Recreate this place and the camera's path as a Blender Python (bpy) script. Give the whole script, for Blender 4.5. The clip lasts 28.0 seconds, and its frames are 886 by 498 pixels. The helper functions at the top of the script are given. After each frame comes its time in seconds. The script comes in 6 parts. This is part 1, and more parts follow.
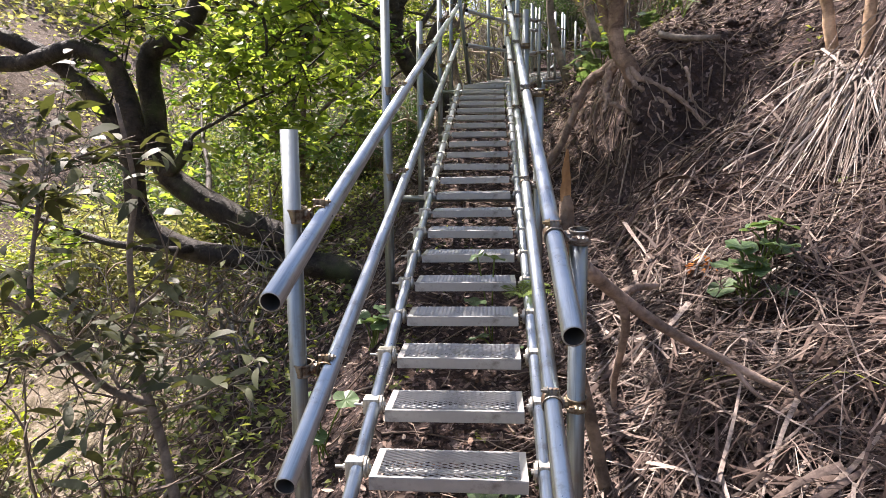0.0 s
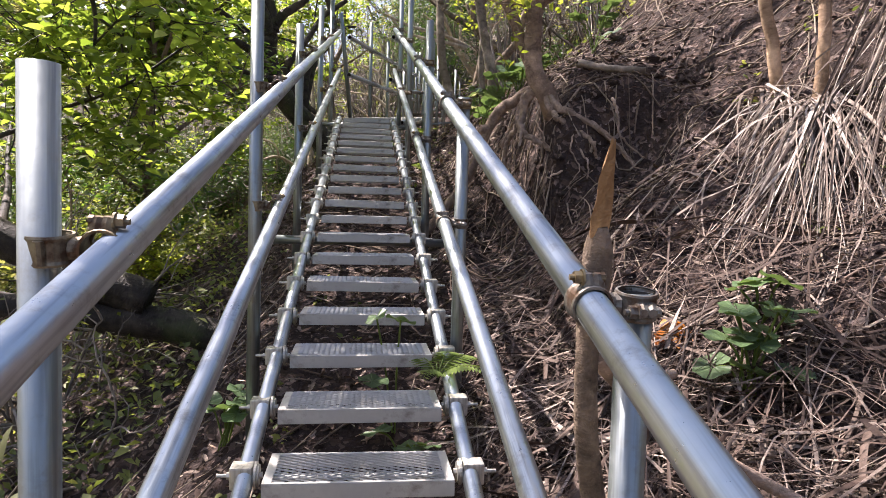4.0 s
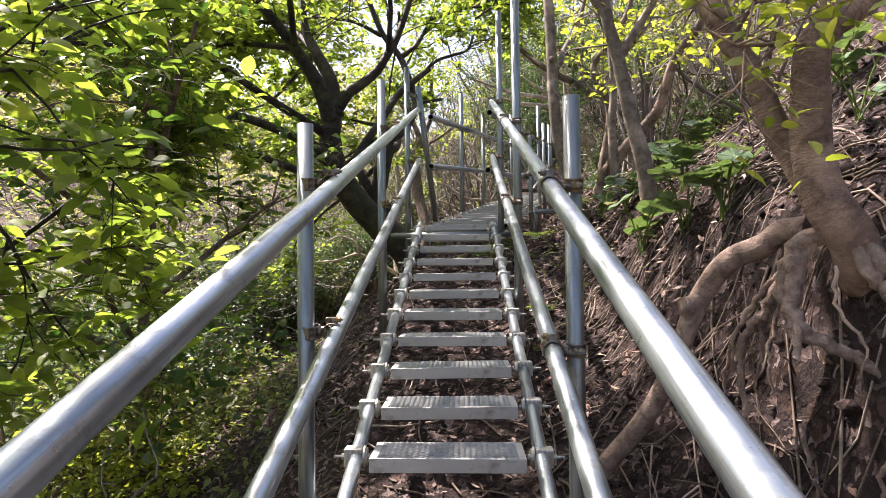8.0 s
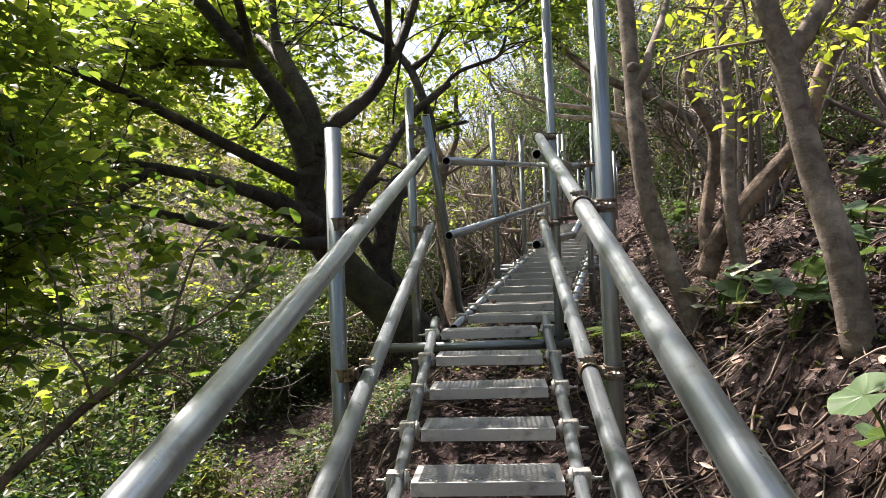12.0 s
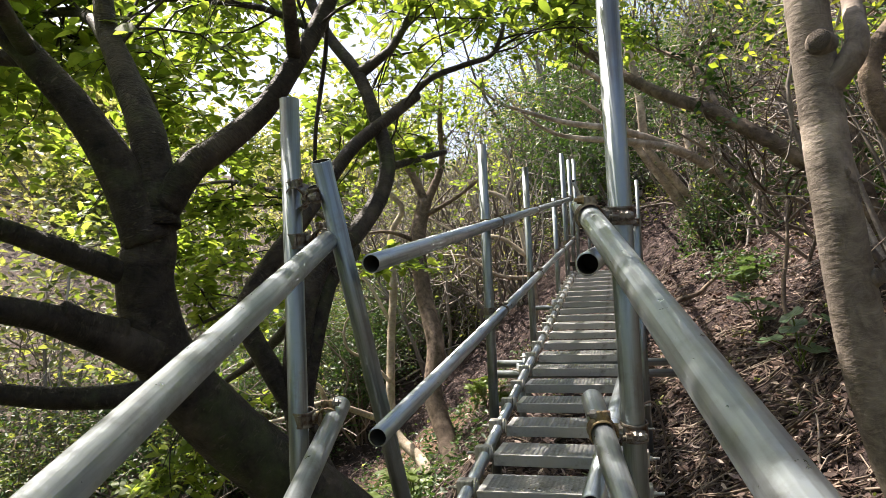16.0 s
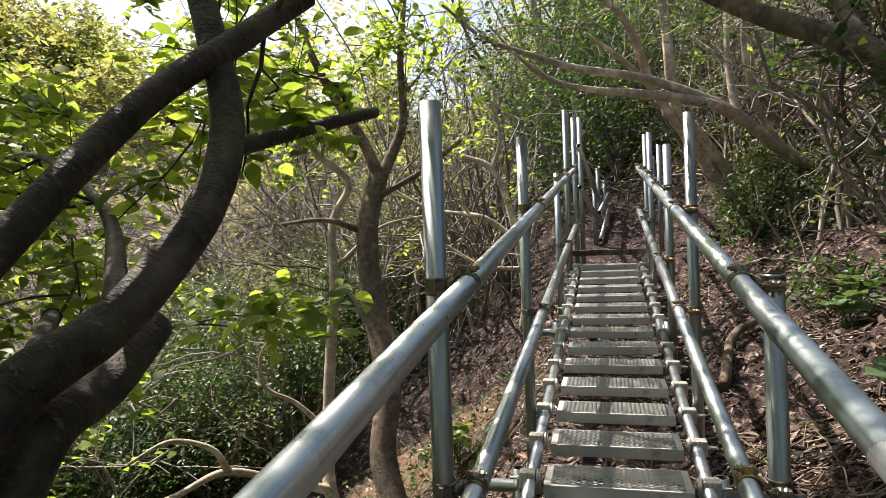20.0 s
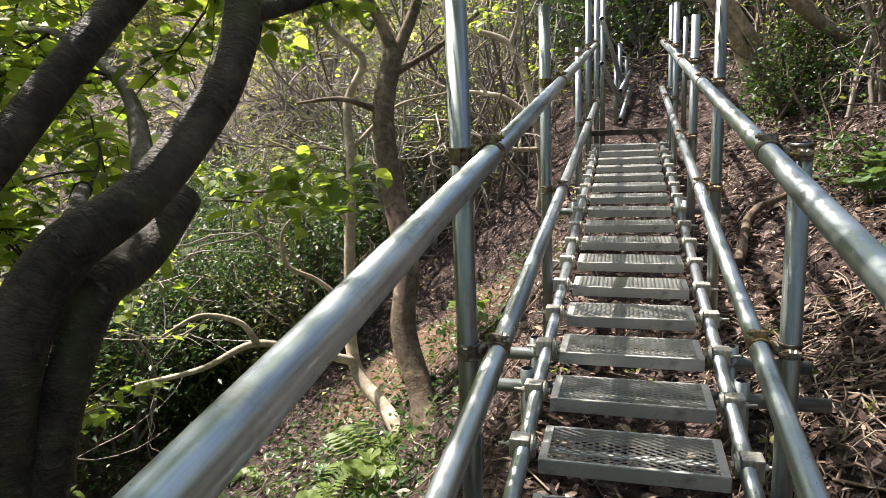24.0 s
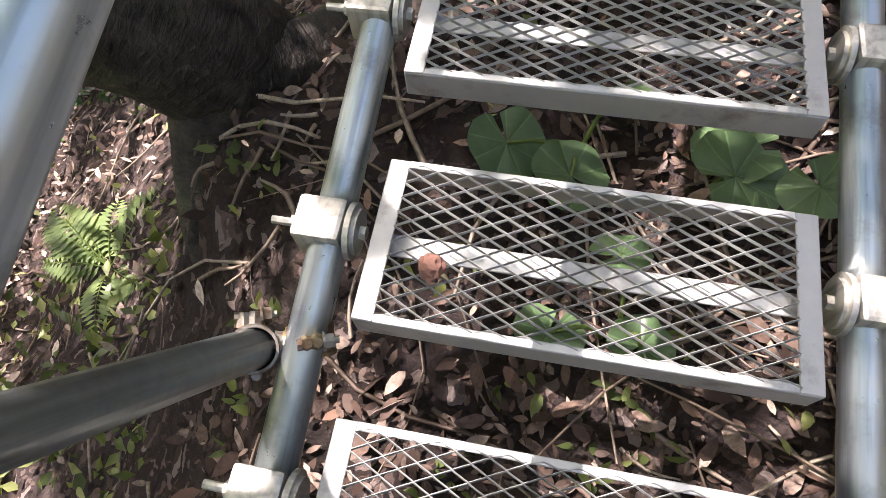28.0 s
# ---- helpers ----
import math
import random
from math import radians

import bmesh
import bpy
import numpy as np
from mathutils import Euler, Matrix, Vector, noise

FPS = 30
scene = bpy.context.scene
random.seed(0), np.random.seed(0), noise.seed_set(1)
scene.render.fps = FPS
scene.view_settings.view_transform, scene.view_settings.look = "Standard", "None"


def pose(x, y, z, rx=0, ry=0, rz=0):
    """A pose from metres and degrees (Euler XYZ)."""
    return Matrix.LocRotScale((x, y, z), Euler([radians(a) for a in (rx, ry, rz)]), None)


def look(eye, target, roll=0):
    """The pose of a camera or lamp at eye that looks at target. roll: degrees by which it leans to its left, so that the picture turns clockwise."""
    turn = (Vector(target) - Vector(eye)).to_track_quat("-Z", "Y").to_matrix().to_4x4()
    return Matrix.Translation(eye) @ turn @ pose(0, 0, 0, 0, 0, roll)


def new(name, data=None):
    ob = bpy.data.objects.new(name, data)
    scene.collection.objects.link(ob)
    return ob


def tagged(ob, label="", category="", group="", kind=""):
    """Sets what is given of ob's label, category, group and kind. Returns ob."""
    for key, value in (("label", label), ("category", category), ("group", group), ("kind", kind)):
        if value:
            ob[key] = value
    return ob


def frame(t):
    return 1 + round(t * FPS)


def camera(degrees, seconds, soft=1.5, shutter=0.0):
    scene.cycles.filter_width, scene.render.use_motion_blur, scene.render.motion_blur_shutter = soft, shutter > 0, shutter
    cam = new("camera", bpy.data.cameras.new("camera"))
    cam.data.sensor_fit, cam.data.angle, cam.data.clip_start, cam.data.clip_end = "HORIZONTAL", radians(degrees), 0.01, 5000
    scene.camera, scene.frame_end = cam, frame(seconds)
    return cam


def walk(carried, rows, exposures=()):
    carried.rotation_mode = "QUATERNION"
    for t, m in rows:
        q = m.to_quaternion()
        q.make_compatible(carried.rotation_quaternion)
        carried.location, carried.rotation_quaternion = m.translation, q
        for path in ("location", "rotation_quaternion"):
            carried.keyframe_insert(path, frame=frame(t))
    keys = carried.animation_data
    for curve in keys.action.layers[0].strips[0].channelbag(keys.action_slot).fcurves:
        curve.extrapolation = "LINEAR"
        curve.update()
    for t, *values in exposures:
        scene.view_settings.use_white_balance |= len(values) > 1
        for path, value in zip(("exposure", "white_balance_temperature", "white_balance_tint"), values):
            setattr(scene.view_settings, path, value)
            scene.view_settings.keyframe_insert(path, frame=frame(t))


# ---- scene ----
cam = camera(68.5, 28.0, 0.8)
PATH = [
    (0.0, 0.041, -0.111, 1.518, 82.45, 0.59, 4.51),
    (0.5, 0.029, -0.134, 1.530, 86.34, 0.71, 5.31),
    (1.0, 0.021, -0.131, 1.536, 89.38, 0.43, 3.93),
    (1.5, 0.021, -0.111, 1.514, 91.83, 0.18, 2.77),
    (2.0, 0.025, -0.088, 1.515, 90.98, -0.37, 0.25),
    (2.5, 0.012, 0.013, 1.491, 89.40, 0.04, 1.56),
    (4.5, -0.126, 1.099, 1.438, 86.77, -2.02, -8.52),
    (5.0, -0.082, 1.459, 1.468, 89.47, -1.52, -6.94),
    (5.5, -0.107, 1.793, 1.694, 92.75, -1.30, -6.39),
    (6.0, -0.092, 2.041, 1.739, 85.76, -0.23, -1.86),
    (6.5, -0.071, 2.259, 1.850, 84.19, -0.05, -1.58),
    (7.0, -0.058, 2.454, 1.970, 87.72, 0.63, 0.84),
    (7.5, -0.056, 2.650, 2.059, 91.24, 1.11, 3.27),
    (8.0, -0.042, 2.879, 2.102, 91.89, 0.73, 1.89),
    (8.5, -0.036, 3.081, 2.166, 90.92, 1.26, 3.60),
    (9.0, -0.062, 3.287, 2.262, 90.76, 1.69, 5.32),
    (9.5, -0.038, 3.528, 2.302, 92.32, 1.65, 4.92),
    (10.0, -0.034, 3.822, 2.378, 93.13, 1.76, 5.28),
    (10.5, -0.018, 4.036, 2.487, 92.39, 1.22, 3.20),
    (11.0, -0.011, 4.311, 2.559, 93.31, 1.27, 2.47),
    (11.5, -0.032, 4.502, 2.661, 92.80, 1.77, 4.06),
    (13.5, -0.019, 5.532, 2.939, 90.16, 2.52, 6.14),
    (14.0, -0.008, 5.791, 2.988, 88.31, 2.72, 7.03),
    (14.5, 0.003, 6.033, 3.059, 87.50, 1.84, 3.84),
    (15.0, -0.020, 6.303, 3.134, 89.54, 2.20, 4.48),
    (15.5, -0.043, 6.517, 3.247, 91.15, 2.33, 4.97),
    (16.0, -0.001, 6.735, 3.316, 93.76, 2.51, 4.96),
    (16.5, 0.010, 6.948, 3.393, 95.79, 3.20, 7.67),
    (17.0, 0.015, 7.174, 3.437, 95.16, 3.27, 7.91),
    (17.5, 0.014, 7.423, 3.496, 94.84, 3.90, 9.73),
    (18.0, 0.002, 7.660, 3.587, 95.36, 4.16, 12.08),
    (18.5, -0.009, 7.933, 3.618, 94.28, 3.27, 8.29),
    (19.0, -0.000, 8.175, 3.686, 94.53, 3.20, 8.34),
    (19.5, -0.013, 8.392, 3.730, 92.40, 2.62, 5.85),
    (20.0, 0.055, 8.620, 3.748, 89.53, 2.15, 3.76),
    (20.5, 0.083, 8.697, 3.778, 85.93, 1.97, 3.36),
    (21.0, 0.066, 8.699, 3.764, 86.22, 2.06, 3.88),
    (21.5, 0.049, 8.637, 3.773, 85.11, 2.38, 5.49),
    (23.5, 0.023, 8.601, 3.734, 81.16, 2.30, 4.72),
    (24.0, 0.033, 8.604, 3.718, 79.44, 2.44, 5.00),
    (24.5, 0.022, 8.603, 3.688, 76.99, 2.54, 5.40),
    (25.0, 0.011, 8.602, 3.638, 72.02, 2.66, 5.78),
    (25.5, 0.002, 8.585, 3.518, 62.99, 2.62, 4.07),
    (26.0, -0.007, 8.570, 3.477, 53.70, 2.67, 3.09),
    (26.5, -0.016, 8.541, 3.430, 49.01, 2.85, 3.12),
    (27.0, -0.036, 8.508, 3.317, 37.79, 2.87, 1.98),
    (27.5, -0.042, 8.504, 3.254, 28.28, 2.88, 0.88),
    (28.0, -0.032, 8.529, 3.248, 24.89, 3.03, 0.12),
]
walk(cam, [(t, pose(x, y, z, rx, ry, rz)) for t, x, y, z, rx, ry, rz in PATH], [(0, 1.69, 6400, 22), (1, 1.51, 6400, 22), (2, 1.26, 6400, 22), (2.5, 1.26, 6400, 22), (5, 1.89, 6380, 24), (6, 1.86, 6380, 24), (9, 1.81, 6380, 24), (11, 1.58, 6380, 22), (14, 1.44, 6500, 16), (15, 1.54, 6500, 16), (17, 1.49, 6500, 16), (19, 1.31, 6600, 14), (21, 1.38, 6600, 14), (24, 1.64, 6450, 14), (25, 1.66, 6450, 19), (26, 2.01, 6450, 24), (27, 2.09, 6450, 24), (28, 2.43, 6250, 24)])

# ---------------------------------------------------------------- light
SUN_DIR = Vector((-0.42, 0.34, 0.84)).normalized()
world = bpy.data.worlds.new("sky")
scene.world = world
world.use_nodes = True
wn = world.node_tree.nodes
sky = wn.new("ShaderNodeTexSky")
sky.sky_type = "NISHITA"
sky.sun_disc = False
sky.sun_elevation = math.asin(SUN_DIR.z)
sky.sun_rotation = math.atan2(SUN_DIR.x, SUN_DIR.y)
sky.air_density, sky.dust_density, sky.ozone_density = 1.2, 4.0, 1.0
wn["Background"].inputs[1].default_value = 0.09
world.node_tree.links.new(sky.outputs[0], wn["Background"].inputs[0])
sun = new("sun", bpy.data.lights.new("sun", "SUN"))
sun.data.energy, sun.data.angle, sun.data.color = 5.0, radians(0.6), (1.0, 0.93, 0.82)
sun.matrix_world = look(SUN_DIR * 40, (0, 0, 0))

# ---------------------------------------------------------------- materials


class Tree:
    """A short hand for a material's node tree."""

    def __init__(self, name):
        self.mat = bpy.data.materials.new(name)
        self.mat.use_nodes = True
        self.nodes, self.links = self.mat.node_tree.nodes, self.mat.node_tree.links
        self.bsdf, self.out = self.nodes["Principled BSDF"], self.nodes["Material Output"]

    def put(self, socket, value):
        if isinstance(value, bpy.types.NodeSocket):
            self.links.new(value, socket)
        else:
            socket.default_value = value

    def node(self, kind, **inputs):
        n = self.nodes.new("ShaderNode" + kind)
        for key, value in inputs.items():
            self.put(n.inputs[int(key[1:]) if key[0] == "i" and key[1:].isdigit() else key], value)
        return n

    def coords(self, scale=(1, 1, 1), space="Object"):
        tc = self.nodes.new("ShaderNodeTexCoord")
        mp = self.node("Mapping", Vector=tc.outputs[space], Scale=scale)
        return mp.outputs[0]

    def noise(self, vec, scale, detail=4.0, rough=0.6, distortion=0.0):
        return self.node("TexNoise", Vector=vec, Scale=scale, Detail=detail, Roughness=rough, Distortion=distortion).outputs["Fac"]

    def ramp(self, fac, *stops):
        n = self.node("ValToRGB", Fac=fac)
        el = n.color_ramp.elements
        while len(el) < len(stops):
            el.new(0.5)
        for e, (p, c) in zip(el, stops):
            e.position, e.color = p, (*c, 1) if len(c) == 3 else c
        return n.outputs[0]

    def mix(self, fac, a, b, how="MIX"):
        n = self.nodes.new("ShaderNodeMix")
        n.data_type, n.blend_type = "RGBA", how
        for i, v in ((0, fac), (6, a), (7, b)):
            self.put(n.inputs[i], (*v, 1) if isinstance(v, tuple) and len(v) == 3 else v)
        return n.outputs[2]

    def bump(self, height, strength=0.5, distance=0.02, normal=None):
        n = self.node("Bump", Height=height, Strength=strength, Distance=distance)
        if normal is not None:
            self.links.new(normal, n.inputs["Normal"])
        self.links.new(n.outputs[0], self.bsdf.inputs["Normal"])
        return n.outputs[0]

    def set(self, **inputs):
        for key, value in inputs.items():
            if isinstance(value, tuple) and len(value) == 3:
                value = (*value, 1)
            self.put(self.bsdf.inputs[key.replace("_", " ")], value)
        return self.mat


def galvanized(name, tint=(0.40, 0.445, 0.465), rough=0.29, streaks=True):
    m = Tree(name)
    v = m.coords()
    big, fine = m.noise(v, 5, 5), m.noise(v, 60, 3)
    streak = m.noise(m.coords((70, 70, 3)), 1.0, 3)
    dark = tuple(c * 0.62 for c in tint)
    pale = tuple(min(1, c * 1.22) for c in tint)
    col = m.mix(m.ramp(big, (0.3, (0, 0, 0)), (0.7, (1, 1, 1))), tint, pale)
    if streaks:
        col = m.mix(m.ramp(streak, (0.32, (1, 1, 1)), (0.55, (0, 0, 0))), col, dark)
    grime = m.ramp(m.noise(v, 11, 8, 0.72), (0.53, (0, 0, 0)), (0.72, (0.75, 0.75, 0.75)))
    col = m.mix(grime, col, (0.17, 0.155, 0.13))
    m.bump(fine, 0.12, 0.002)
    return m.set(Base_Color=col, Metallic=0.85, Roughness=m.mix(fine, (rough - 0.1,) * 3, (rough + 0.18,) * 3))


def rusty(name):
    m = Tree(name)
    v = m.coords()
    f = m.noise(v, 30, 6)
    rnd = m.nodes.new("ShaderNodeObjectInfo").outputs["Random"]
    zinc = m.mix(m.ramp(rnd, (0.45, (0, 0, 0)), (1.0, (1, 1, 1))), (0.20, 0.19, 0.165), (0.27, 0.20, 0.085))
    col = m.mix(m.ramp(f, (0.43, (0, 0, 0)), (0.60, (1, 1, 1))), zinc, (0.075, 0.042, 0.024))
    m.bump(f, 0.4, 0.003)
    return m.set(Base_Color=col, Metallic=0.6, Roughness=0.5)


def bark(name, dark, pale, ring=14.0, rough=0.85, moss=0.0, scars=0.0, wrap=True, relief=0.025):
    m = Tree(name)
    v = m.coords()
    if wrap:
        at = m.nodes.new("ShaderNodeAttribute")
        at.attribute_name = "grain"
        w = at.outputs["Vector"]
    else:
        w = v
    blotch = m.noise(v, 4.5, 6, 0.65)
    grain = m.noise(m.node("Mapping", Vector=w, Scale=(9, 9, ring * 2.2)).outputs[0], 2.0, 6, 0.7, 0.6)
    fine = m.noise(v, 80, 4)
    col = m.mix(m.ramp(grain, (0.32, (0, 0, 0)), (0.68, (1, 1, 1))), dark, pale)
    col = m.mix(m.ramp(blotch, (0.5, (0, 0, 0)), (0.66, (1, 1, 1))), col, tuple(min(1, c * 1.7) for c in pale))
    if moss:
        col = m.mix(m.ramp(m.noise(v, 3.0, 5), (0.55, (0, 0, 0)), (0.7, (moss,) * 3)), col, (0.07, 0.09, 0.03))
    h = m.mix(0.5, grain, m.mix(0.5, fine, m.noise(v, 26, 5, 0.7)))
    if scars:
        # short raised bands that run round the limb
        band = m.noise(m.node("Mapping", Vector=w, Scale=(30, 30, 85)).outputs[0], 1.0, 3, 0.6, 0.5)
        mark = m.ramp(band, (0.60, (0, 0, 0)), (0.70, (scars,) * 3))
        mark = m.mix(m.ramp(m.noise(v, 6, 3), (0.42, (1, 1, 1)), (0.6, (0, 0, 0))), mark, (0, 0, 0))
        col = m.mix(mark, col, tuple(min(1, c * 2.4) for c in pale))
        lichen = m.ramp(m.noise(v, 9, 7, 0.7), (0.63, (0, 0, 0)), (0.72, (0.7,) * 3))
        col = m.mix(lichen, col, tuple(min(1, c * 2.6) for c in pale))
        h = m.mix(0.42, h, band)
    m.bump(h, 1.0, relief)
    return m.set(Base_Color=col, Roughness=rough, Specular_IOR_Level=0.22)


def leafy(name, a, b, c, glow=0.55, rough=0.42, veins=False):
    """Thin leaf that lets light through; each leaf has its own shade between a, b and c."""
    m = Tree(name)
    rnd = m.nodes.new("ShaderNodeNewGeometry").outputs["Random Per Island"]
    v = m.coords()
    col = m.ramp(rnd, (0.0, a), (0.5, b), (1.0, c))
    if veins:
        # pale veins that run from the stalk to the rim
        at = m.nodes.new("ShaderNodeAttribute")
        at.attribute_name = "grain"
        flat = m.node("SeparateXYZ", Vector=at.outputs["Vector"])
        turn = m.node("Math", i0=flat.outputs[0], i1=flat.outputs[1])
        turn.operation = "ARCTAN2"
        fan = m.node("Math", i0=turn.outputs[0], i1=4.5)
        fan.operation = "MULTIPLY"
        wave = m.node("Math", i0=fan.outputs[0])
        wave.operation = "SINE"
        line = m.node("Math", i0=wave.outputs[0])
        line.operation = "ABSOLUTE"
        mask = m.ramp(line.outputs[0], (0.0, (0.75,) * 3), (0.22, (0, 0, 0)))
        col = m.mix(mask, col, tuple(min(1, x * 1.9) for x in b))
        m.bump(line.outputs[0], 0.5, 0.004)
    col = m.mix(m.ramp(m.noise(v, 35, 3), (0.35, (0, 0, 0)), (0.7, (0.45,) * 3)), col, tuple(x * 0.6 for x in b))
    m.set(Base_Color=col, Roughness=rough, Specular_IOR_Level=0.35)
    if glow:
        tr = m.node("BsdfTranslucent", Color=m.mix(1.0, col, (1.5, 1.48, 0.75), "MULTIPLY"))
        mixer = m.node("MixShader", Fac=glow)
        m.links.new(m.bsdf.outputs[0], mixer.inputs[1])
        m.links.new(tr.outputs[0], mixer.inputs[2])
        m.links.new(mixer.outputs[0], m.out.inputs[0])
    return m.mat


def soil(name):
    m = Tree(name)
    v = m.coords()
    big, mid, fine = m.noise(v, 0.5, 5), m.noise(v, 5, 8, 0.7), m.noise(v, 45, 8, 0.75)
    col = m.ramp(mid, (0.28, (0.012, 0.009, 0.007)), (0.5, (0.037, 0.027, 0.0245)), (0.72, (0.080, 0.060, 0.053)))
    col = m.mix(m.ramp(big, (0.45, (0, 0, 0)), (0.65, (0.8, 0.8, 0.8))), col, (0.053, 0.038, 0.037))
    # crumbs and flakes of rotted leaf, each of its own shade
    flakes = m.node("TexVoronoi", Vector=m.mix(0.12, v, m.node("TexNoise", Vector=v, Scale=14.0).outputs["Color"]), Scale=42.0)
    shade = m.node("SeparateColor", Color=flakes.outputs["Color"])
    col = m.mix(m.ramp(shade.outputs[0], (0.60, (0, 0, 0)), (0.62, (0.85,) * 3)), col,
                m.ramp(shade.outputs[1], (0.0, (0.02, 0.013, 0.010)), (0.45, (0.07, 0.045, 0.034)), (0.8, (0.15, 0.108, 0.095)), (1.0, (0.27, 0.215, 0.195))))
    col = m.mix(m.ramp(fine, (0.55, (0, 0, 0)), (0.75, (0.5,) * 3)), col, (0.16, 0.125, 0.115))
    # dry pale grass and weeds lower down the slope, strong sunlight put into the colour
    sep0 = m.node("SeparateXYZ", Vector=v)
    tilted = m.node("Math", i0=sep0.outputs[1], i1=0.15, i2=sep0.outputs[0])
    tilted.operation = "MULTIPLY_ADD"
    side = m.node("Math", i0=tilted.outputs[0], i1=m.noise(v, 1.6, 5))
    side.operation = "ADD"
    col = m.mix(m.ramp(m.node("MapRange", i0=side.outputs[0], i1=-0.55, i2=-1.5, i4=m.node("MapRange", i0=sep0.outputs[1], i1=3.8, i2=6.8, i3=1.0, i4=0.22).outputs[0]).outputs[0], (0, (0, 0, 0)), (1, (1, 1, 1))), col,
                m.ramp(m.noise(v, 7, 8, 0.7), (0.32, (0.06, 0.05, 0.034)), (0.46, (0.17, 0.145, 0.10)), (0.66, (0.42, 0.36, 0.29))))
    # an orange, freshly slipped patch of clay below the upper flight
    sep = m.node("SeparateXYZ", Vector=v)
    dx = m.node("Math", i0=sep.outputs[0], i1=-0.66)
    dx.operation = "SUBTRACT"
    dy = m.node("Math", i0=sep.outputs[1], i1=14.1)
    dy.operation = "SUBTRACT"
    dxs = m.node("Math", i0=dx.outputs[0], i1=1.0)
    dxs.operation = "MULTIPLY"
    vec = m.node("CombineXYZ", X=dxs.outputs[0], Y=dy.outputs[0])
    dist = m.node("VectorMath", i0=vec.outputs[0])
    dist.operation = "LENGTH"
    edge = m.node("Math", i0=dist.outputs["Value"], i1=m.noise(v, 2.0, 6))
    edge.operation = "SUBTRACT"
    patch = m.ramp(edge.outputs[0], (0.1, (1, 1, 1)), (0.55, (0, 0, 0)))
    col = m.mix(patch, col, m.ramp(fine, (0.3, (0.10, 0.060, 0.040)), (0.7, (0.23, 0.15, 0.10))))
    m.bump(m.mix(0.25, m.mix(0.6, mid, fine), flakes.outputs["Distance"]), 1.0, 0.05)
    return m.set(Base_Color=col, Roughness=0.95, Specular_IOR_Level=0.15)


def litter(name, *cols, rough=0.7):
    m = Tree(name)
    rnd = m.nodes.new("ShaderNodeNewGeometry").outputs["Random Per Island"]
    n = len(cols) - 1
    col = m.ramp(rnd, *[(i / n, c) for i, c in enumerate(cols)])
    v = m.coords()
    f = m.noise(v, 70, 4)
    col = m.mix(m.ramp(f, (0.4, (0, 0, 0)), (0.65, (0.6,) * 3)), col, tuple(x * 0.45 for x in cols[n // 2]))
    m.bump(f, 0.4, 0.004)
    return m.set(Base_Color=col, Roughness=rough, Specular_IOR_Level=0.25)


PIPE = galvanized("galvanized_pipe")
PIPE_OLD = galvanized("dull_galvanized_pipe", (0.225, 0.255, 0.258), 0.36)
TREAD = galvanized("galvanized_tread", (0.40, 0.40, 0.385), 0.55, False)
CLAMP = rusty("weathered_clamp")
BRACKET = galvanized("cast_bracket", (0.45, 0.435, 0.385), 0.5)
# shade inside the pipe ends, put into a dark colour
HOLLOW_SHADE = Tree("pipe_inside_shade").set(Base_Color=(0.045, 0.042, 0.038), Roughness=0.9)
BARK_CHERRY = bark("cherry_bark", (0.007, 0.0055, 0.0045), (0.046, 0.037, 0.029), 4, 0.6, scars=0.9, moss=0.6)
BARK_GREY = bark("grey_bark", (0.075, 0.060, 0.047), (0.22, 0.185, 0.15), 4, relief=0.007, scars=0.1)
BARK_BROWN = bark("brown_bark", (0.052, 0.039, 0.029), (0.18, 0.135, 0.098), 4)
BARK_PALE = bark("pale_bark", (0.20, 0.16, 0.11), (0.40, 0.34, 0.26), 6, relief=0.010)
BARK_PALM = bark("palm_stem", (0.15, 0.095, 0.058), (0.36, 0.255, 0.17), 8, relief=0.006, scars=0.2)
BARK_TAN = bark("tan_bark", (0.085, 0.055, 0.040), (0.26, 0.185, 0.135), 5, relief=0.03, scars=0.35)
ROOT = bark("root_bark", (0.10, 0.070, 0.053), (0.30, 0.225, 0.175), 5)
TWIG = litter("dead_twig", (0.06, 0.04, 0.03), (0.17, 0.125, 0.09), (0.33, 0.27, 0.21))
BRUSH = litter("bare_brush", (0.10, 0.08, 0.065), (0.22, 0.19, 0.16), (0.42, 0.38, 0.33))
STRAW = litter("dry_frond", (0.018, 0.012, 0.009), (0.050, 0.032, 0.025), (0.095, 0.063, 0.049), (0.17, 0.125, 0.10), (0.38, 0.315, 0.265))
FROND = litter("bleached_frond", (0.06, 0.042, 0.034), (0.17, 0.13, 0.105), (0.32, 0.27, 0.23), (0.50, 0.45, 0.40))
PALE_DEAD = litter("pale_fallen_leaf", (0.16, 0.09, 0.06), (0.30, 0.20, 0.145), (0.42, 0.32, 0.25), (0.52, 0.44, 0.36))
DEAD = litter("fallen_leaf", (0.030, 0.018, 0.013), (0.075, 0.046, 0.034), (0.14, 0.092, 0.070), (0.29, 0.225, 0.18))
LEAF_CHERRY = leafy("cherry_leaf", (0.08, 0.13, 0.027), (0.18, 0.255, 0.048), (0.36, 0.43, 0.10), 0.64)
LEAF_DARK = leafy("evergreen_leaf", (0.020, 0.048, 0.014), (0.042, 0.090, 0.022), (0.085, 0.145, 0.036), 0.35, 0.45)
LEAF_EVERGREEN = leafy("broad_evergreen_leaf", (0.034, 0.080, 0.018), (0.078, 0.145, 0.030), (0.20, 0.28, 0.062), 0.55, 0.38)
LEAF_BUSH = leafy("bush_leaf", (0.055, 0.078, 0.027), (0.14, 0.175, 0.056), (0.31, 0.33, 0.12), 0.5, 0.5)
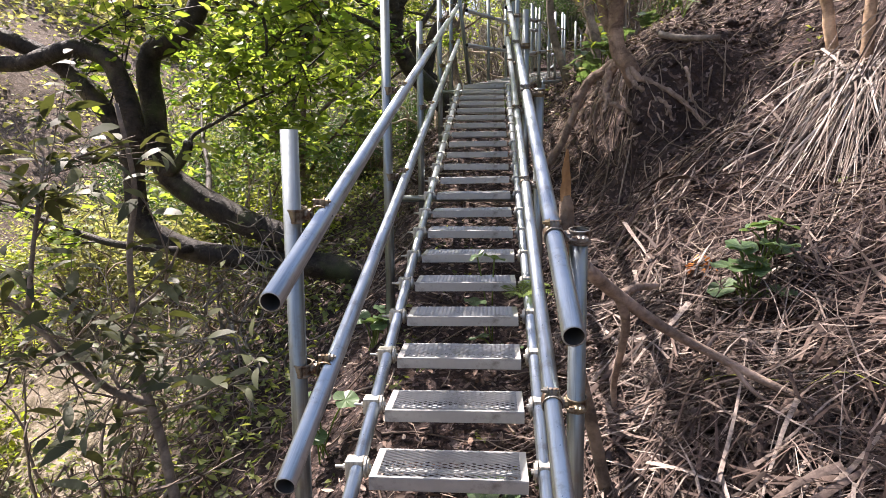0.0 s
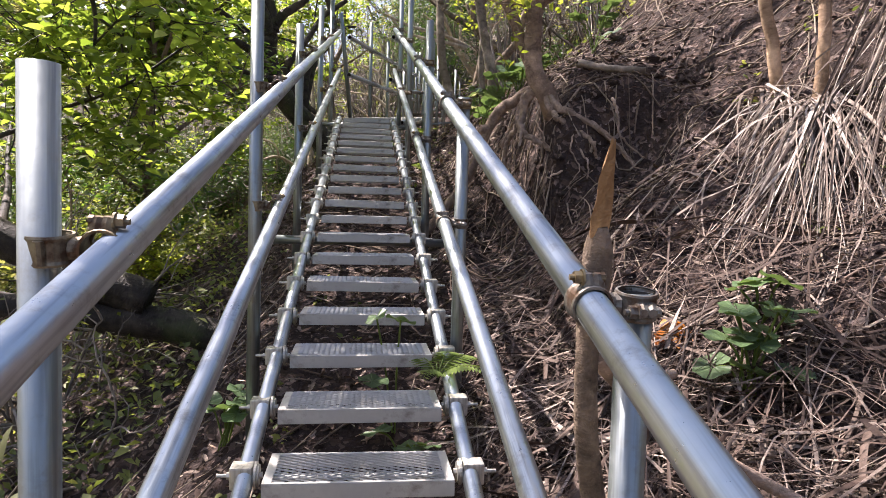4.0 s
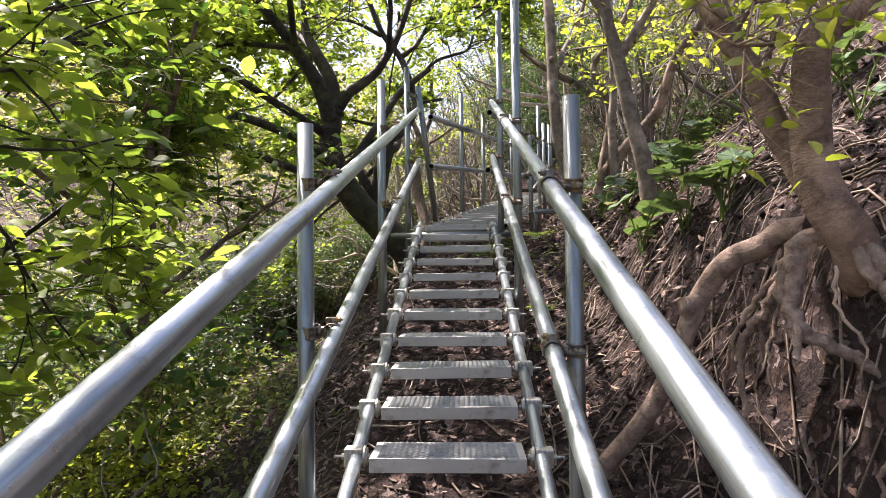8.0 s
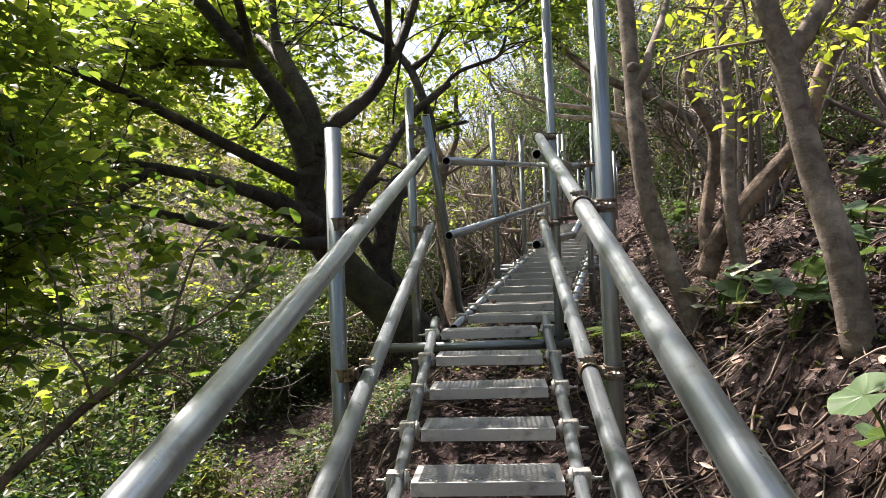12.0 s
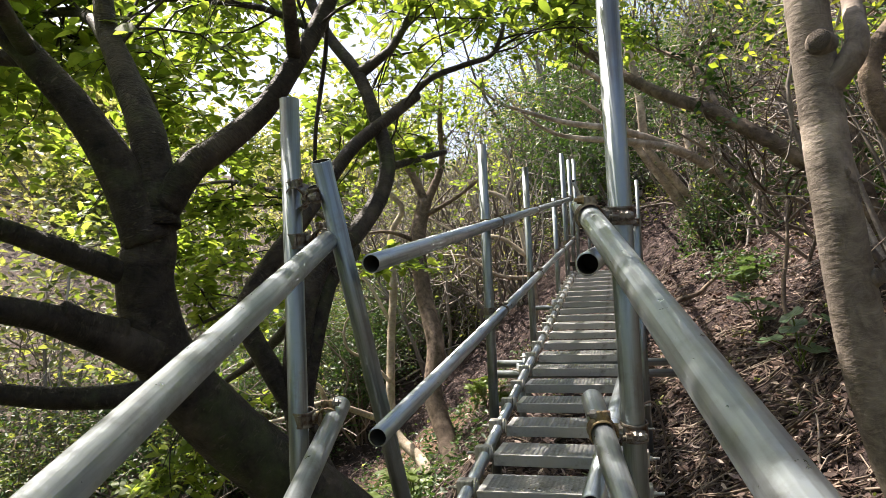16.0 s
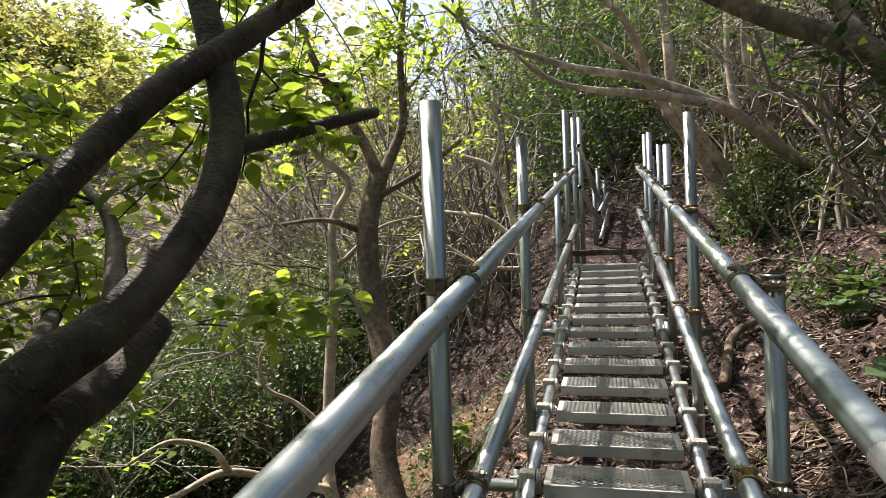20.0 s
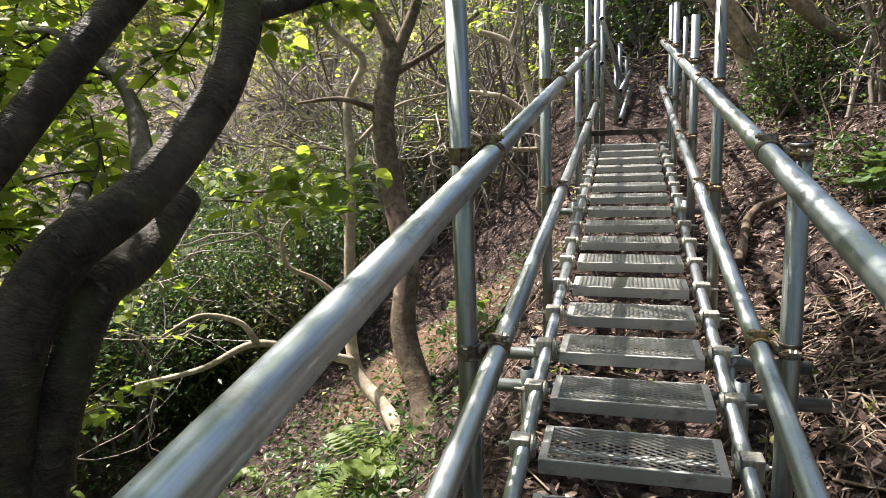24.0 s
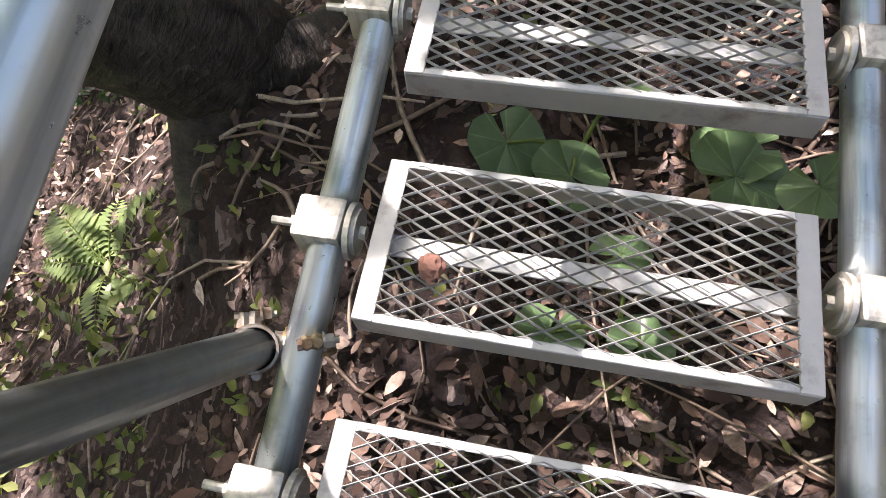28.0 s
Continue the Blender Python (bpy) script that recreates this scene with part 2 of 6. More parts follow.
LEAF_YELLOW = leafy("yellow_green_leaf", (0.16, 0.22, 0.03), (0.26, 0.32, 0.05), (0.40, 0.42, 0.09), 0.55)
LEAF_BROAD = leafy("leopard_plant_leaf", (0.06, 0.105, 0.045), (0.09, 0.15, 0.065), (0.16, 0.22, 0.11), 0.3, 0.38, True)
LEAF_FERN = leafy("fern_leaf", (0.09, 0.14, 0.035), (0.14, 0.20, 0.05), (0.21, 0.28, 0.07), 0.45)
LEAF_ORANGE = leafy("orange_leaf", (0.35, 0.10, 0.02), (0.45, 0.16, 0.03), (0.5, 0.22, 0.04), 0.4)
# paler than the near leaves: sunlight and haze of the background are in the colour
LEAF_FAR_LIT = leafy("far_leaf_lit", (0.11, 0.13, 0.055), (0.24, 0.25, 0.115), (0.43, 0.41, 0.23), 0.5, 0.62)
LEAF_OLIVE = leafy("dull_olive_leaf", (0.034, 0.042, 0.018), (0.062, 0.072, 0.030), (0.12, 0.125, 0.06), 0.3, 0.55)
LEAF_BLADE = leafy("yellow_blade", (0.36, 0.40, 0.06), (0.42, 0.45, 0.08), (0.46, 0.48, 0.10), 0.3)
LEAF_WILTED = leafy("wilted_leaf", (0.45, 0.46, 0.34), (0.55, 0.55, 0.42), (0.62, 0.62, 0.5), 0.2, 0.6)
SOIL = soil("forest_soil")
WOOD_BROKEN = bark("broken_wood", (0.16, 0.09, 0.04), (0.36, 0.22, 0.11), 3)
BOARD = bark("dark_board", (0.03, 0.024, 0.02), (0.09, 0.075, 0.06), 2, wrap=False)

# ---------------------------------------------------------------- mesh tools


class Soup:
    """Collects vertices and faces of one mesh."""

    def __init__(self):
        self.v, self.f, self.g, self.n, self.wrapped = [], [], [], 0, False

    def add(self, verts, faces, grain=None):
        verts = np.asarray(verts, float)
        faces = np.asarray(faces, int)
        self.v.append(verts)
        self.f.append(faces + self.n)
        self.g.append(verts if grain is None else grain)
        self.n += len(verts)

    def mesh(self, name, material, smooth=True):
        me = bpy.data.meshes.new(name)
        v = np.concatenate(self.v)
        me.vertices.add(len(v))
        me.vertices.foreach_set("co", v.ravel())
        sizes = np.concatenate([np.full(len(f), f.shape[1]) for f in self.f])
        loops = np.concatenate([f.ravel() for f in self.f])
        me.loops.add(len(loops))
        me.loops.foreach_set("vertex_index", loops)
        me.polygons.add(len(sizes))
        me.polygons.foreach_set("loop_start", np.concatenate([[0], np.cumsum(sizes)[:-1]]))
        me.polygons.foreach_set("use_smooth", np.full(len(sizes), smooth))
        me.update(calc_edges=True)
        if self.wrapped:
            me.attributes.new("grain", "FLOAT_VECTOR", "POINT").data.foreach_set("vector", np.concatenate(self.g).ravel())
        me.materials.append(material)
        return me


def as_part(name, soup, material, parent=None, label="", smooth=True, kind=""):
    me = soup if isinstance(soup, bpy.types.Mesh) else soup.mesh(name, material, smooth)
    ob = new(name, me)
    if parent is not None:
        ob.parent = parent
        ob.matrix_parent_inverse = parent.matrix_world.inverted()
    if label or kind:
        tagged(ob, label, kind=kind)
    return ob


def part(name, bm, material, parent=None, label="", smooth=False):
    """Links a bmesh as one mesh object under a thing or part."""
    me = bpy.data.meshes.new(name)
    bm.to_mesh(me)
    bm.free()
    me.materials.append(material)
    if smooth:
        me.polygons.foreach_set("use_smooth", np.ones(len(me.polygons), bool))
    ob = new(name, me)
    ob.parent = parent
    if label:
        ob["label"] = label
    return ob


def spline(pts, per=6):
    """A smooth curve through a few points (x, y, z or more columns)."""
    p = np.asarray(pts, float)
    if len(p) < 3:
        t = np.linspace(0, 1, per + 1)[:, None]
        return p[0] * (1 - t) + p[-1] * t
    q = np.vstack([2 * p[0] - p[1], p, 2 * p[-1] - p[-2]])
    out = []
    for i in range(1, len(q) - 2):
        t = np.linspace(0, 1, per, endpoint=False)[:, None]
        a, b, c, d = q[i - 1], q[i], q[i + 1], q[i + 2]
        out.append(0.5 * (2 * b + (c - a) * t + (2 * a - 5 * b + 4 * c - d) * t * t + (3 * b - a - 3 * c + d) * t ** 3))
    out.append(p[-1][None])
    return np.vstack(out)


def tube(soup, pts, radii, sides=8, cap=True, rough=0.0, seed=0):
    """A tube along a line; radii one number or one a point; rough: how uneven the surface is."""
    p = np.asarray(pts, float)
    n = len(p)
    r = np.broadcast_to(np.asarray(radii, float), (n,)) if np.ndim(radii) else np.full(n, float(radii))
    tan = np.gradient(p, axis=0)
    tan /= np.linalg.norm(tan, axis=1)[:, None] + 1e-12
    ref = np.array((0, 0, 1.0)) if abs(tan[0, 2]) < 0.9 else np.array((1.0, 0, 0))
    u = np.zeros_like(p)
    u[0] = np.cross(tan[0], ref)
    u[0] /= np.linalg.norm(u[0])
    for i in range(1, n):
        w = u[i - 1] - tan[i] * (u[i - 1] @ tan[i])
        u[i] = w / (np.linalg.norm(w) + 1e-12)
    w = np.cross(tan, u)
    a = np.linspace(0, 2 * np.pi, sides, endpoint=False)
    ring = np.cos(a)[None, :, None] * u[:, None] + np.sin(a)[None, :, None] * w[:, None]
    rr = r[:, None] * np.ones(sides)
    if rough:
        g = np.random.RandomState(seed)
        k = g.normal(0, 1, (n + 8, sides))
        k = sum(k[q:q + n] for q in range(8)) / 2.8
        k = (k + np.roll(k, 1, 1) + np.roll(k, -1, 1)) / 2
        lobes = np.sin(2 * a + g.uniform(0, 6)) + 0.6 * np.sin(3 * a + g.uniform(0, 6))
        rr = rr * (1 + rough * (0.5 * k + 0.5 * lobes[None]))
    v = (p[:, None] + ring * rr[..., None]).reshape(-1, 3)
    i = np.arange(n - 1)[:, None] * sides
    j = np.arange(sides)[None]
    k = (j + 1) % sides
    f = np.stack([i + j, i + k, i + k + sides, i + j + sides], -1).reshape(-1, 4)
    base = soup.n
    grain = None
    if sides >= 5:
        run = np.concatenate([[0], np.cumsum(np.linalg.norm(np.diff(p, axis=0), axis=1))]) + seed * 1.7
        grain = np.stack([np.cos(a)[None] * rr, np.sin(a)[None] * rr, run[:, None] * np.ones(sides)], -1).reshape(-1, 3)
        soup.wrapped = True
    soup.add(v, f, grain)
    if cap:
        for end, flip in ((0, True), (n - 1, False)):
            c = soup.n
            soup.add([p[end]], np.zeros((0, 3), int))
            ids = base + end * sides + np.arange(sides)
            nx = np.roll(ids, -1)
            tri = np.stack([np.full(sides, c), nx, ids], 1) if flip else np.stack([np.full(sides, c), ids, nx], 1)
            soup.f.append(tri)


def box(soup, x0, x1, y0, y1, z0, z1, m=None):
    v = np.array([(x, y, z) for x in (x0, x1) for y in (y0, y1) for z in (z0, z1)], float)
    if m is not None:
        v = v @ np.array(m.to_3x3()).T + np.array(m.translation)
    soup.add(v, [(0, 1, 3, 2), (4, 6, 7, 5), (0, 4, 5, 1), (2, 3, 7, 6), (0, 2, 6, 4), (1, 5, 7, 3)])


def bevelled_box(bm, size, centre, width=0.003, segments=2):
    made = bmesh.ops.create_cube(bm, size=1.0)["verts"]
    bmesh.ops.scale(bm, vec=size, verts=made)
    bmesh.ops.translate(bm, vec=centre, verts=made)
    edges = list({e for v in made for e in v.link_edges})
    bmesh.ops.bevel(bm, geom=edges, offset=width, segments=segments, affect="EDGES", profile=0.6)


RNG = np.random.RandomState(7)


def rotations(n, tilt=1.0, rng=RNG, heading=None):
    """n random frames as columns (side, along, up); tilt 0: leaves lie level."""
    a = rng.uniform(0, 2 * np.pi, n) if heading is None else heading
    up = np.stack([rng.normal(0, tilt, n), rng.normal(0, tilt, n), np.ones(n)], 1)
    up /= np.linalg.norm(up, axis=1)[:, None]
    along = np.stack([np.cos(a), np.sin(a), np.zeros(n)], 1)
    along -= up * (along * up).sum(1)[:, None]
    along /= np.linalg.norm(along, axis=1)[:, None] + 1e-9
    side = np.cross(along, up)
    return np.stack([side, along, up], 2)


def leaves(soup, where, length, tilt=0.6, width=0.5, fold=0.12, curl=0.0, rng=RNG, spread=0.3, heading=None):
    """Oval pointed leaves that droop towards the tip, eight corners each."""
    n = len(where)
    if not n:
        return
    h = width / 2
    shape = np.array([(0, 0, 0), (h * 0.66, 0.13, fold * 0.5), (-h * 0.66, 0.13, fold * 0.2), (h, 0.38, fold * 0.7), (-h, 0.38, fold * 0.3),
                      (h * 0.74, 0.70, fold * 0.4 - curl * 0.4), (-h * 0.74, 0.70, fold * 0.1 - curl * 0.4), (0, 1, -curl - 0.08)], float)
    size = length * rng.uniform(1 - spread, 1 + spread, n)
    rot = rotations(n, tilt, rng, heading)
    v = np.einsum("nij,kj->nki", rot, shape) * size[:, None, None] + np.asarray(where)[:, None]
    f = np.array([(0, 1, 2), (2, 1, 3), (2, 3, 4), (4, 3, 5), (4, 5, 6), (6, 5, 7)])
    soup.add(v.reshape(-1, 3), (np.arange(n)[:, None, None] * 8 + f[None]).reshape(-1, 3))


def blades(soup, where, length, tilt=0.7, width=0.5, rng=RNG, spread=0.35):
    """Cheaper leaves of two triangles, for bushes further off."""
    n = len(where)
    shape = np.array([(0, 0, 0), (width / 2, 0.45, 0.1), (0, 1, -0.05), (-width / 2, 0.45, 0.1)], float)
    size = length * rng.uniform(1 - spread, 1 + spread, n)
    rot = rotations(n, tilt, rng)
    v = np.einsum("nij,kj->nki", rot, shape) * size[:, None, None] + np.asarray(where)[:, None]
    f = np.array([(0, 1, 2), (0, 2, 3)])
    soup.add(v.reshape(-1, 3), (np.arange(n)[:, None, None] * 4 + f[None]).reshape(-1, 3))


def thing(name, label, category, at=(0, 0, 0), group="", kind=""):
    ob = new(name)
    ob.matrix_world = Matrix.Translation(at)
    return tagged(ob, label, category, group, kind)


# ---------------------------------------------------------------- plan
# lower flight: treads straight up the y axis; upper flight turns a little to the right
LOW_X, LOW_Y0, LOW_Z0, LOW_RUN, LOW_RISE, LOW_N = -0.1036, 1.7905, 0.5005, 0.3161, 0.0962, 21
UP_X0, UP_Y0, UP_Z0, UP_RUN, UP_SIDE, UP_RISE, UP_N = 0.0174, 8.4105, 2.4778, 0.3063, 0.0566, 0.0461, 22
TREAD_W, TREAD_D, TREAD_H, STRING, PIPE_R = 0.50, 0.21, 0.042, 0.307, 0.0243
UP_TURN = math.atan2(UP_SIDE, UP_RUN)


def smooth(a, b, x):
    t = np.clip((np.asarray(x, float) - a) / (b - a), 0, 1)
    return t * t * (3 - 2 * t)


def middle_x(y):
    y = np.asarray(y, float)
    return np.where(y < 8.4, LOW_X, UP_X0 + (y - UP_Y0) * UP_SIDE / UP_RUN) * 1.0


def tread_line(y):
    y = np.asarray(y, float)
    low = LOW_Z0 + (y - LOW_Y0) * LOW_RISE / LOW_RUN
    up = UP_Z0 + (y - UP_Y0) * UP_RISE / UP_RUN
    top = 3.75 + (y - 15.6) * 0.40
    return np.where(y < 8.35, low, np.where(y < 15.2, up, np.maximum(up, top)))


def ripple(x, y, s, seed=0.0):
    """Cheap rolling unevenness, the same at every build."""
    x, y = np.asarray(x, float) * s + seed, np.asarray(y, float) * s + seed * 1.7
    return (np.sin(x * 1.3 + 1.7 * np.sin(y * 0.7)) * np.cos(y * 1.1 + 1.3 * np.sin(x * 0.9)) + 0.5 * np.sin(2.3 * x + 1.1 * y) * np.cos(1.9 * y - 0.8 * x)
            + 0.28 * np.sin(4.7 * x - 3.1 * y) * np.cos(5.3 * y + 2.2 * x))


def ground_z(x, y):
    x, y = np.asarray(x, float), np.asarray(y, float)
    yy = np.clip(y, -3, 40)
    d = x - middle_x(yy)
    b = np.maximum(tread_line(yy) - 0.34, -0.04 - 0.1 * np.maximum(0.6 - yy, 0) ** 0.5)
    b = b + np.where(y > 40, (y - 40) * 0.18, 0) - np.where(y < -3, (-3 - y) * 0.12, 0)
    r = np.maximum(d - 0.28, 0)
    rise = np.where(r < 9, 0.52 * r, 4.68 + 0.45 * (r - 9))
    rise = np.where(r > 60, 4.68 + 0.45 * 51 + 0.1 * (r - 60), rise)
    rise = rise + 0.62 * np.exp(-((yy - 5.4) / 1.6) ** 2) * smooth(0.42, 1.0, r) + 0.25 * smooth(1.4, 2.2, r) * smooth(2.0, 4.0, yy) * (1 - smooth(7, 9, yy))
    rise = rise + 0.7 * smooth(2.6, 4.6, r)
    # the undercut lip below the rooted tree
    cut = np.exp(-((yy - 4.62) / 0.55) ** 2)
    rise = rise + cut * (0.26 * smooth(0.74, 0.84, r) * (1 - smooth(0.95, 1.7, r)) - 0.16 * smooth(0.30, 0.55, r) * (1 - smooth(0.74, 0.84, r)))
    rise = rise - 0.40 * smooth(3.6, 4.3, yy) * (1 - smooth(4.36, 4.47, yy)) * smooth(0.60, 0.85, r) * (1 - smooth(1.2, 1.5, r))
    # the mound of roots and soil at the foot of the leaning cherry
    rise = rise + 0.20 * np.exp(-((x + 0.58) / 0.20) ** 2 - ((yy - 9.32) / 0.28) ** 2)
    left = np.maximum(-d - 0.42, 0)
    steep = 0.80 + 0.50 * smooth(6.5, 10.5, yy)
    deep = 2.2 + 0.3 * smooth(6, 11, yy)
    drop = deep * (1 - np.exp(-steep * left / deep))
    far = np.maximum(left - 5.5, 0)
    climb = np.where(far < 45, 0.40 * far, 18.0 + 0.06 * (far - 45))
    b = b - 0.75 * np.maximum(b - 3.6, 0) * smooth(3, 16, left)
    near = np.exp(-((np.abs(d) / 0.7) ** 2))
    bumps = (0.05 * ripple(x, y, 1.9, 3) + 0.018 * ripple(x, y, 6.1, 5)) * (1 - 0.6 * near) + 0.25 * ripple(x, y, 0.35, 9) * smooth(3, 8, np.abs(d))
    bumps = bumps + (0.016 * ripple(x, y, 11.0, 7) + 0.010 * ripple(x, y, 23.0, 4)) * smooth(0.3, 0.7, np.abs(d))
    return b + rise - drop + climb + bumps


def clear_of_stairs(p, margin=0.75, room=2.1):
    """Which points lie outside the headroom of the stairs."""
    p = np.atleast_2d(p)
    d = np.abs(p[:, 0] - middle_x(p[:, 1]))
    beside = (p[:, 1] > 8.2) & (p[:, 1] < 10.4) & (p[:, 0] > -1.9) & (p[:, 2] < 4.3)
    return ((d > margin) | (p[:, 2] > tread_line(p[:, 1]) + room) | (p[:, 1] > 16.5)) & ~beside


# clearings in the crowns over the flights: a place on the stairs, the radius, the share of leaves left
CLEARINGS = ((0.15, 9.0, 2.5, 0.8, 0.3), (0.35, 10.3, 2.7, 0.7, 0.35), (-0.1, 6.9, 2.0, 0.75, 0.35), (-0.1, 4.8, 1.4, 0.65, 0.4), (-2.3, 2.8, 0.0, 1.6, 0.5), (0.35, 8.03, 1.8, 0.7, 0.35), (1.6, 5.2, 1.6, 0.9, 0.3))


def thinned(p, rng):
    """Leaves that stay where the crowns open towards the sun."""
    p = np.atleast_2d(p)
    keep = np.ones(len(p), bool)
    way = np.array(SUN_DIR)
    for x, y, z, r, share in CLEARINGS:
        q = p - (x, y, z)
        off = np.linalg.norm(q - (q @ way)[:, None] * way, axis=1)
        keep &= (off > r) | (q[:, 2] < 1.7) | (rng.uniform(0, 1, len(p)) < share)
    return keep


def on_ground(x, y, lift=0.0):
    return (float(x), float(y), float(ground_z(x, y)) + lift)


def build_ground():
    def lines(a, b, step, reach):
        fine = np.arange(a, b, step)
        out = np.cumsum(step * 1.17 ** np.arange(1, 60))
        lo, hi = a - out, b + out
        return np.concatenate([lo[lo > -reach][::-1], fine, hi[hi < reach]])

    xs, ys = lines(-2.6, 2.8, 0.05, 420), lines(-0.6, 16.0, 0.06, 420)
    gx, gy = np.meshgrid(xs, ys)
    s = Soup()
    n, m = gx.shape
    i = np.arange(n - 1)[:, None] * m
    j = np.arange(m - 1)[None]
    s.add(np.stack([gx, gy, ground_z(gx, gy)], -1).reshape(-1, 3), np.stack([i + j, i + j + 1, i + j + 1 + m, i + j + m], -1).reshape(-1, 4))
    ob = as_part("ground", s, SOIL)
    tagged(ob, "dark brown hillside soil with roots and slipped clay", "ground", kind="structure")


build_ground()

# ---------------------------------------------------------------- scaffold stairs


def pipe_mesh(length, radius=PIPE_R, wall=0.0035, sides=20):
    """A hollow pipe along its z axis from 0 to length, with open ends."""
    s = Soup()
    a = np.linspace(0, 2 * np.pi, sides, endpoint=False)
    c = np.stack([np.cos(a), np.sin(a)], 1)
    rings = []
    for r, z in ((radius - wall, 0.0), (radius, 0.0), (radius, length), (radius - wall, length)):
        rings.append(np.column_stack([c * r, np.full(sides, z)]))
    inner = [np.column_stack([c * (radius - wall), np.full(sides, z)]) for z in (0.0, min(0.12, length / 2), length - min(0.12, length / 2), length)]
    j = np.arange(sides)
    k = (j + 1) % sides
    s.add(np.vstack(rings), np.vstack([np.stack([q * sides + j, q * sides + k, (q + 1) * sides + k, (q + 1) * sides + j], 1) for q in range(3)]))
    # the inside of both ends
    s.add(np.vstack(inner[:2]), np.stack([k, j, j + sides, k + sides], 1)[:, ::-1])
    s.add(np.vstack(inner[2:]), np.stack([k, j, j + sides, k + sides], 1)[:, ::-1])
    for end, z in ((0, min(0.12, length / 2)), (1, length - min(0.12, length / 2))):
        s.add(np.column_stack([c * (radius - wall), np.full(sides, z)]), [list(range(sides))])
    return s


def between(a, b):
    """The pose that puts the z axis on the way from a to b."""
    a, b = Vector(a), Vector(b)
    return Matrix.Translation(a) @ (b - a).to_track_quat("Z", "Y").to_matrix().to_4x4()


def pipe(name, a, b, parent, material=PIPE, radius=PIPE_R, label=""):
    length = (Vector(b) - Vector(a)).length
    me = pipe_mesh(length, radius).mesh(name, material)
    me.polygons.foreach_set("use_smooth", np.array([len(p.vertices) == 4 for p in me.polygons]))
    # the inside of the open ends, its shade painted as a dark colour
    me.materials.append(HOLLOW_SHADE)
    me.polygons.foreach_set("material_index", (np.arange(len(me.polygons)) >= 60).astype(np.int32))
    ob = new(name, me)
    ob.parent = parent
    ob.matrix_world = between(a, b)
    if label:
        ob["label"] = label
    return ob


def clamp_band(sx, axis):
    """Half of a swivel coupler: a hinged band with rounded lugs round its pipe."""
    s = Soup()
    a = np.linspace(0, 2 * np.pi, 25)[:-1]
    n = len(a)
    prof = [(PIPE_R + 0.0008, -0.019), (PIPE_R + 0.0040, -0.019), (PIPE_R + 0.0050, -0.016), (PIPE_R + 0.0036, -0.012), (PIPE_R + 0.0036, 0.012), (PIPE_R + 0.0050, 0.016), (PIPE_R + 0.0040, 0.019), (PIPE_R + 0.0008, 0.019)]
    v = [(r * math.cos(t), r * math.sin(t), z) for r, z in prof for t in a]
    f = [(q * n + t, q * n + (t + 1) % n, (q + 1) * n + (t + 1) % n, (q + 1) * n + t) for q in range(len(prof) - 1) for t in range(n)]
    s.add(v, f)
    # a slotted lug on one side, the hinge knuckle on the other
    for x0 in (-0.0085, 0.0035):
        tube(s, [(x0, PIPE_R + 0.001, 0), (x0 + 0.001, PIPE_R + 0.011, 0), (x0 + 0.002, PIPE_R + 0.018, 0)], (0.012, 0.0095, 0.006), 8)
    tube(s, [(0, -PIPE_R - 0.006, -0.015), (0, -PIPE_R - 0.006, 0.015)], 0.0065, 8)
    # the riveted back towards its twin
    tube(s, [(-sx * (PIPE_R + 0.001), 0, 0), (-sx * (PIPE_R + 0.009), 0, 0)], (0.017, 0.015), 10)
    out = Soup()
    verts = np.concatenate(s.v)
    verts = verts if axis == "z" else verts[:, [0, 2, 1]] * (1, -1, 1)
    out.v, out.f, out.n = [verts + (sx * 0.033, 0, 0)], s.f, s.n
    return out


def clamp_bolt(sx, axis):
    """The hinged bolt of one band with its flanged nut."""
    s = Soup()
    for x0, x1, r, sides in ((-0.016, 0.030, 0.0042, 8), (0.011, 0.014, 0.0115, 12), (0.014, 0.024, 0.0090, 6), (-0.018, -0.012, 0.0075, 8)):
        tube(s, [(x0, PIPE_R + 0.012, 0), (x1, PIPE_R + 0.012, 0)], r, sides)
    s.v = [v if axis == "z" else v[:, [0, 2, 1]] * (1, -1, 1) for v in s.v]
    s.v = [v + (sx * 0.033, 0, 0) for v in s.v]
    s.wrapped = False
    return s


CLAMP_MESHES = [(name, make(sx, axis).mesh(name, CLAMP, False)) for sx, axis in ((-1, "z"), (1, "y")) for name, make in (("band", clamp_band), ("bolt", clamp_bolt))]


def set_coupler(m, parent):
    """Two bands back to back with their bolts, hung under a small pivot."""
    s = Soup()
    tube(s, [(-0.007, 0, 0), (0.007, 0, 0)], 0.010, 10)
    s.wrapped = False
    ob = as_part("coupler", s, CLAMP)
    ob.parent = parent
    ob.matrix_world = m
    for name, me in CLAMP_MESHES:
        c = new(name, me)
        c.parent = ob
    return ob


def coupler(post_at, rail_at, rail_way, parent):
    """Joins a post with a rail: its first band sits on the post, its second on the rail."""
    p, r = Vector(post_at), Vector(rail_at)
    x = (r - p)
    z = Vector((0, 0, 1))
    x = (x - z * (x @ z)).normalized()
    y = z.cross(x)
    slope = Vector(rail_way).normalized()
    turn = Matrix((x, y, z)).transposed().to_4x4()
    return set_coupler(Matrix.Translation((p + r) / 2) @ turn @ Matrix.Rotation(math.asin(max(-1, min(1, slope.z))) * (1 if y @ slope > 0 else -1) * 0.5, 4, "X"), parent)


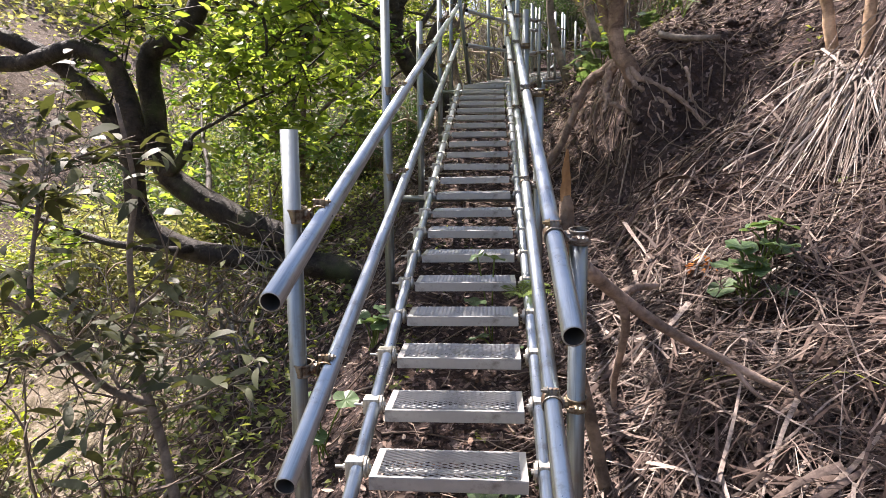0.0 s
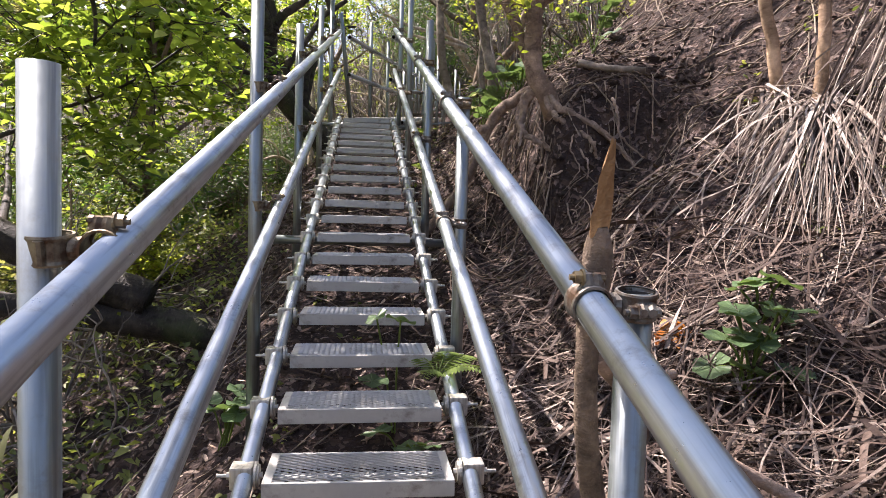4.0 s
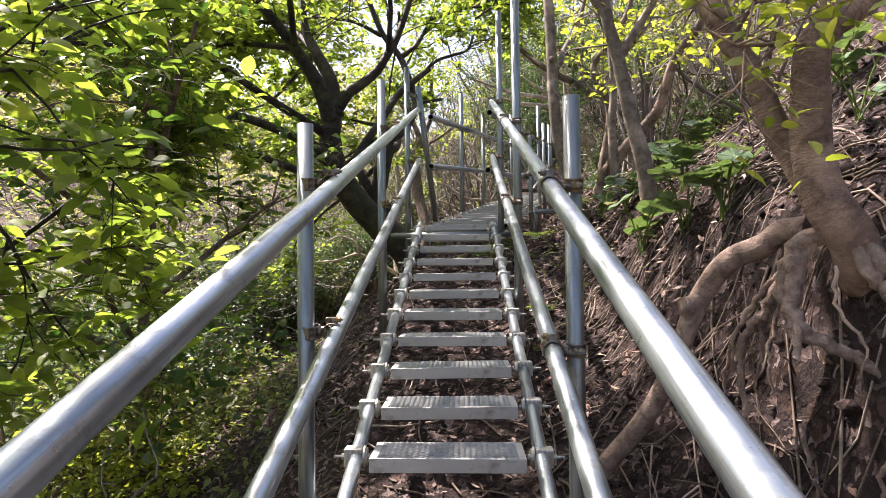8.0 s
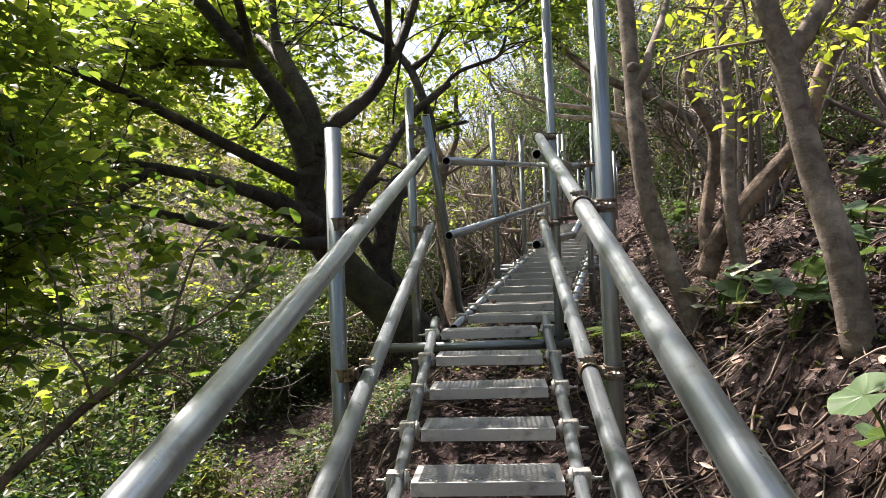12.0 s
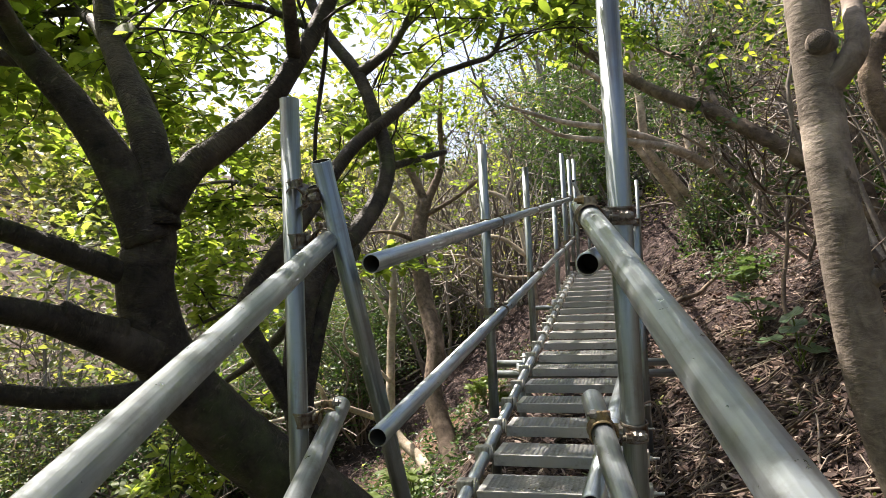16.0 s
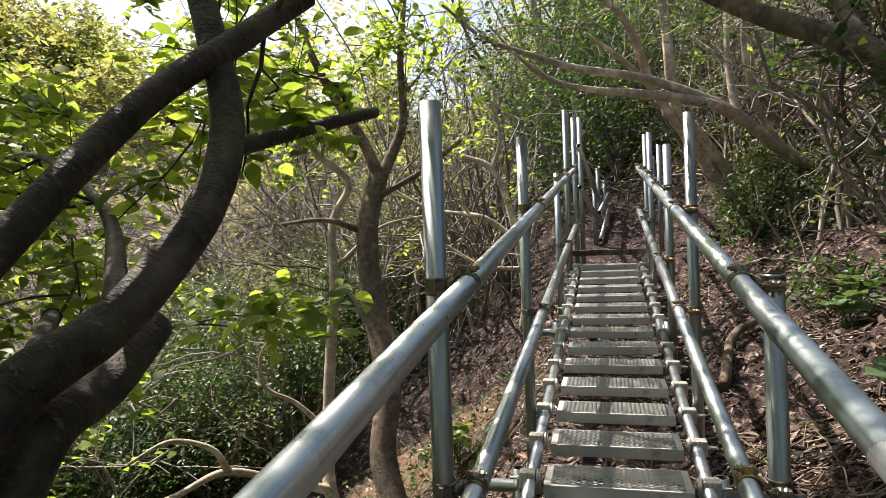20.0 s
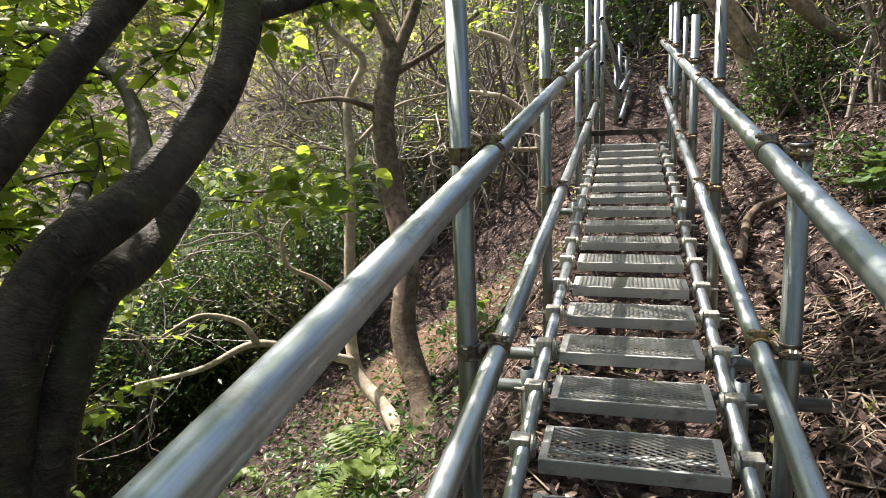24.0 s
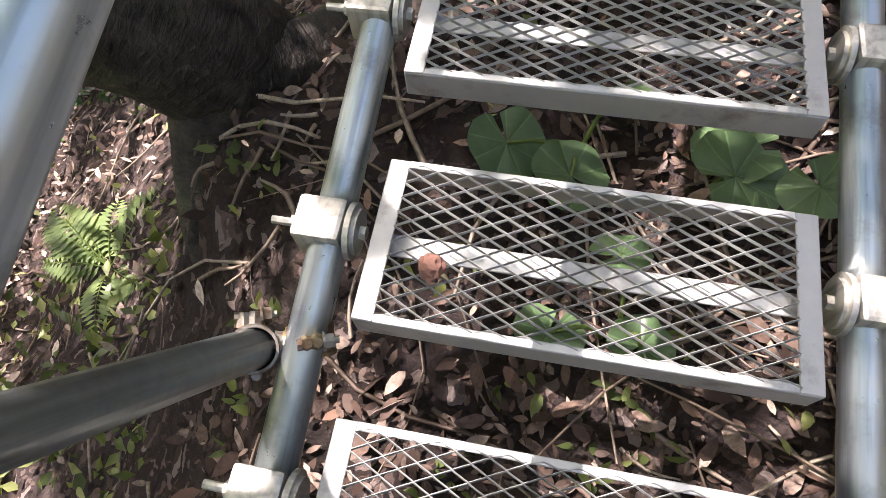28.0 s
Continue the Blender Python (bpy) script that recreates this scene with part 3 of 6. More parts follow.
def tread_frame():
    """An angle-steel frame round the tread, open in the middle."""
    bm = bmesh.new()
    w, d, h, t = TREAD_W, TREAD_D, TREAD_H, 0.0035
    for y in (t / 2, d - t / 2):
        bevelled_box(bm, (w, t, h), (0, y, h / 2), 0.0012, 1)
    for x in (-w / 2 + t / 2, w / 2 - t / 2):
        bevelled_box(bm, (t, d - 2 * t, h), (x, d / 2, h / 2), 0.0012, 1)
    for x in (-w / 2 + 0.0125, w / 2 - 0.0125):
        bevelled_box(bm, (0.025, d - 0.001, 0.003), (x, d / 2, h + 0.0012), 0.001, 1)
    for y in (0.005, d - 0.005):
        bevelled_box(bm, (w - 0.05, 0.010, 0.003), (0, y, h + 0.0012), 0.001, 1)
    bevelled_box(bm, (w - 2 * t, 0.028, 0.003), (0, d / 2, h * 0.45), 0.001, 1)
    bevelled_box(bm, (w - 2 * t, 0.003, 0.018), (0, d / 2 + 0.014, h * 0.45 - 0.009), 0.001, 1)
    return bm


def mesh_panel():
    """Expanded steel: zigzag strands that touch at their bends."""
    s = Soup()
    w, d = TREAD_W - 0.046, TREAD_D - 0.014
    cols, rows = 12, 20
    px, py = w / cols, d / rows
    for r in range(rows + 1):
        y = 0.007 + r * py
        for c in range(cols * 2):
            x0, x1 = -w / 2 + c * px / 2, -w / 2 + (c + 1) * px / 2
            up0 = (c + r) % 2
            ya, yb = y + (0.5 if up0 else -0.5) * py * 0.94, y + (-0.5 if up0 else 0.5) * py * 0.94
            ya, yb = min(max(ya, 0.006), TREAD_D - 0.006), min(max(yb, 0.006), TREAD_D - 0.006)
            t, z0, z1 = 0.0011, TREAD_H - 0.001 + (0.002 if up0 else 0), TREAD_H + 0.001
            v = [(x0, ya - t, z0), (x0, ya + t, z0 + 0.003), (x0, ya + t * 0.2, z0 + 0.0036), (x1, yb - t, z1), (x1, yb + t, z1 + 0.003), (x1, yb + t * 0.2, z1 + 0.0036)]
            s.add(v, [(0, 3, 5, 2), (2, 5, 4, 1), (1, 4, 3, 0)])
    return s


def bracket_mesh(side):
    """A box clip round the stringer with a round flange and a bolt beside the tread."""
    bm = bmesh.new()
    bevelled_box(bm, (0.060, 0.056, 0.062), (side * 0.010, 0, 0.006), 0.006, 2)
    for x, r, t in ((-0.027, 0.036, 0.007), (-0.033, 0.029, 0.006)):
        made = bmesh.ops.create_cone(bm, cap_ends=True, segments=20, radius1=r, radius2=r, depth=t)["verts"]
        bmesh.ops.rotate(bm, verts=made, matrix=Matrix.Rotation(radians(90), 3, "Y"))
        bmesh.ops.translate(bm, verts=made, vec=(side * x, 0, 0.006))
    for x0, r, t, seg in ((0.045, 0.010, 0.012, 6), (0.060, 0.0055, 0.034, 8), (-0.040, 0.009, 0.008, 6)):
        made = bmesh.ops.create_cone(bm, cap_ends=True, segments=seg, radius1=r, radius2=r, depth=t)["verts"]
        bmesh.ops.rotate(bm, verts=made, matrix=Matrix.Rotation(radians(90), 3, "Y"))
        bmesh.ops.translate(bm, verts=made, vec=(side * x0, 0, 0.006))
    return bm


def flight(thing_ob, place, count):
    """The treads of one flight; place(k) gives the pose of a tread's lower front middle."""
    first = None
    rng = random.Random(count)
    for k in range(count):
        m = place(k) @ pose(0, 0, 0, rng.uniform(-0.8, 0.8), rng.uniform(-0.5, 0.5), rng.uniform(-0.4, 0.4))
        if first is None:
            first = part("tread", tread_frame(), TREAD, thing_ob, "galvanized steel tread frame")
            panel = as_part("mesh_panel", mesh_panel(), TREAD, first, "expanded steel mesh", False)
            clips = []
            for side in (-1, 1):
                b = part("bracket", bracket_mesh(side), BRACKET, first, "cast zinc tread bracket")
                b.location = (side * STRING, TREAD_D * 0.55, 0.014)
                clips.append(b)
            first.matrix_world = m
        else:
            copy = first.copy()
            scene.collection.objects.link(copy)
            copy.matrix_world = m
            for child in (panel, *clips):
                c = child.copy()
                scene.collection.objects.link(c)
                c.parent = copy
                c.matrix_parent_inverse = child.matrix_parent_inverse


def low_at(side, y, up=0.0):
    return Vector((LOW_X + side, y, float(LOW_Z0 + (y - LOW_Y0) * LOW_RISE / LOW_RUN) + up))


def up_at(side, y, up=0.0):
    """A point of the upper flight: side across its line at the line's own y."""
    c, s = math.cos(UP_TURN), math.sin(UP_TURN)
    return Vector((UP_X0 + (y - UP_Y0) * UP_SIDE / UP_RUN + side * c, y - side * s, float(UP_Z0 + (y - UP_Y0) * UP_RISE / UP_RUN) + up))


def rail_with_posts(parent, at, side, out, rails, posts):
    """Handrails along one side of a flight (height at the start, at the end, first y, last y), posts (y, top z), couplers at the crossings."""
    for h0, h1, a, b, *start in rails:
        p, q = at(start[0] if start else side, a, h0), at(side, b, h1)
        pipe("handrail", p, q, parent, PIPE, label="galvanized handrail pipe")
        for y, top in posts:
            if a - 0.05 < y < b + 0.05:
                h = h0 + (h1 - h0) * (y - a) / (b - a)
                r, c = at(side, y, h), at(out, y, h)
                if c.z < top:
                    coupler(c, r, q - p, parent)
    for y, top in posts:
        c = at(out, y)
        pipe("post", (c.x, c.y, float(ground_z(c.x, c.y)) - 0.25), (c.x, c.y, top), parent, PIPE_OLD, label="upright galvanized scaffold post")


def lower_stairs():
    ob = thing("scaffold_stairs", "lower flight of galvanized scaffold-pipe stairs up a wooded bank", "stairs", on_ground(LOW_X, LOW_Y0), "flights of scaffold stairs")
    flight(ob, lambda k: pose(LOW_X, LOW_Y0 + k * LOW_RUN, LOW_Z0 + k * LOW_RISE), LOW_N)
    for s in (-1, 1):
        pipe("stringer", low_at(s * STRING, 1.25, -0.012), low_at(s * STRING, 8.42, -0.012), ob, PIPE, label="galvanized stringer pipe")
    left = [(1.62, 1.61), (3.24, 2.40), (4.78, 2.54), (6.58, 3.20), (8.32, 3.82)]
    right = [(1.60, 1.34), (3.23, 1.88), (4.68, 2.58), (6.51, 3.95), (8.125, 4.20)]
    rail_with_posts(ob, low_at, -0.3125, -0.405, [(0.931, 0.972, 1.16, 8.36), (0.499, 0.535, 1.20, 8.38)], left)
    rail_with_posts(ob, low_at, 0.300, 0.3634, [(0.8715, 1.0355, 1.15, 8.24), (0.414, 0.589, 1.00, 8.26)], right)
    for y in (4.45, 8.12):
        z = -0.04
        pipe("cross_bar", low_at(-0.53, y, z), low_at(0.46, y, z), ob, PIPE_OLD, label="galvanized cross pipe")
    # the leaning pole that carries the start of the upper left rails
    pipe("leaning_pole", (-0.287, 8.752, 2.505), (-0.41, 8.24, 3.64), ob, PIPE_OLD, label="dull leaning scaffold pole")
    pole = Vector((-0.123, -0.512, 1.135)).normalized()
    for on_pole, other in ((Vector((-0.287, 8.752, 2.505)) + pole * 0.02, Vector((-0.231, 8.756, 2.509))), (Vector((-0.402, 8.272, 3.57)), Vector((-0.509, 8.32, 3.57)))):
        x = (other - on_pole).normalized()
        z = (pole - x * (pole @ x)).normalized()
        set_coupler(Matrix.Translation((on_pole + other) / 2) @ Matrix((x, z.cross(x), z)).transposed().to_4x4(), ob)


def upper_stairs():
    ob = thing("scaffold_stairs", "upper flight of galvanized scaffold-pipe stairs under overhanging trees", "stairs", on_ground(UP_X0, UP_Y0), "flights of scaffold stairs")
    flight(ob, lambda k: pose(UP_X0 + k * UP_SIDE, UP_Y0 + k * UP_RUN, UP_Z0 + k * UP_RISE, 0, 0, -math.degrees(UP_TURN)), UP_N)
    for s in (-1, 1):
        pipe("stringer", up_at(s * STRING, 8.30, 0.0), up_at(s * STRING, 15.15, -0.01), ob, PIPE, label="galvanized stringer pipe")
    left = [(9.98, 4.06), (11.55, 4.22), (13.65, 4.26), (14.95, 5.00), (15.12, 5.00)]
    right = [(10.23, 3.65), (11.65, 4.29), (12.75, 4.30), (14.3, 4.62), (14.9, 4.7)]
    rail_with_posts(ob, up_at, -0.299, -0.3705, [(0.940, 0.952, 8.24, 15.15), (0.524, 0.408, 8.24, 15.15)], left)
    rail_with_posts(ob, up_at, 0.294, 0.364, [(0.93, 0.868, 8.08, 9.42, 0.222), (0.868, 0.936, 9.30, 15.0), (0.47, 0.386, 8.06, 9.42, 0.205), (0.386, 0.531, 9.30, 15.0)], right)
    for y in (10.78, 11.02, 13.0):
        pipe("cross_bar", up_at(-0.56, y, -0.05), up_at(0.62, y, -0.05), ob, PIPE_OLD, label="galvanized cross pipe")
        for s in (-1, 1):
            c = up_at(s * (STRING + 0.05), y)
            pipe("prop", (c.x, c.y, float(ground_z(c.x, c.y)) - 0.2), up_at(s * (STRING + 0.05), y, 0.02), ob, PIPE_OLD, label="short galvanized prop")
    # dark plank across the head of the flight
    a = up_at(0, 15.2, 0.10)
    bm = bmesh.new()
    bevelled_box(bm, (0.80, 0.10, 0.055), (0, 0, 0), 0.006)
    b = part("plank", bm, BOARD, ob, "weathered dark plank")
    b.matrix_world = pose(*a, 0, 0, -math.degrees(UP_TURN))


def head_of_stairs():
    """Posts and rails of the next flight, seen past the dark plank."""
    ob = thing("scaffold_railing", "galvanized scaffold posts and rails beyond the dark plank", "railing", on_ground(1.25, 16.0))
    spots = [(0.98, 15.3, 4.97), (1.07, 15.5, 5.01), (1.32, 16.2, 4.34), (1.45, 16.7, 4.6), (1.62, 17.2, 4.5), (1.90, 15.6, 4.70), (2.2, 17.0, 4.75)]
    for x, y, top in spots:
        pipe("post", (x, y, float(ground_z(x, y)) - 0.2), (x, y, top), ob, PIPE_OLD, label="upright galvanized scaffold post")
    for a, b, h in ((0, 2, 0.28), (2, 4, 0.30), (0, 2, 0.70), (2, 4, 0.62), (5, 6, 0.12)):
        p, q = Vector(spots[a]), Vector(spots[b])
        p.z, q.z = p.z - h, q.z - h * 0.6
        pipe("handrail", p + Vector((0.05, 0, 0)), q + Vector((0.05, 0, 0)), ob, PIPE, label="galvanized handrail pipe")


lower_stairs()
upper_stairs()
head_of_stairs()

# ---------------------------------------------------------------- trees


def limb(parent, name, material, pts, r0, r1, sides=10, rough=0.06, seed=1, per=6, label="", wobble=0.0):
    """One limb through a few points, tapering from r0 to r1."""
    p = spline(pts, per)
    if wobble:
        g = np.random.RandomState(seed)
        w = g.normal(0, wobble, p.shape)
        w[0] = w[-1] = 0
        p = p + w
    t = np.linspace(0, 1, len(p))
    r = r0 + (r1 - r0) * t ** 0.8
    s = Soup()
    tube(s, p, r, sides, True, rough, seed)
    as_part(name, s, material, parent, label)
    return p, r


def sprays(soup_wood, soup_leaf, starts, rng, length, leaf, count, droop=0.15, levels=2, out=None, tilt=0.55, gap=0.07, width=0.5, radius=0.008, level_leaves=2):
    """Branchlets that fork from the given points (place, way), with leaves along them."""
    for place, way in starts:
        todo = [(np.array(place, float), np.array(way, float), length * rng.uniform(0.6, 1.25), radius, levels)]
        while todo:
            p, d, ln, r, lv = todo.pop()
            d = d / (np.linalg.norm(d) + 1e-9)
            steps = max(3, int(ln / 0.11))
            line = [p]
            for i in range(steps):
                d = d + rng.normal(0, 0.20, 3)
                d[2] -= droop * 0.12
                d /= np.linalg.norm(d)
                line.append(line[-1] + d * ln / steps)
            line = np.array(line)
            if not clear_of_stairs(line, 0.6, 1.9).all():
                continue
            tube(soup_wood, line, np.linspace(r, r * 0.35, len(line)), 4, False)
            if lv <= level_leaves:
                n = max(2, int(ln / gap))
                k = rng.uniform(0.15, 1.0, n) * (len(line) - 1)
                a = np.floor(k).astype(int).clip(0, len(line) - 2)
                at = line[a] + (line[a + 1] - line[a]) * (k - a)[:, None]
                at = np.repeat(at, count, 0) + rng.normal(0, 0.035, (n * count, 3))
                at = at[clear_of_stairs(at) & thinned(at, rng)]
                leaves(soup_leaf, at, leaf, tilt, width, 0.10, 0.08, rng)
            if lv > 0:
                for i in range(rng.randint(2, 5)):
                    k = rng.randint(1, len(line))
                    nd = d + rng.normal(0, 0.75, 3) * np.array((1, 1, 0.6))
                    todo.append((line[k], nd, ln * rng.uniform(0.45, 0.75), r * 0.55, lv - 1))


def along(p, lo, hi, n, rng, spread=0.8, up=0.3):
    """n starting points on the stretch lo..hi of a limb, with ways that leave it sideways."""
    k = (rng.uniform(lo, hi, n) * (len(p) - 1)).astype(int).clip(0, len(p) - 2)
    out = []
    for i in k:
        t = p[i + 1] - p[i]
        t = t / (np.linalg.norm(t) + 1e-9)
        out.append((p[i], 0.55 * t + rng.normal(0, spread, 3) + np.array((0, 0, up))))
    return out


def tree(label, at, material, limbs, crown=None, name="tree", group="", twig=None):
    """limbs: rows of (points, r0, r1, crown starts); the first is the trunk."""
    ob = thing(name, label, "tree", at, group)
    rng = np.random.RandomState(int(abs(at[0] * 131 + at[1] * 977)) % 100000)
    wood, leaf = Soup(), Soup()
    for i, (pts, r0, r1, n) in enumerate(limbs):
        thick = r0 > 0.03
        p, r = limb(ob, "trunk" if i == 0 else "limb", material, pts, r0, r1, 16 if thick else 8, 0.05 if thick else 0.03, i + 3, 8)
        if crown and n:
            sprays(wood, leaf, along(p, 0.35, 1.0, n, rng, 0.8, crown.get("up", 0.3)), rng, crown["length"], crown["leaf"], crown["count"], crown.get("droop", 0.2),
                   crown.get("levels", 2), tilt=crown.get("tilt", 0.55), gap=crown.get("gap", 0.07), width=crown.get("width", 0.5))
    if wood.n:
        as_part("twig_work", wood, twig or material, ob, "fine dark twigs", kind="stuff")
    if leaf.n:
        as_part("crown", leaf, crown["material"], ob, crown["label"], kind="stuff")
    return ob


LEAN_A = [(2.76, 15.90, 3.76), (2.63, 15.75, 3.94), (2.40, 15.60, 4.44), (2.07, 15.40, 4.83), (1.76, 15.20, 5.19), (1.43, 15.00, 5.45), (1.05, 14.80, 5.67)]
LEAN_B = [(3.71, 15.40, 4.11), (3.43, 15.20, 4.23), (2.84, 14.90, 4.51), (2.33, 14.60, 4.80), (1.89, 14.40, 4.96), (1.40, 14.20, 5.08), (0.87, 14.00, 5.13), (0.51, 13.80, 5.19)]
LEAN_C = [(1.96, 14.40, 4.89), (1.36, 14.20, 4.95), (1.02, 14.10, 4.97), (0.69, 14.00, 5.03)]
CHERRY = dict(length=0.75, leaf=0.088, count=2, droop=0.35, levels=2, material=LEAF_CHERRY, label="fresh green translucent leaves", tilt=0.55, gap=0.050, width=0.50, up=0.35)


def trees():
    # cherry that lies low over the slope beside the foot of the stairs
    tree("dark-barked cherry tree sprawling low beside the stairs, in fresh leaf", (-1.10, 4.62, 0.74), BARK_CHERRY, [
        ([(-0.80, 4.66, 0.60), (-1.10, 4.62, 0.74), (-1.54, 4.58, 0.80), (-1.85, 4.55, 0.83), (-2.19, 4.51, 0.89), (-2.40, 4.47, 0.99), (-2.52, 4.43, 1.10), (-2.54, 4.40, 1.27), (-2.52, 4.36, 1.43), (-2.49, 4.32, 1.58), (-2.53, 4.29, 1.72), (-2.65, 4.21, 1.95), (-2.77, 4.17, 2.11), (-2.89, 4.14, 2.22), (-3.05, 4.10, 2.31), (-3.5, 3.9, 2.5)], 0.105, 0.055, 3),
        ([(-1.30, 4.60, 0.90), (-1.54, 4.58, 0.99), (-1.75, 4.57, 1.07), (-1.98, 4.56, 1.19), (-2.21, 4.55, 1.33), (-2.36, 4.54, 1.47), (-2.42, 4.52, 1.74), (-2.42, 4.51, 1.94), (-2.44, 4.50, 2.16), (-2.40, 4.49, 2.31), (-2.25, 4.47, 2.38), (-2.07, 4.46, 2.53), (-1.98, 4.45, 2.71)], 0.112, 0.072, 0),
        ([(-1.99, 4.45, 2.68), (-1.89, 4.44, 2.85), (-1.81, 4.43, 3.03), (-1.73, 4.42, 3.22), (-1.66, 4.41, 3.42), (-1.56, 4.40, 3.71)], 0.066, 0.045, 4),
        ([(-1.97, 4.44, 2.68), (-2.05, 4.41, 2.79), (-2.22, 4.39, 2.94), (-2.38, 4.37, 3.03), (-2.62, 4.36, 3.03), (-2.83, 4.34, 3.09), (-3.03, 4.32, 3.15), (-3.31, 4.30, 3.27)], 0.068, 0.048, 5),
        ([(-2.83, 4.35, 3.09), (-2.86, 4.33, 3.23), (-2.82, 4.32, 3.35), (-2.88, 4.30, 3.56), (-2.8, 4.2, 3.9)], 0.042, 0.02, 5),
        ([(-2.41, 4.38, 3.06), (-2.51, 4.39, 3.16), (-2.67, 4.39, 3.26), (-2.77, 4.40, 3.36), (-3.0, 4.5, 3.5)], 0.03, 0.018, 4),
        ([(-2.47, 4.26, 1.55), (-2.40, 4.19, 1.72), (-2.40, 4.16, 1.90), (-2.43, 4.14, 2.04), (-2.48, 4.11, 2.20), (-2.58, 4.09, 2.26), (-2.72, 4.06, 2.28), (-2.88, 4.03, 2.23), (-3.07, 4.00, 2.18), (-3.5, 3.9, 2.2)], 0.082, 0.05, 2),
        ([(-1.93, 4.43, 2.74), (-1.73, 4.47, 2.69), (-1.61, 4.51, 2.60), (-1.58, 4.56, 2.46), (-1.60, 4.60, 2.26)], 0.022, 0.008, 5),
        ([(-1.70, 4.48, 2.67), (-1.47, 4.60, 2.71), (-1.34, 4.70, 2.78), (-1.1, 4.8, 2.8)], 0.014, 0.007, 5),
        ([(-2.95, 4.30, 2.11), (-2.85, 4.33, 2.26), (-2.76, 4.37, 2.36), (-2.63, 4.40, 2.47), (-2.48, 4.43, 2.60), (-2.37, 4.47, 2.63), (-2.21, 4.50, 2.63)], 0.03, 0.012, 2),
        ([(-2.38, 4.50, 1.46), (-2.27, 4.45, 1.49), (-2.16, 4.42, 1.60), (-2.12, 4.40, 1.68)], 0.045, 0.034, 0),
        ([(-2.17, 4.45, 1.62), (-2.13, 4.52, 1.74), (-1.99, 4.59, 1.83), (-1.79, 4.66, 1.96), (-1.58, 4.73, 2.07), (-1.42, 4.80, 2.19), (-1.2, 4.9, 2.4)], 0.018, 0.007, 6),
        ([(-2.14, 4.38, 0.92), (-2.23, 4.25, 0.93), (-2.52, 4.10, 0.99), (-2.74, 4.10, 1.05), (-2.85, 4.10, 1.09), (-3.06, 4.10, 1.17), (-3.4, 4.1, 1.3)], 0.032, 0.018, 2),
        ([(-1.63, 4.42, 3.45), (-1.41, 4.89, 3.78), (-1.47, 5.54, 4.32)], 0.03, 0.012, 7),
        ([(-1.58, 4.41, 3.6), (-1.31, 3.92, 4.43), (-0.65, 3.26, 5.19), (0.21, 2.83, 5.51)], 0.035, 0.012, 13),
        ([(-1.58, 4.41, 3.62), (-1.63, 5.00, 4.64), (-1.09, 5.65, 5.51), (-0.33, 6.09, 5.84)], 0.035, 0.012, 13),
        ([(-3.25, 4.30, 3.25), (-3.48, 3.92, 4.21), (-3.26, 3.26, 5.08)], 0.025, 0.012, 9),
        ([(-2.05, 4.5, 1.25), (-2.3, 5.1, 1.5), (-2.7, 5.9, 1.8), (-3.0, 6.6, 2.3)], 0.03, 0.01, 4),
        ([(-1.73, 4.42, 3.22), (-2.0, 5.0, 3.2), (-2.5, 5.7, 3.1), (-3.1, 6.2, 3.2)], 0.03, 0.01, 5),
    ], dict(CHERRY, gap=0.068), "cherry_tree", "cherry trees")
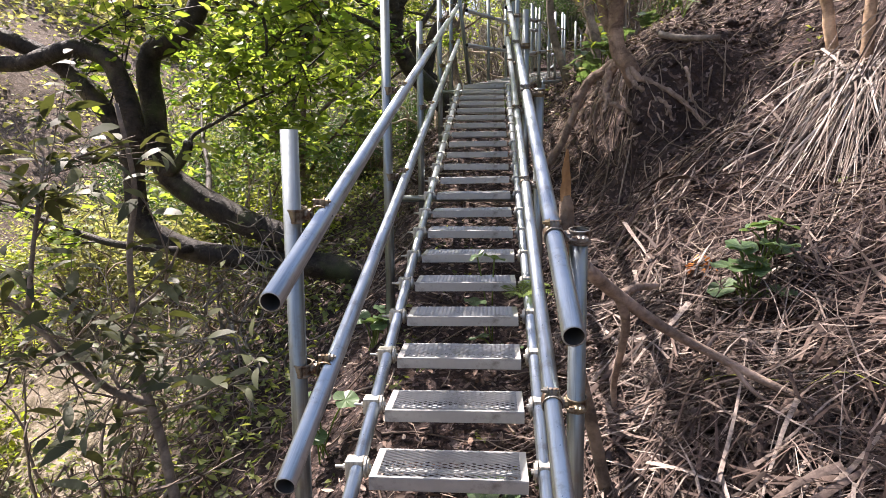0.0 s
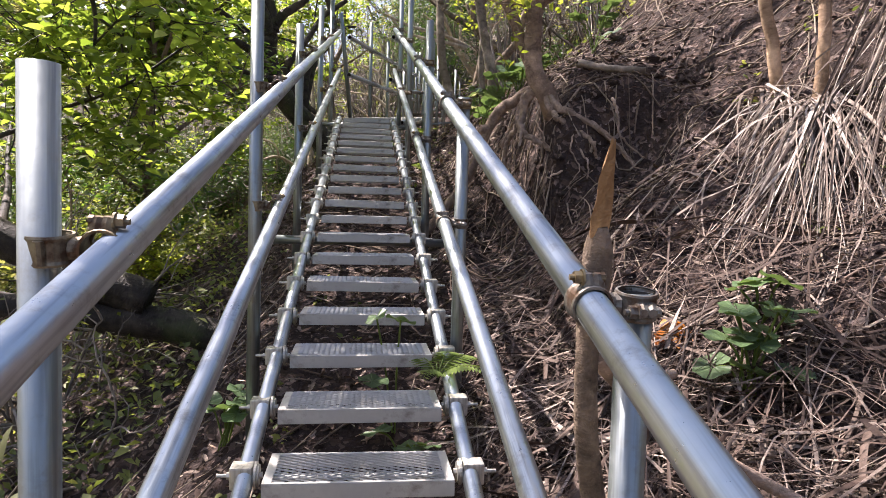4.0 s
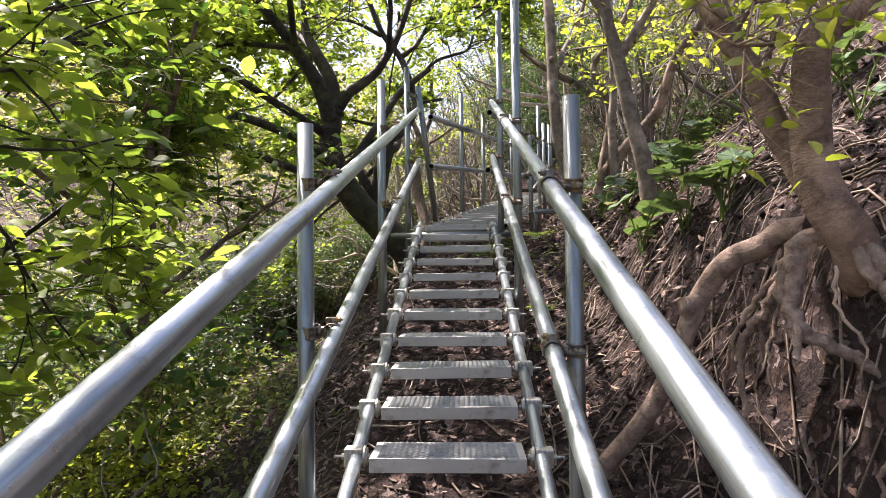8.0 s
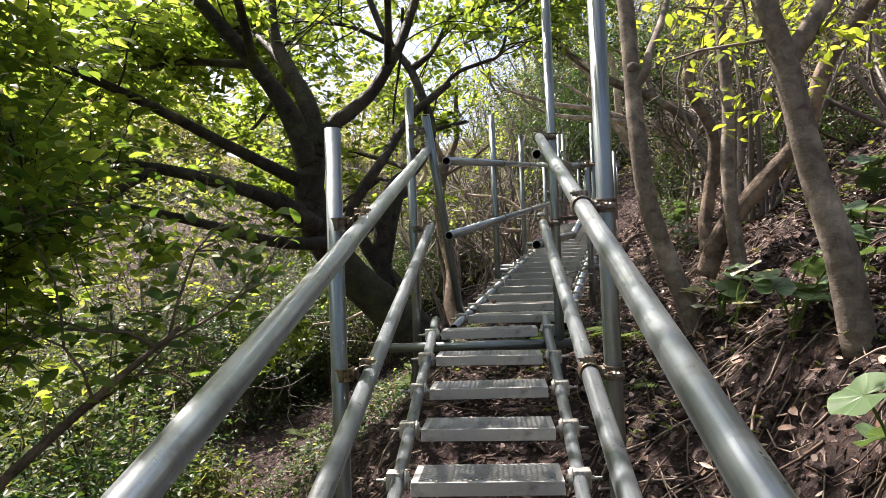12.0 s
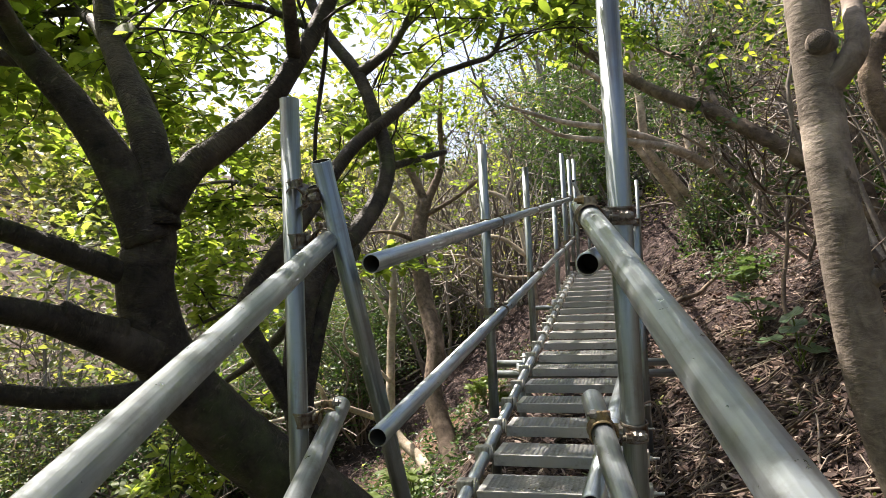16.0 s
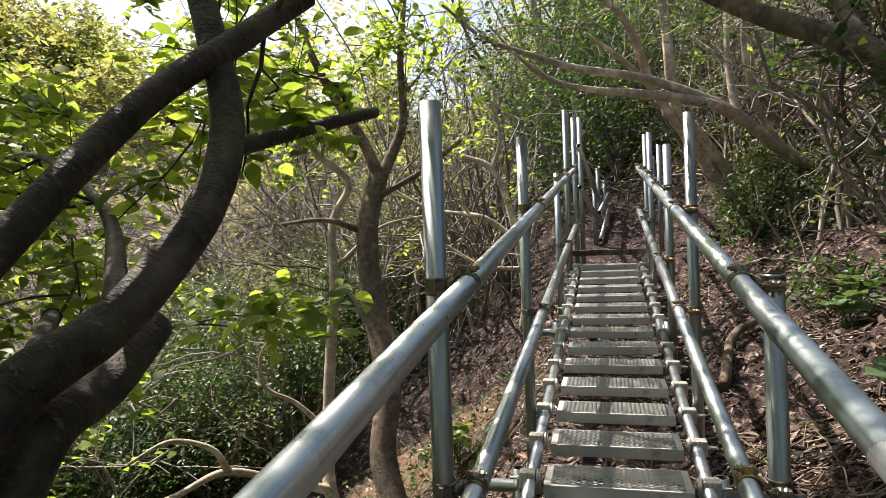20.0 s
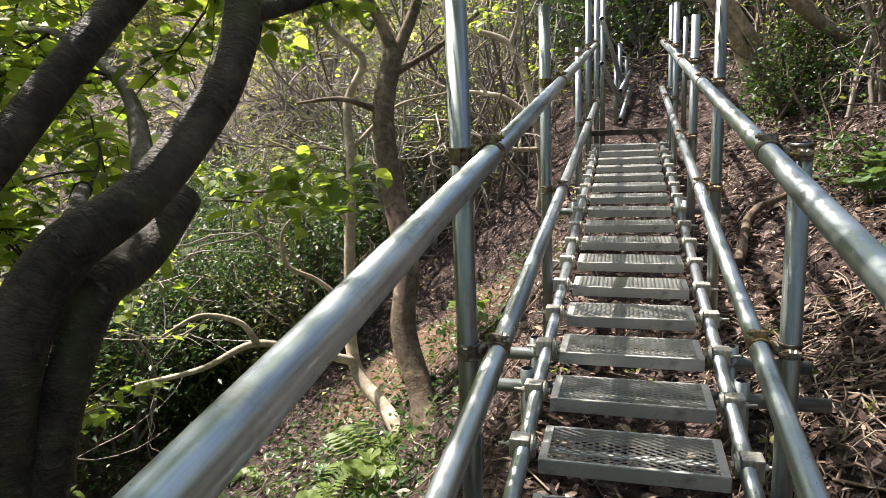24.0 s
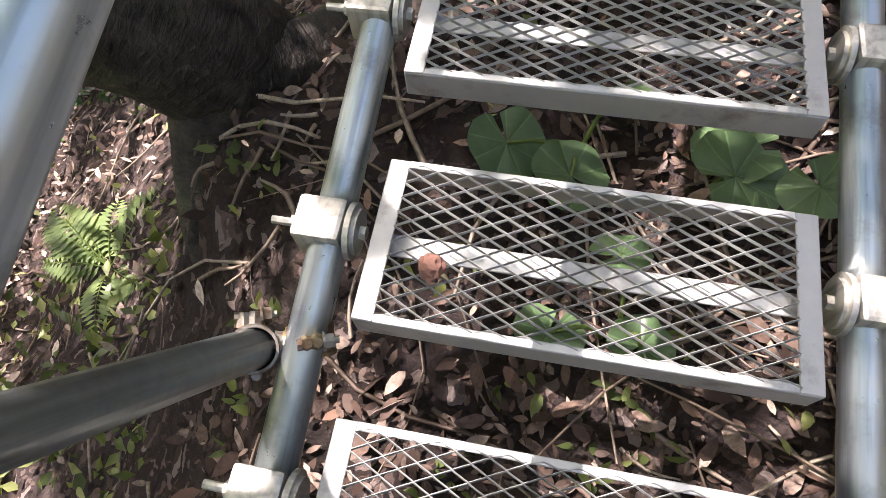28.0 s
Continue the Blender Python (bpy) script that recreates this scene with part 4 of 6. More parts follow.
    # cherry at the bend of the stairs, leaning trunk with a fork
    tree("leaning dark cherry tree forking beside the bend of the stairs", (-0.55, 9.05, 1.95), BARK_CHERRY, [
        ([(-0.44, 9.58, 1.70), (-0.50, 9.52, 2.0), (-0.62, 9.47, 2.28), (-0.87, 9.40, 2.54), (-1.11, 9.28, 2.80), (-1.27, 9.14, 3.08), (-1.32, 9.07, 3.37), (-1.30, 9.07, 3.60), (-1.37, 9.02, 3.78), (-1.46, 8.95, 3.98), (-1.60, 8.85, 4.2)], 0.20, 0.05, 0),
        ([(-0.52, 9.46, 2.18), (-0.40, 9.50, 2.16), (-0.30, 9.60, 2.16), (-0.20, 9.85, 2.10)], 0.12, 0.03, 0),
        ([(-0.56, 9.46, 2.14), (-0.60, 9.32, 2.04), (-0.63, 9.20, 1.96), (-0.64, 9.08, 1.84)], 0.15, 0.03, 0),
        ([(-0.50, 9.48, 2.12), (-0.46, 9.34, 2.03), (-0.42, 9.22, 1.98), (-0.34, 9.12, 1.97)], 0.10, 0.015, 0),
        ([(-1.30, 9.07, 3.55), (-1.37, 9.02, 3.78), (-1.46, 8.95, 3.98), (-1.60, 8.85, 4.2), (-1.9, 8.6, 4.6), (-2.2, 8.3, 5.0)], 0.10, 0.03, 13),
        ([(-1.34, 8.95, 3.22), (-1.41, 8.84, 3.27), (-1.445, 8.775, 3.31)], 0.05, 0.036, 0),
        ([(-1.27, 9.07, 3.60), (-1.32, 9.1, 3.96), (-1.47, 9.2, 4.25), (-1.62, 9.3, 4.6), (-1.7, 9.5, 5.3)], 0.085, 0.03, 13),
        ([(-1.24, 9.07, 3.68), (-1.14, 9.09, 3.83), (-1.04, 9.1, 3.9), (-0.88, 9.15, 4.05), (-0.76, 9.2, 4.25), (-0.66, 9.3, 4.5), (-0.5, 9.5, 5.1)], 0.062, 0.03, 9),
        ([(-1.28, 9.05, 3.12), (-1.42, 8.85, 3.24), (-1.55, 8.65, 3.32), (-1.95, 8.2, 3.42), (-2.4, 7.7, 3.4)], 0.075, 0.02, 9),
        ([(-1.2, 9.0, 3.0), (-1.5, 8.8, 3.02), (-1.9, 8.5, 3.15), (-2.5, 8.2, 3.3)], 0.05, 0.02, 7),
        ([(-1.31, 9.07, 3.4), (-1.7, 8.7, 3.62), (-2.1, 8.1, 3.85), (-2.3, 7.3, 3.9)], 0.05, 0.016, 9),
        ([(-1.6, 8.85, 4.2), (-1.5, 8.2, 4.5), (-1.5, 7.4, 4.55), (-1.6, 6.7, 4.4)], 0.035, 0.012, 9),
        ([(-0.76, 9.2, 4.25), (-0.7, 8.7, 4.7), (-0.9, 8.0, 5.0)], 0.03, 0.012, 6),
        ([(-2.2, 8.3, 5.0), (-2.0, 7.6, 5.6), (-1.4, 6.9, 6.0), (-0.6, 6.4, 6.2)], 0.035, 0.012, 14),
        ([(-1.7, 9.5, 5.3), (-1.9, 9.9, 6.2), (-2.3, 10.2, 6.9)], 0.035, 0.012, 12),
        ([(-1.47, 9.2, 4.25), (-1.9, 9.6, 4.7), (-2.5, 10.0, 4.9), (-3.2, 10.4, 4.9)], 0.04, 0.012, 16),
        ([(-1.6, 8.85, 4.2), (-2.2, 9.0, 4.3), (-2.9, 9.2, 4.3)], 0.035, 0.012, 15),
        ([(-1.7, 9.5, 5.3), (-1.6, 10.3, 5.5), (-1.9, 11.2, 5.6), (-2.4, 12.0, 5.6)], 0.03, 0.01, 15),
        ([(-1.5, 9.25, 4.3), (-1.9, 10.2, 4.4), (-2.6, 11.2, 4.3), (-3.4, 12.0, 4.4)], 0.035, 0.01, 14),
        ([(-0.66, 9.3, 4.7), (-0.71, 9.5, 4.45), (-0.78, 9.55, 4.1), (-0.80, 9.57, 3.92)], 0.012, 0.008, 0),
        ([(-2.4, 7.7, 3.4), (-2.6, 7.2, 3.7), (-2.5, 6.5, 3.9)], 0.025, 0.01, 12),
        ([(-1.95, 8.2, 3.42), (-2.1, 7.5, 3.0), (-2.0, 6.8, 2.7)], 0.03, 0.01, 12),
    ], dict(CHERRY, gap=0.042), "cherry_tree", "cherry trees")
    # its twin stem, sweeping out along the upper flight
    tree("dark cherry stem sweeping in a bow beside the upper flight", (-0.70, 9.08, 2.40), BARK_CHERRY, [
        ([(-0.48, 9.6, 1.85), (-0.62, 9.58, 2.16), (-0.75, 9.58, 2.40), (-0.87, 9.60, 2.62), (-0.93, 9.64, 2.86), (-0.93, 9.66, 3.1), (-0.89, 9.68, 3.32), (-0.82, 9.76, 3.50), (-0.71, 9.92, 3.62), (-0.60, 10.1, 3.84), (-0.575, 10.2, 4.05), (-0.64, 10.3, 4.28), (-0.76, 10.4, 4.6), (-0.99, 10.5, 4.95), (-1.2, 10.6, 5.5)], 0.092, 0.028, 8),
        ([(-0.76, 10.4, 4.6), (-0.66, 10.45, 4.69), (-0.56, 10.5, 4.8), (-0.40, 10.6, 5.12)], 0.038, 0.02, 7),
        ([(-0.93, 9.64, 2.80), (-1.06, 9.63, 3.02), (-1.16, 9.62, 3.25), (-1.07, 9.66, 3.45), (-0.92, 9.76, 3.69), (-0.75, 10.1, 4.09), (-0.58, 10.3, 4.3), (-0.43, 10.46, 4.47)], 0.055, 0.032, 5),
        ([(-0.55, 10.35, 4.33), (-0.36, 10.5, 4.57), (-0.15, 10.6, 4.68), (0.02, 10.7, 4.77), (0.10, 10.75, 4.95), (0.14, 10.8, 5.2)], 0.022, 0.012, 8),
        ([(-0.92, 9.64, 2.85), (-0.87, 9.75, 3.2), (-0.83, 9.86, 3.40), (-0.79, 10.0, 3.46), (-0.78, 10.2, 3.57)], 0.06, 0.045, 0),
        ([(-0.58, 10.2, 4.0), (-0.45, 10.5, 4.1), (-0.30, 10.8, 4.2)], 0.025, 0.018, 2),
        ([(-0.99, 10.5, 4.9), (-1.3, 10.3, 5.0), (-1.7, 10.0, 4.95)], 0.028, 0.012, 8),
        ([(-0.82, 9.76, 3.50), (-1.05, 10.2, 3.6), (-1.5, 10.8, 3.5)], 0.028, 0.012, 6),
        ([(-0.91, 9.67, 3.25), (-1.3, 10.1, 3.0), (-1.7, 10.5, 2.8), (-2.2, 11.2, 2.5)], 0.03, 0.012, 3),
        ([(-0.86, 9.62, 2.78), (-0.80, 9.55, 2.74), (-0.77, 9.52, 2.70)], 0.045, 0.02, 0),
        ([(-0.70, 9.9, 3.62), (-1.2, 10.7, 3.9), (-1.9, 11.4, 4.2), (-2.6, 12.0, 4.3)], 0.03, 0.01, 9),
        ([(-1.05, 10.2, 3.6), (-1.7, 10.9, 3.3), (-2.4, 11.5, 3.1)], 0.025, 0.01, 5),
        ([(-0.64, 10.3, 4.28), (-0.9, 11.0, 4.4), (-1.3, 11.8, 4.7), (-1.6, 12.6, 5.1)], 0.025, 0.01, 5),
        ([(-0.40, 10.6, 5.12), (0.1, 11.2, 5.5), (0.6, 11.8, 5.7)], 0.02, 0.008, 10),
        ([(0.14, 10.8, 5.2), (0.5, 11.1, 5.5), (0.9, 11.6, 5.5)], 0.014, 0.006, 8),
        ([(-1.2, 10.6, 5.5), (-1.4, 11.3, 5.9), (-1.2, 12.2, 6.2)], 0.03, 0.01, 13),
    ], CHERRY, "cherry_tree", "cherry trees")
    # slender brown tree and its pale neighbour on the slope
    tree("slender smooth brown tree with a high fork", on_ground(-0.45, 12.3), BARK_BROWN, [
        ([(-0.42, 12.3, 1.5), (-0.46, 12.4, 1.78), (-0.53, 12.6, 2.0), (-0.66, 12.8, 2.38), (-0.64, 13.0, 2.81), (-0.74, 13.2, 3.23), (-0.82, 13.4, 3.83), (-0.75, 13.6, 4.29)], 0.10, 0.075, 0),
        ([(-0.74, 13.58, 4.25), (-0.86, 13.6, 4.56), (-1.1, 13.6, 4.96), (-1.25, 13.5, 5.32), (-1.4, 13.5, 5.8)], 0.055, 0.02, 4),
        ([(-0.73, 13.6, 4.27), (-0.58, 13.68, 4.62), (-0.55, 13.7, 4.85), (-0.56, 13.7, 5.19), (-0.5, 13.7, 5.8)], 0.05, 0.02, 4),
        ([(-0.82, 13.4, 3.85), (-1.1, 13.3, 3.95), (-1.4, 13.2, 3.93)], 0.03, 0.01, 0),
        ([(-0.78, 13.5, 4.1), (-0.4, 13.5, 4.3), (-0.1, 13.4, 4.5)], 0.028, 0.014, 0),
    ], dict(CHERRY, leaf=0.075, droop=0.05, up=0.7), "slender_tree")
    tree("pale-barked small tree with crooked bare limbs", on_ground(-0.55, 12.35), BARK_PALE, [
        ([(-0.52, 12.38, 1.45), (-0.62, 12.5, 1.6), (-0.80, 12.8, 1.78), (-1.09, 13.1, 2.03), (-1.13, 13.3, 2.67), (-1.11, 13.5, 3.41), (-1.15, 13.7, 3.93), (-1.03, 13.8, 4.27), (-1.29, 13.8, 4.53), (-1.5, 13.8, 5.0)], 0.065, 0.02, 0),
        ([(-1.09, 13.1, 2.05), (-1.41, 12.8, 2.25), (-1.65, 12.6, 2.36), (-1.91, 12.4, 2.27), (-2.25, 12.2, 2.24)], 0.036, 0.014, 0),
        ([(-1.62, 12.62, 2.36), (-1.67, 12.5, 2.54), (-1.88, 12.4, 2.62), (-2.09, 12.3, 2.52)], 0.025, 0.01, 1),
        ([(-1.13, 13.2, 2.45), (-1.32, 13.1, 2.67), (-1.5, 13.0, 2.81), (-1.51, 13.0, 3.05), (-1.34, 13.0, 3.21)], 0.022, 0.008, 0),
        ([(-1.12, 13.4, 3.0), (-1.4, 13.4, 3.5), (-1.7, 13.3, 3.7)], 0.022, 0.008, 0),
        ([(-1.1, 13.6, 3.6), (-0.8, 13.9, 3.9), (-0.4, 14.1, 4.0)], 0.022, 0.008, 0),
    ], dict(CHERRY, count=1), "pale_tree")
    # trees on the bank uphill of the stairs
    bank = dict(CHERRY, material=LEAF_YELLOW, leaf=0.055, length=0.6, label="thin yellow-green leaves", up=0.5, gap=0.09)
    tree("tan-barked tree gripping the eroded bank with bare roots", (0.95, 4.56, 2.12), BARK_TAN, [
        ([(1.03, 4.66, 2.06), (0.96, 4.59, 2.17), (0.89, 4.58, 2.27), (0.87, 4.60, 2.41), (0.87, 4.60, 2.54), (0.88, 4.60, 2.66), (0.92, 4.60, 2.73), (1.02, 4.62, 2.80), (1.20, 4.7, 3.0), (1.45, 4.9, 3.5), (1.6, 5.1, 4.4)], 0.066, 0.03, 7),
        ([(0.90, 4.64, 2.28), (0.87, 4.66, 2.36), (0.82, 4.70, 2.50), (0.78, 4.72, 2.63), (0.72, 4.75, 2.76), (0.68, 4.78, 2.86), (0.62, 5.0, 3.2), (0.6, 5.3, 3.9), (0.7, 5.6, 4.7)], 0.040, 0.026, 7),
        ([(0.66, 4.82, 2.95), (0.5, 5.2, 3.7), (0.45, 5.6, 4.5)], 0.03, 0.012, 6),
    ], bank, "rooted_tree")
    tree("smooth grey tree with knots and branch scars beside the bend", on_ground(0.93, 8.1), BARK_GREY, [
        ([(0.95, 8.1, 2.25), (0.92, 8.12, 2.50), (0.86, 8.14, 2.70), (0.765, 8.13, 2.98), (0.72, 8.13, 3.22), (0.70, 8.14, 3.49), (0.695, 8.17, 3.80), (0.68, 8.2, 4.3), (0.62, 8.3, 5.2)], 0.055, 0.040, 6),
        ([(0.70, 8.15, 3.70), (0.76, 8.13, 3.78), (0.80, 8.2, 3.9), (1.0, 8.6, 4.3), (1.2, 8.7, 5.0)], 0.03, 0.015, 5),
        ([(0.70, 8.15, 3.80), (0.688, 8.125, 3.80), (0.68, 8.11, 3.80)], 0.034, 0.022, 0),
        ([(0.705, 8.13, 3.40), (0.69, 8.10, 3.39)], 0.030, 0.016, 0),
        ([(0.735, 8.12, 3.30), (0.75, 8.09, 3.31)], 0.030, 0.016, 0),
        ([(0.71, 8.13, 3.52), (0.70, 8.10, 3.52)], 0.026, 0.014, 0),
    ], bank, "grey_tree", "slim bank trees")
    tree("straight grey-brown tree on the bank", on_ground(1.25, 8.3), BARK_GREY, [
        ([(1.27, 8.3, 2.5), (1.22, 8.3, 2.9), (1.2, 8.3, 3.3), (1.22, 8.3, 3.6), (1.2, 8.3, 4.2), (1.25, 8.4, 5.2)], 0.045, 0.025, 6)], bank, "grey_tree", "slim bank trees")
    tree("pale smooth tree on the bank among broad-leaved plants", on_ground(1.08, 6.94), BARK_GREY, [
        ([(1.12, 6.94, 2.45), (1.08, 6.94, 2.76), (1.01, 6.94, 3.03), (0.93, 6.94, 3.44), (0.87, 6.94, 3.68), (0.8, 7.0, 4.3), (0.85, 7.1, 5.2)], 0.058, 0.03, 7),
        ([(0.93, 6.94, 3.4), (1.15, 6.9, 3.75), (1.4, 6.8, 4.2)], 0.035, 0.012, 5),
        ([(0.88, 6.94, 3.65), (0.65, 7.0, 4.1), (0.5, 7.1, 4.7)], 0.028, 0.012, 5),
    ], bank, "grey_tree", "slim bank trees")
    tree("dark slanting tree stems on the bank", on_ground(1.15, 8.45), BARK_BROWN, [
        ([(1.1, 8.45, 2.7), (1.2, 8.4, 2.95), (1.4, 8.35, 3.2), (1.59, 8.3, 3.43), (1.7, 8.2, 3.8), (1.93, 8.1, 4.16), (2.2, 8.0, 5.0)], 0.06, 0.03, 6),
        ([(1.18, 8.6, 2.75), (1.22, 8.8, 3.0), (1.3, 8.8, 3.52), (1.16, 8.8, 3.91), (1.3, 8.8, 4.15), (1.5, 8.8, 4.5), (1.6, 8.8, 5.2)], 0.045, 0.02, 6),
    ], bank, "dark_tree", "slim bank trees")
    dense = dict(CHERRY, material=LEAF_DARK, leaf=0.05, length=0.7, label="small dark evergreen leaves", gap=0.05, count=2, up=0.2)
    tree("old tree sending a heavy limb over the upper flight", on_ground(2.3, 10.9), BARK_BROWN, [
        ([(2.4, 10.85, 3.2), (2.25, 10.9, 3.75), (1.92, 11.0, 4.07), (1.54, 11.2, 4.42), (1.23, 11.4, 4.64), (0.98, 11.6, 4.88), (0.73, 11.8, 5.18), (0.5, 12.0, 5.5)], 0.066, 0.03, 12),
        ([(2.25, 10.9, 3.75), (2.3, 11.2, 4.6), (2.2, 11.5, 5.6)], 0.07, 0.03, 9),
        ([(1.54, 11.2, 4.42), (1.5, 11.6, 4.9), (1.3, 12.2, 5.3)], 0.035, 0.012, 8),
    ], dense, "leaning_tree", "leaning bank trees")
    tree("pale grey trees leaning in an arch across the upper flight", LEAN_A[0], BARK_PALE, [
        (LEAN_A, 0.10, 0.016, 5),
        ([(x + 0.24, y + 0.1, z - 0.10) for x, y, z in LEAN_A[:5]] + [(1.9, 15.2, 5.9), (1.7, 15.0, 6.6)], 0.095, 0.04, 6),
        (LEAN_B + [(0.1, 13.6, 5.3), (-0.2, 13.4, 5.5)], 0.085, 0.010, 8),
        ([LEAN_B[3], *LEAN_C, (0.4, 13.9, 5.2), (0.15, 13.8, 5.45)], 0.06, 0.008, 7),
        ([LEAN_B[3], (2.3, 14.7, 5.4), (2.4, 14.9, 6.2)], 0.045, 0.015, 7),
        ([LEAN_A[4], (1.4, 14.8, 5.8), (0.9, 14.5, 6.0), (0.4, 14.2, 6.1)], 0.05, 0.015, 6),
        ([LEAN_B[2], (2.5, 14.6, 4.9), (2.3, 14.3, 5.5), (2.4, 14.0, 6.0)], 0.04, 0.015, 6),
    ], dense, "leaning_tree", "leaning bank trees")
    tree("pale bare tree with crooked spreading limbs beyond the rail", on_ground(0.35, 15.6), BARK_PALE, [
        ([on_ground(0.42, 15.6, -0.1), (0.46, 15.55, 3.19), (0.36, 15.5, 3.91), (0.15, 15.6, 4.52), (-0.27, 15.7, 4.74), (-0.6, 15.7, 5.1)], 0.06, 0.02, 2),
        ([(0.38, 15.5, 3.75), (0.10, 15.55, 3.98), (-0.11, 15.6, 4.05), (-0.55, 15.8, 4.14), (-1.0, 15.9, 4.4)], 0.038, 0.014, 2),
        ([(0.15, 15.6, 4.5), (0.25, 15.6, 4.9), (0.1, 15.5, 5.4)], 0.03, 0.012, 3),
        ([(0.42, 15.5, 3.45), (0.0, 15.4, 3.5), (-0.4, 15.3, 3.75), (-0.75, 15.2, 3.8)], 0.03, 0.012, 0),
        ([(-0.11, 15.6, 4.05), (-0.3, 15.4, 4.4), (-0.35, 15.3, 4.8)], 0.02, 0.008, 0),
        ([(-0.4, 15.3, 3.75), (-0.55, 15.2, 4.1), (-0.8, 15.1, 4.25)], 0.018, 0.008, 0),
    ], dict(CHERRY, count=1, leaf=0.07), "pale_tree")


trees()

# ---------------------------------------------------------------- bushes and woods


def bush(x, y, height, spread, n, material, leaf=0.06, stems=10, wood=TWIG, label="", name="bush", group="", seed=0, cheap=True, skirt=0.25, category="bush"):
    """Stems that fan out of the ground, with a ragged cloud of leaves round their upper ends."""
    rng = np.random.RandomState(seed + int(abs(x) * 53 + abs(y) * 19))
    base = on_ground(x, y, -0.05)
    ob = thing(name, label, category, base, group)
    s, ends = Soup(), []
    for i in range(stems):
        a = rng.uniform(0, 2 * np.pi)
        rr = spread * rng.uniform(0.2, 1.0)
        top = np.array(base) + (math.cos(a) * rr, math.sin(a) * rr, height * rng.uniform(0.55, 1.05))
        mid = np.array(base) * 0.5 + top * 0.5 + rng.normal(0, spread * 0.18, 3) + (0, 0, height * 0.08)
        p = spline([np.array(base) + rng.normal(0, 0.05, 3) * (1, 1, 0), mid, top], 4)
        tube(s, p, np.linspace(0.012 + height * 0.006, 0.004, len(p)), 4 if height < 1.3 else 3, False)
        ends.append(p)
        for j in range(4):
            k = rng.randint(2, len(p))
            q = p[k] + rng.normal(0, 1, 3) * (spread * 0.35, spread * 0.35, height * 0.18)
            m = (p[k] + q) / 2 + rng.normal(0, 0.05, 3)
            b = spline([p[k], m, q], 2)
            tube(s, b, np.linspace(0.006, 0.0025, len(b)), 3, False)
            ends.append(b)
    as_part("stem_work", s, wood, ob, kind="stuff")
    if n:
        lf = Soup()
        pick = rng.randint(0, len(ends), n)
        k = rng.beta(2.2, 1.0, n)
        at = np.array([ends[i][min(int(t * len(ends[i])), len(ends[i]) - 1)] for i, t in zip(pick, k)])
        at = at + rng.normal(0, 1, (n, 3)) * (spread * 0.16, spread * 0.16, height * 0.09)
        low = ground_z(at[:, 0], at[:, 1]) + 0.03
        at[:, 2] = np.maximum(at[:, 2], low)
        at = at[clear_of_stairs(at, 0.7)]
        (blades if cheap else leaves)(lf, at, leaf, 0.7, 0.5, rng=rng)
        as_part("foliage", lf, material, ob, kind="stuff")
    return ob


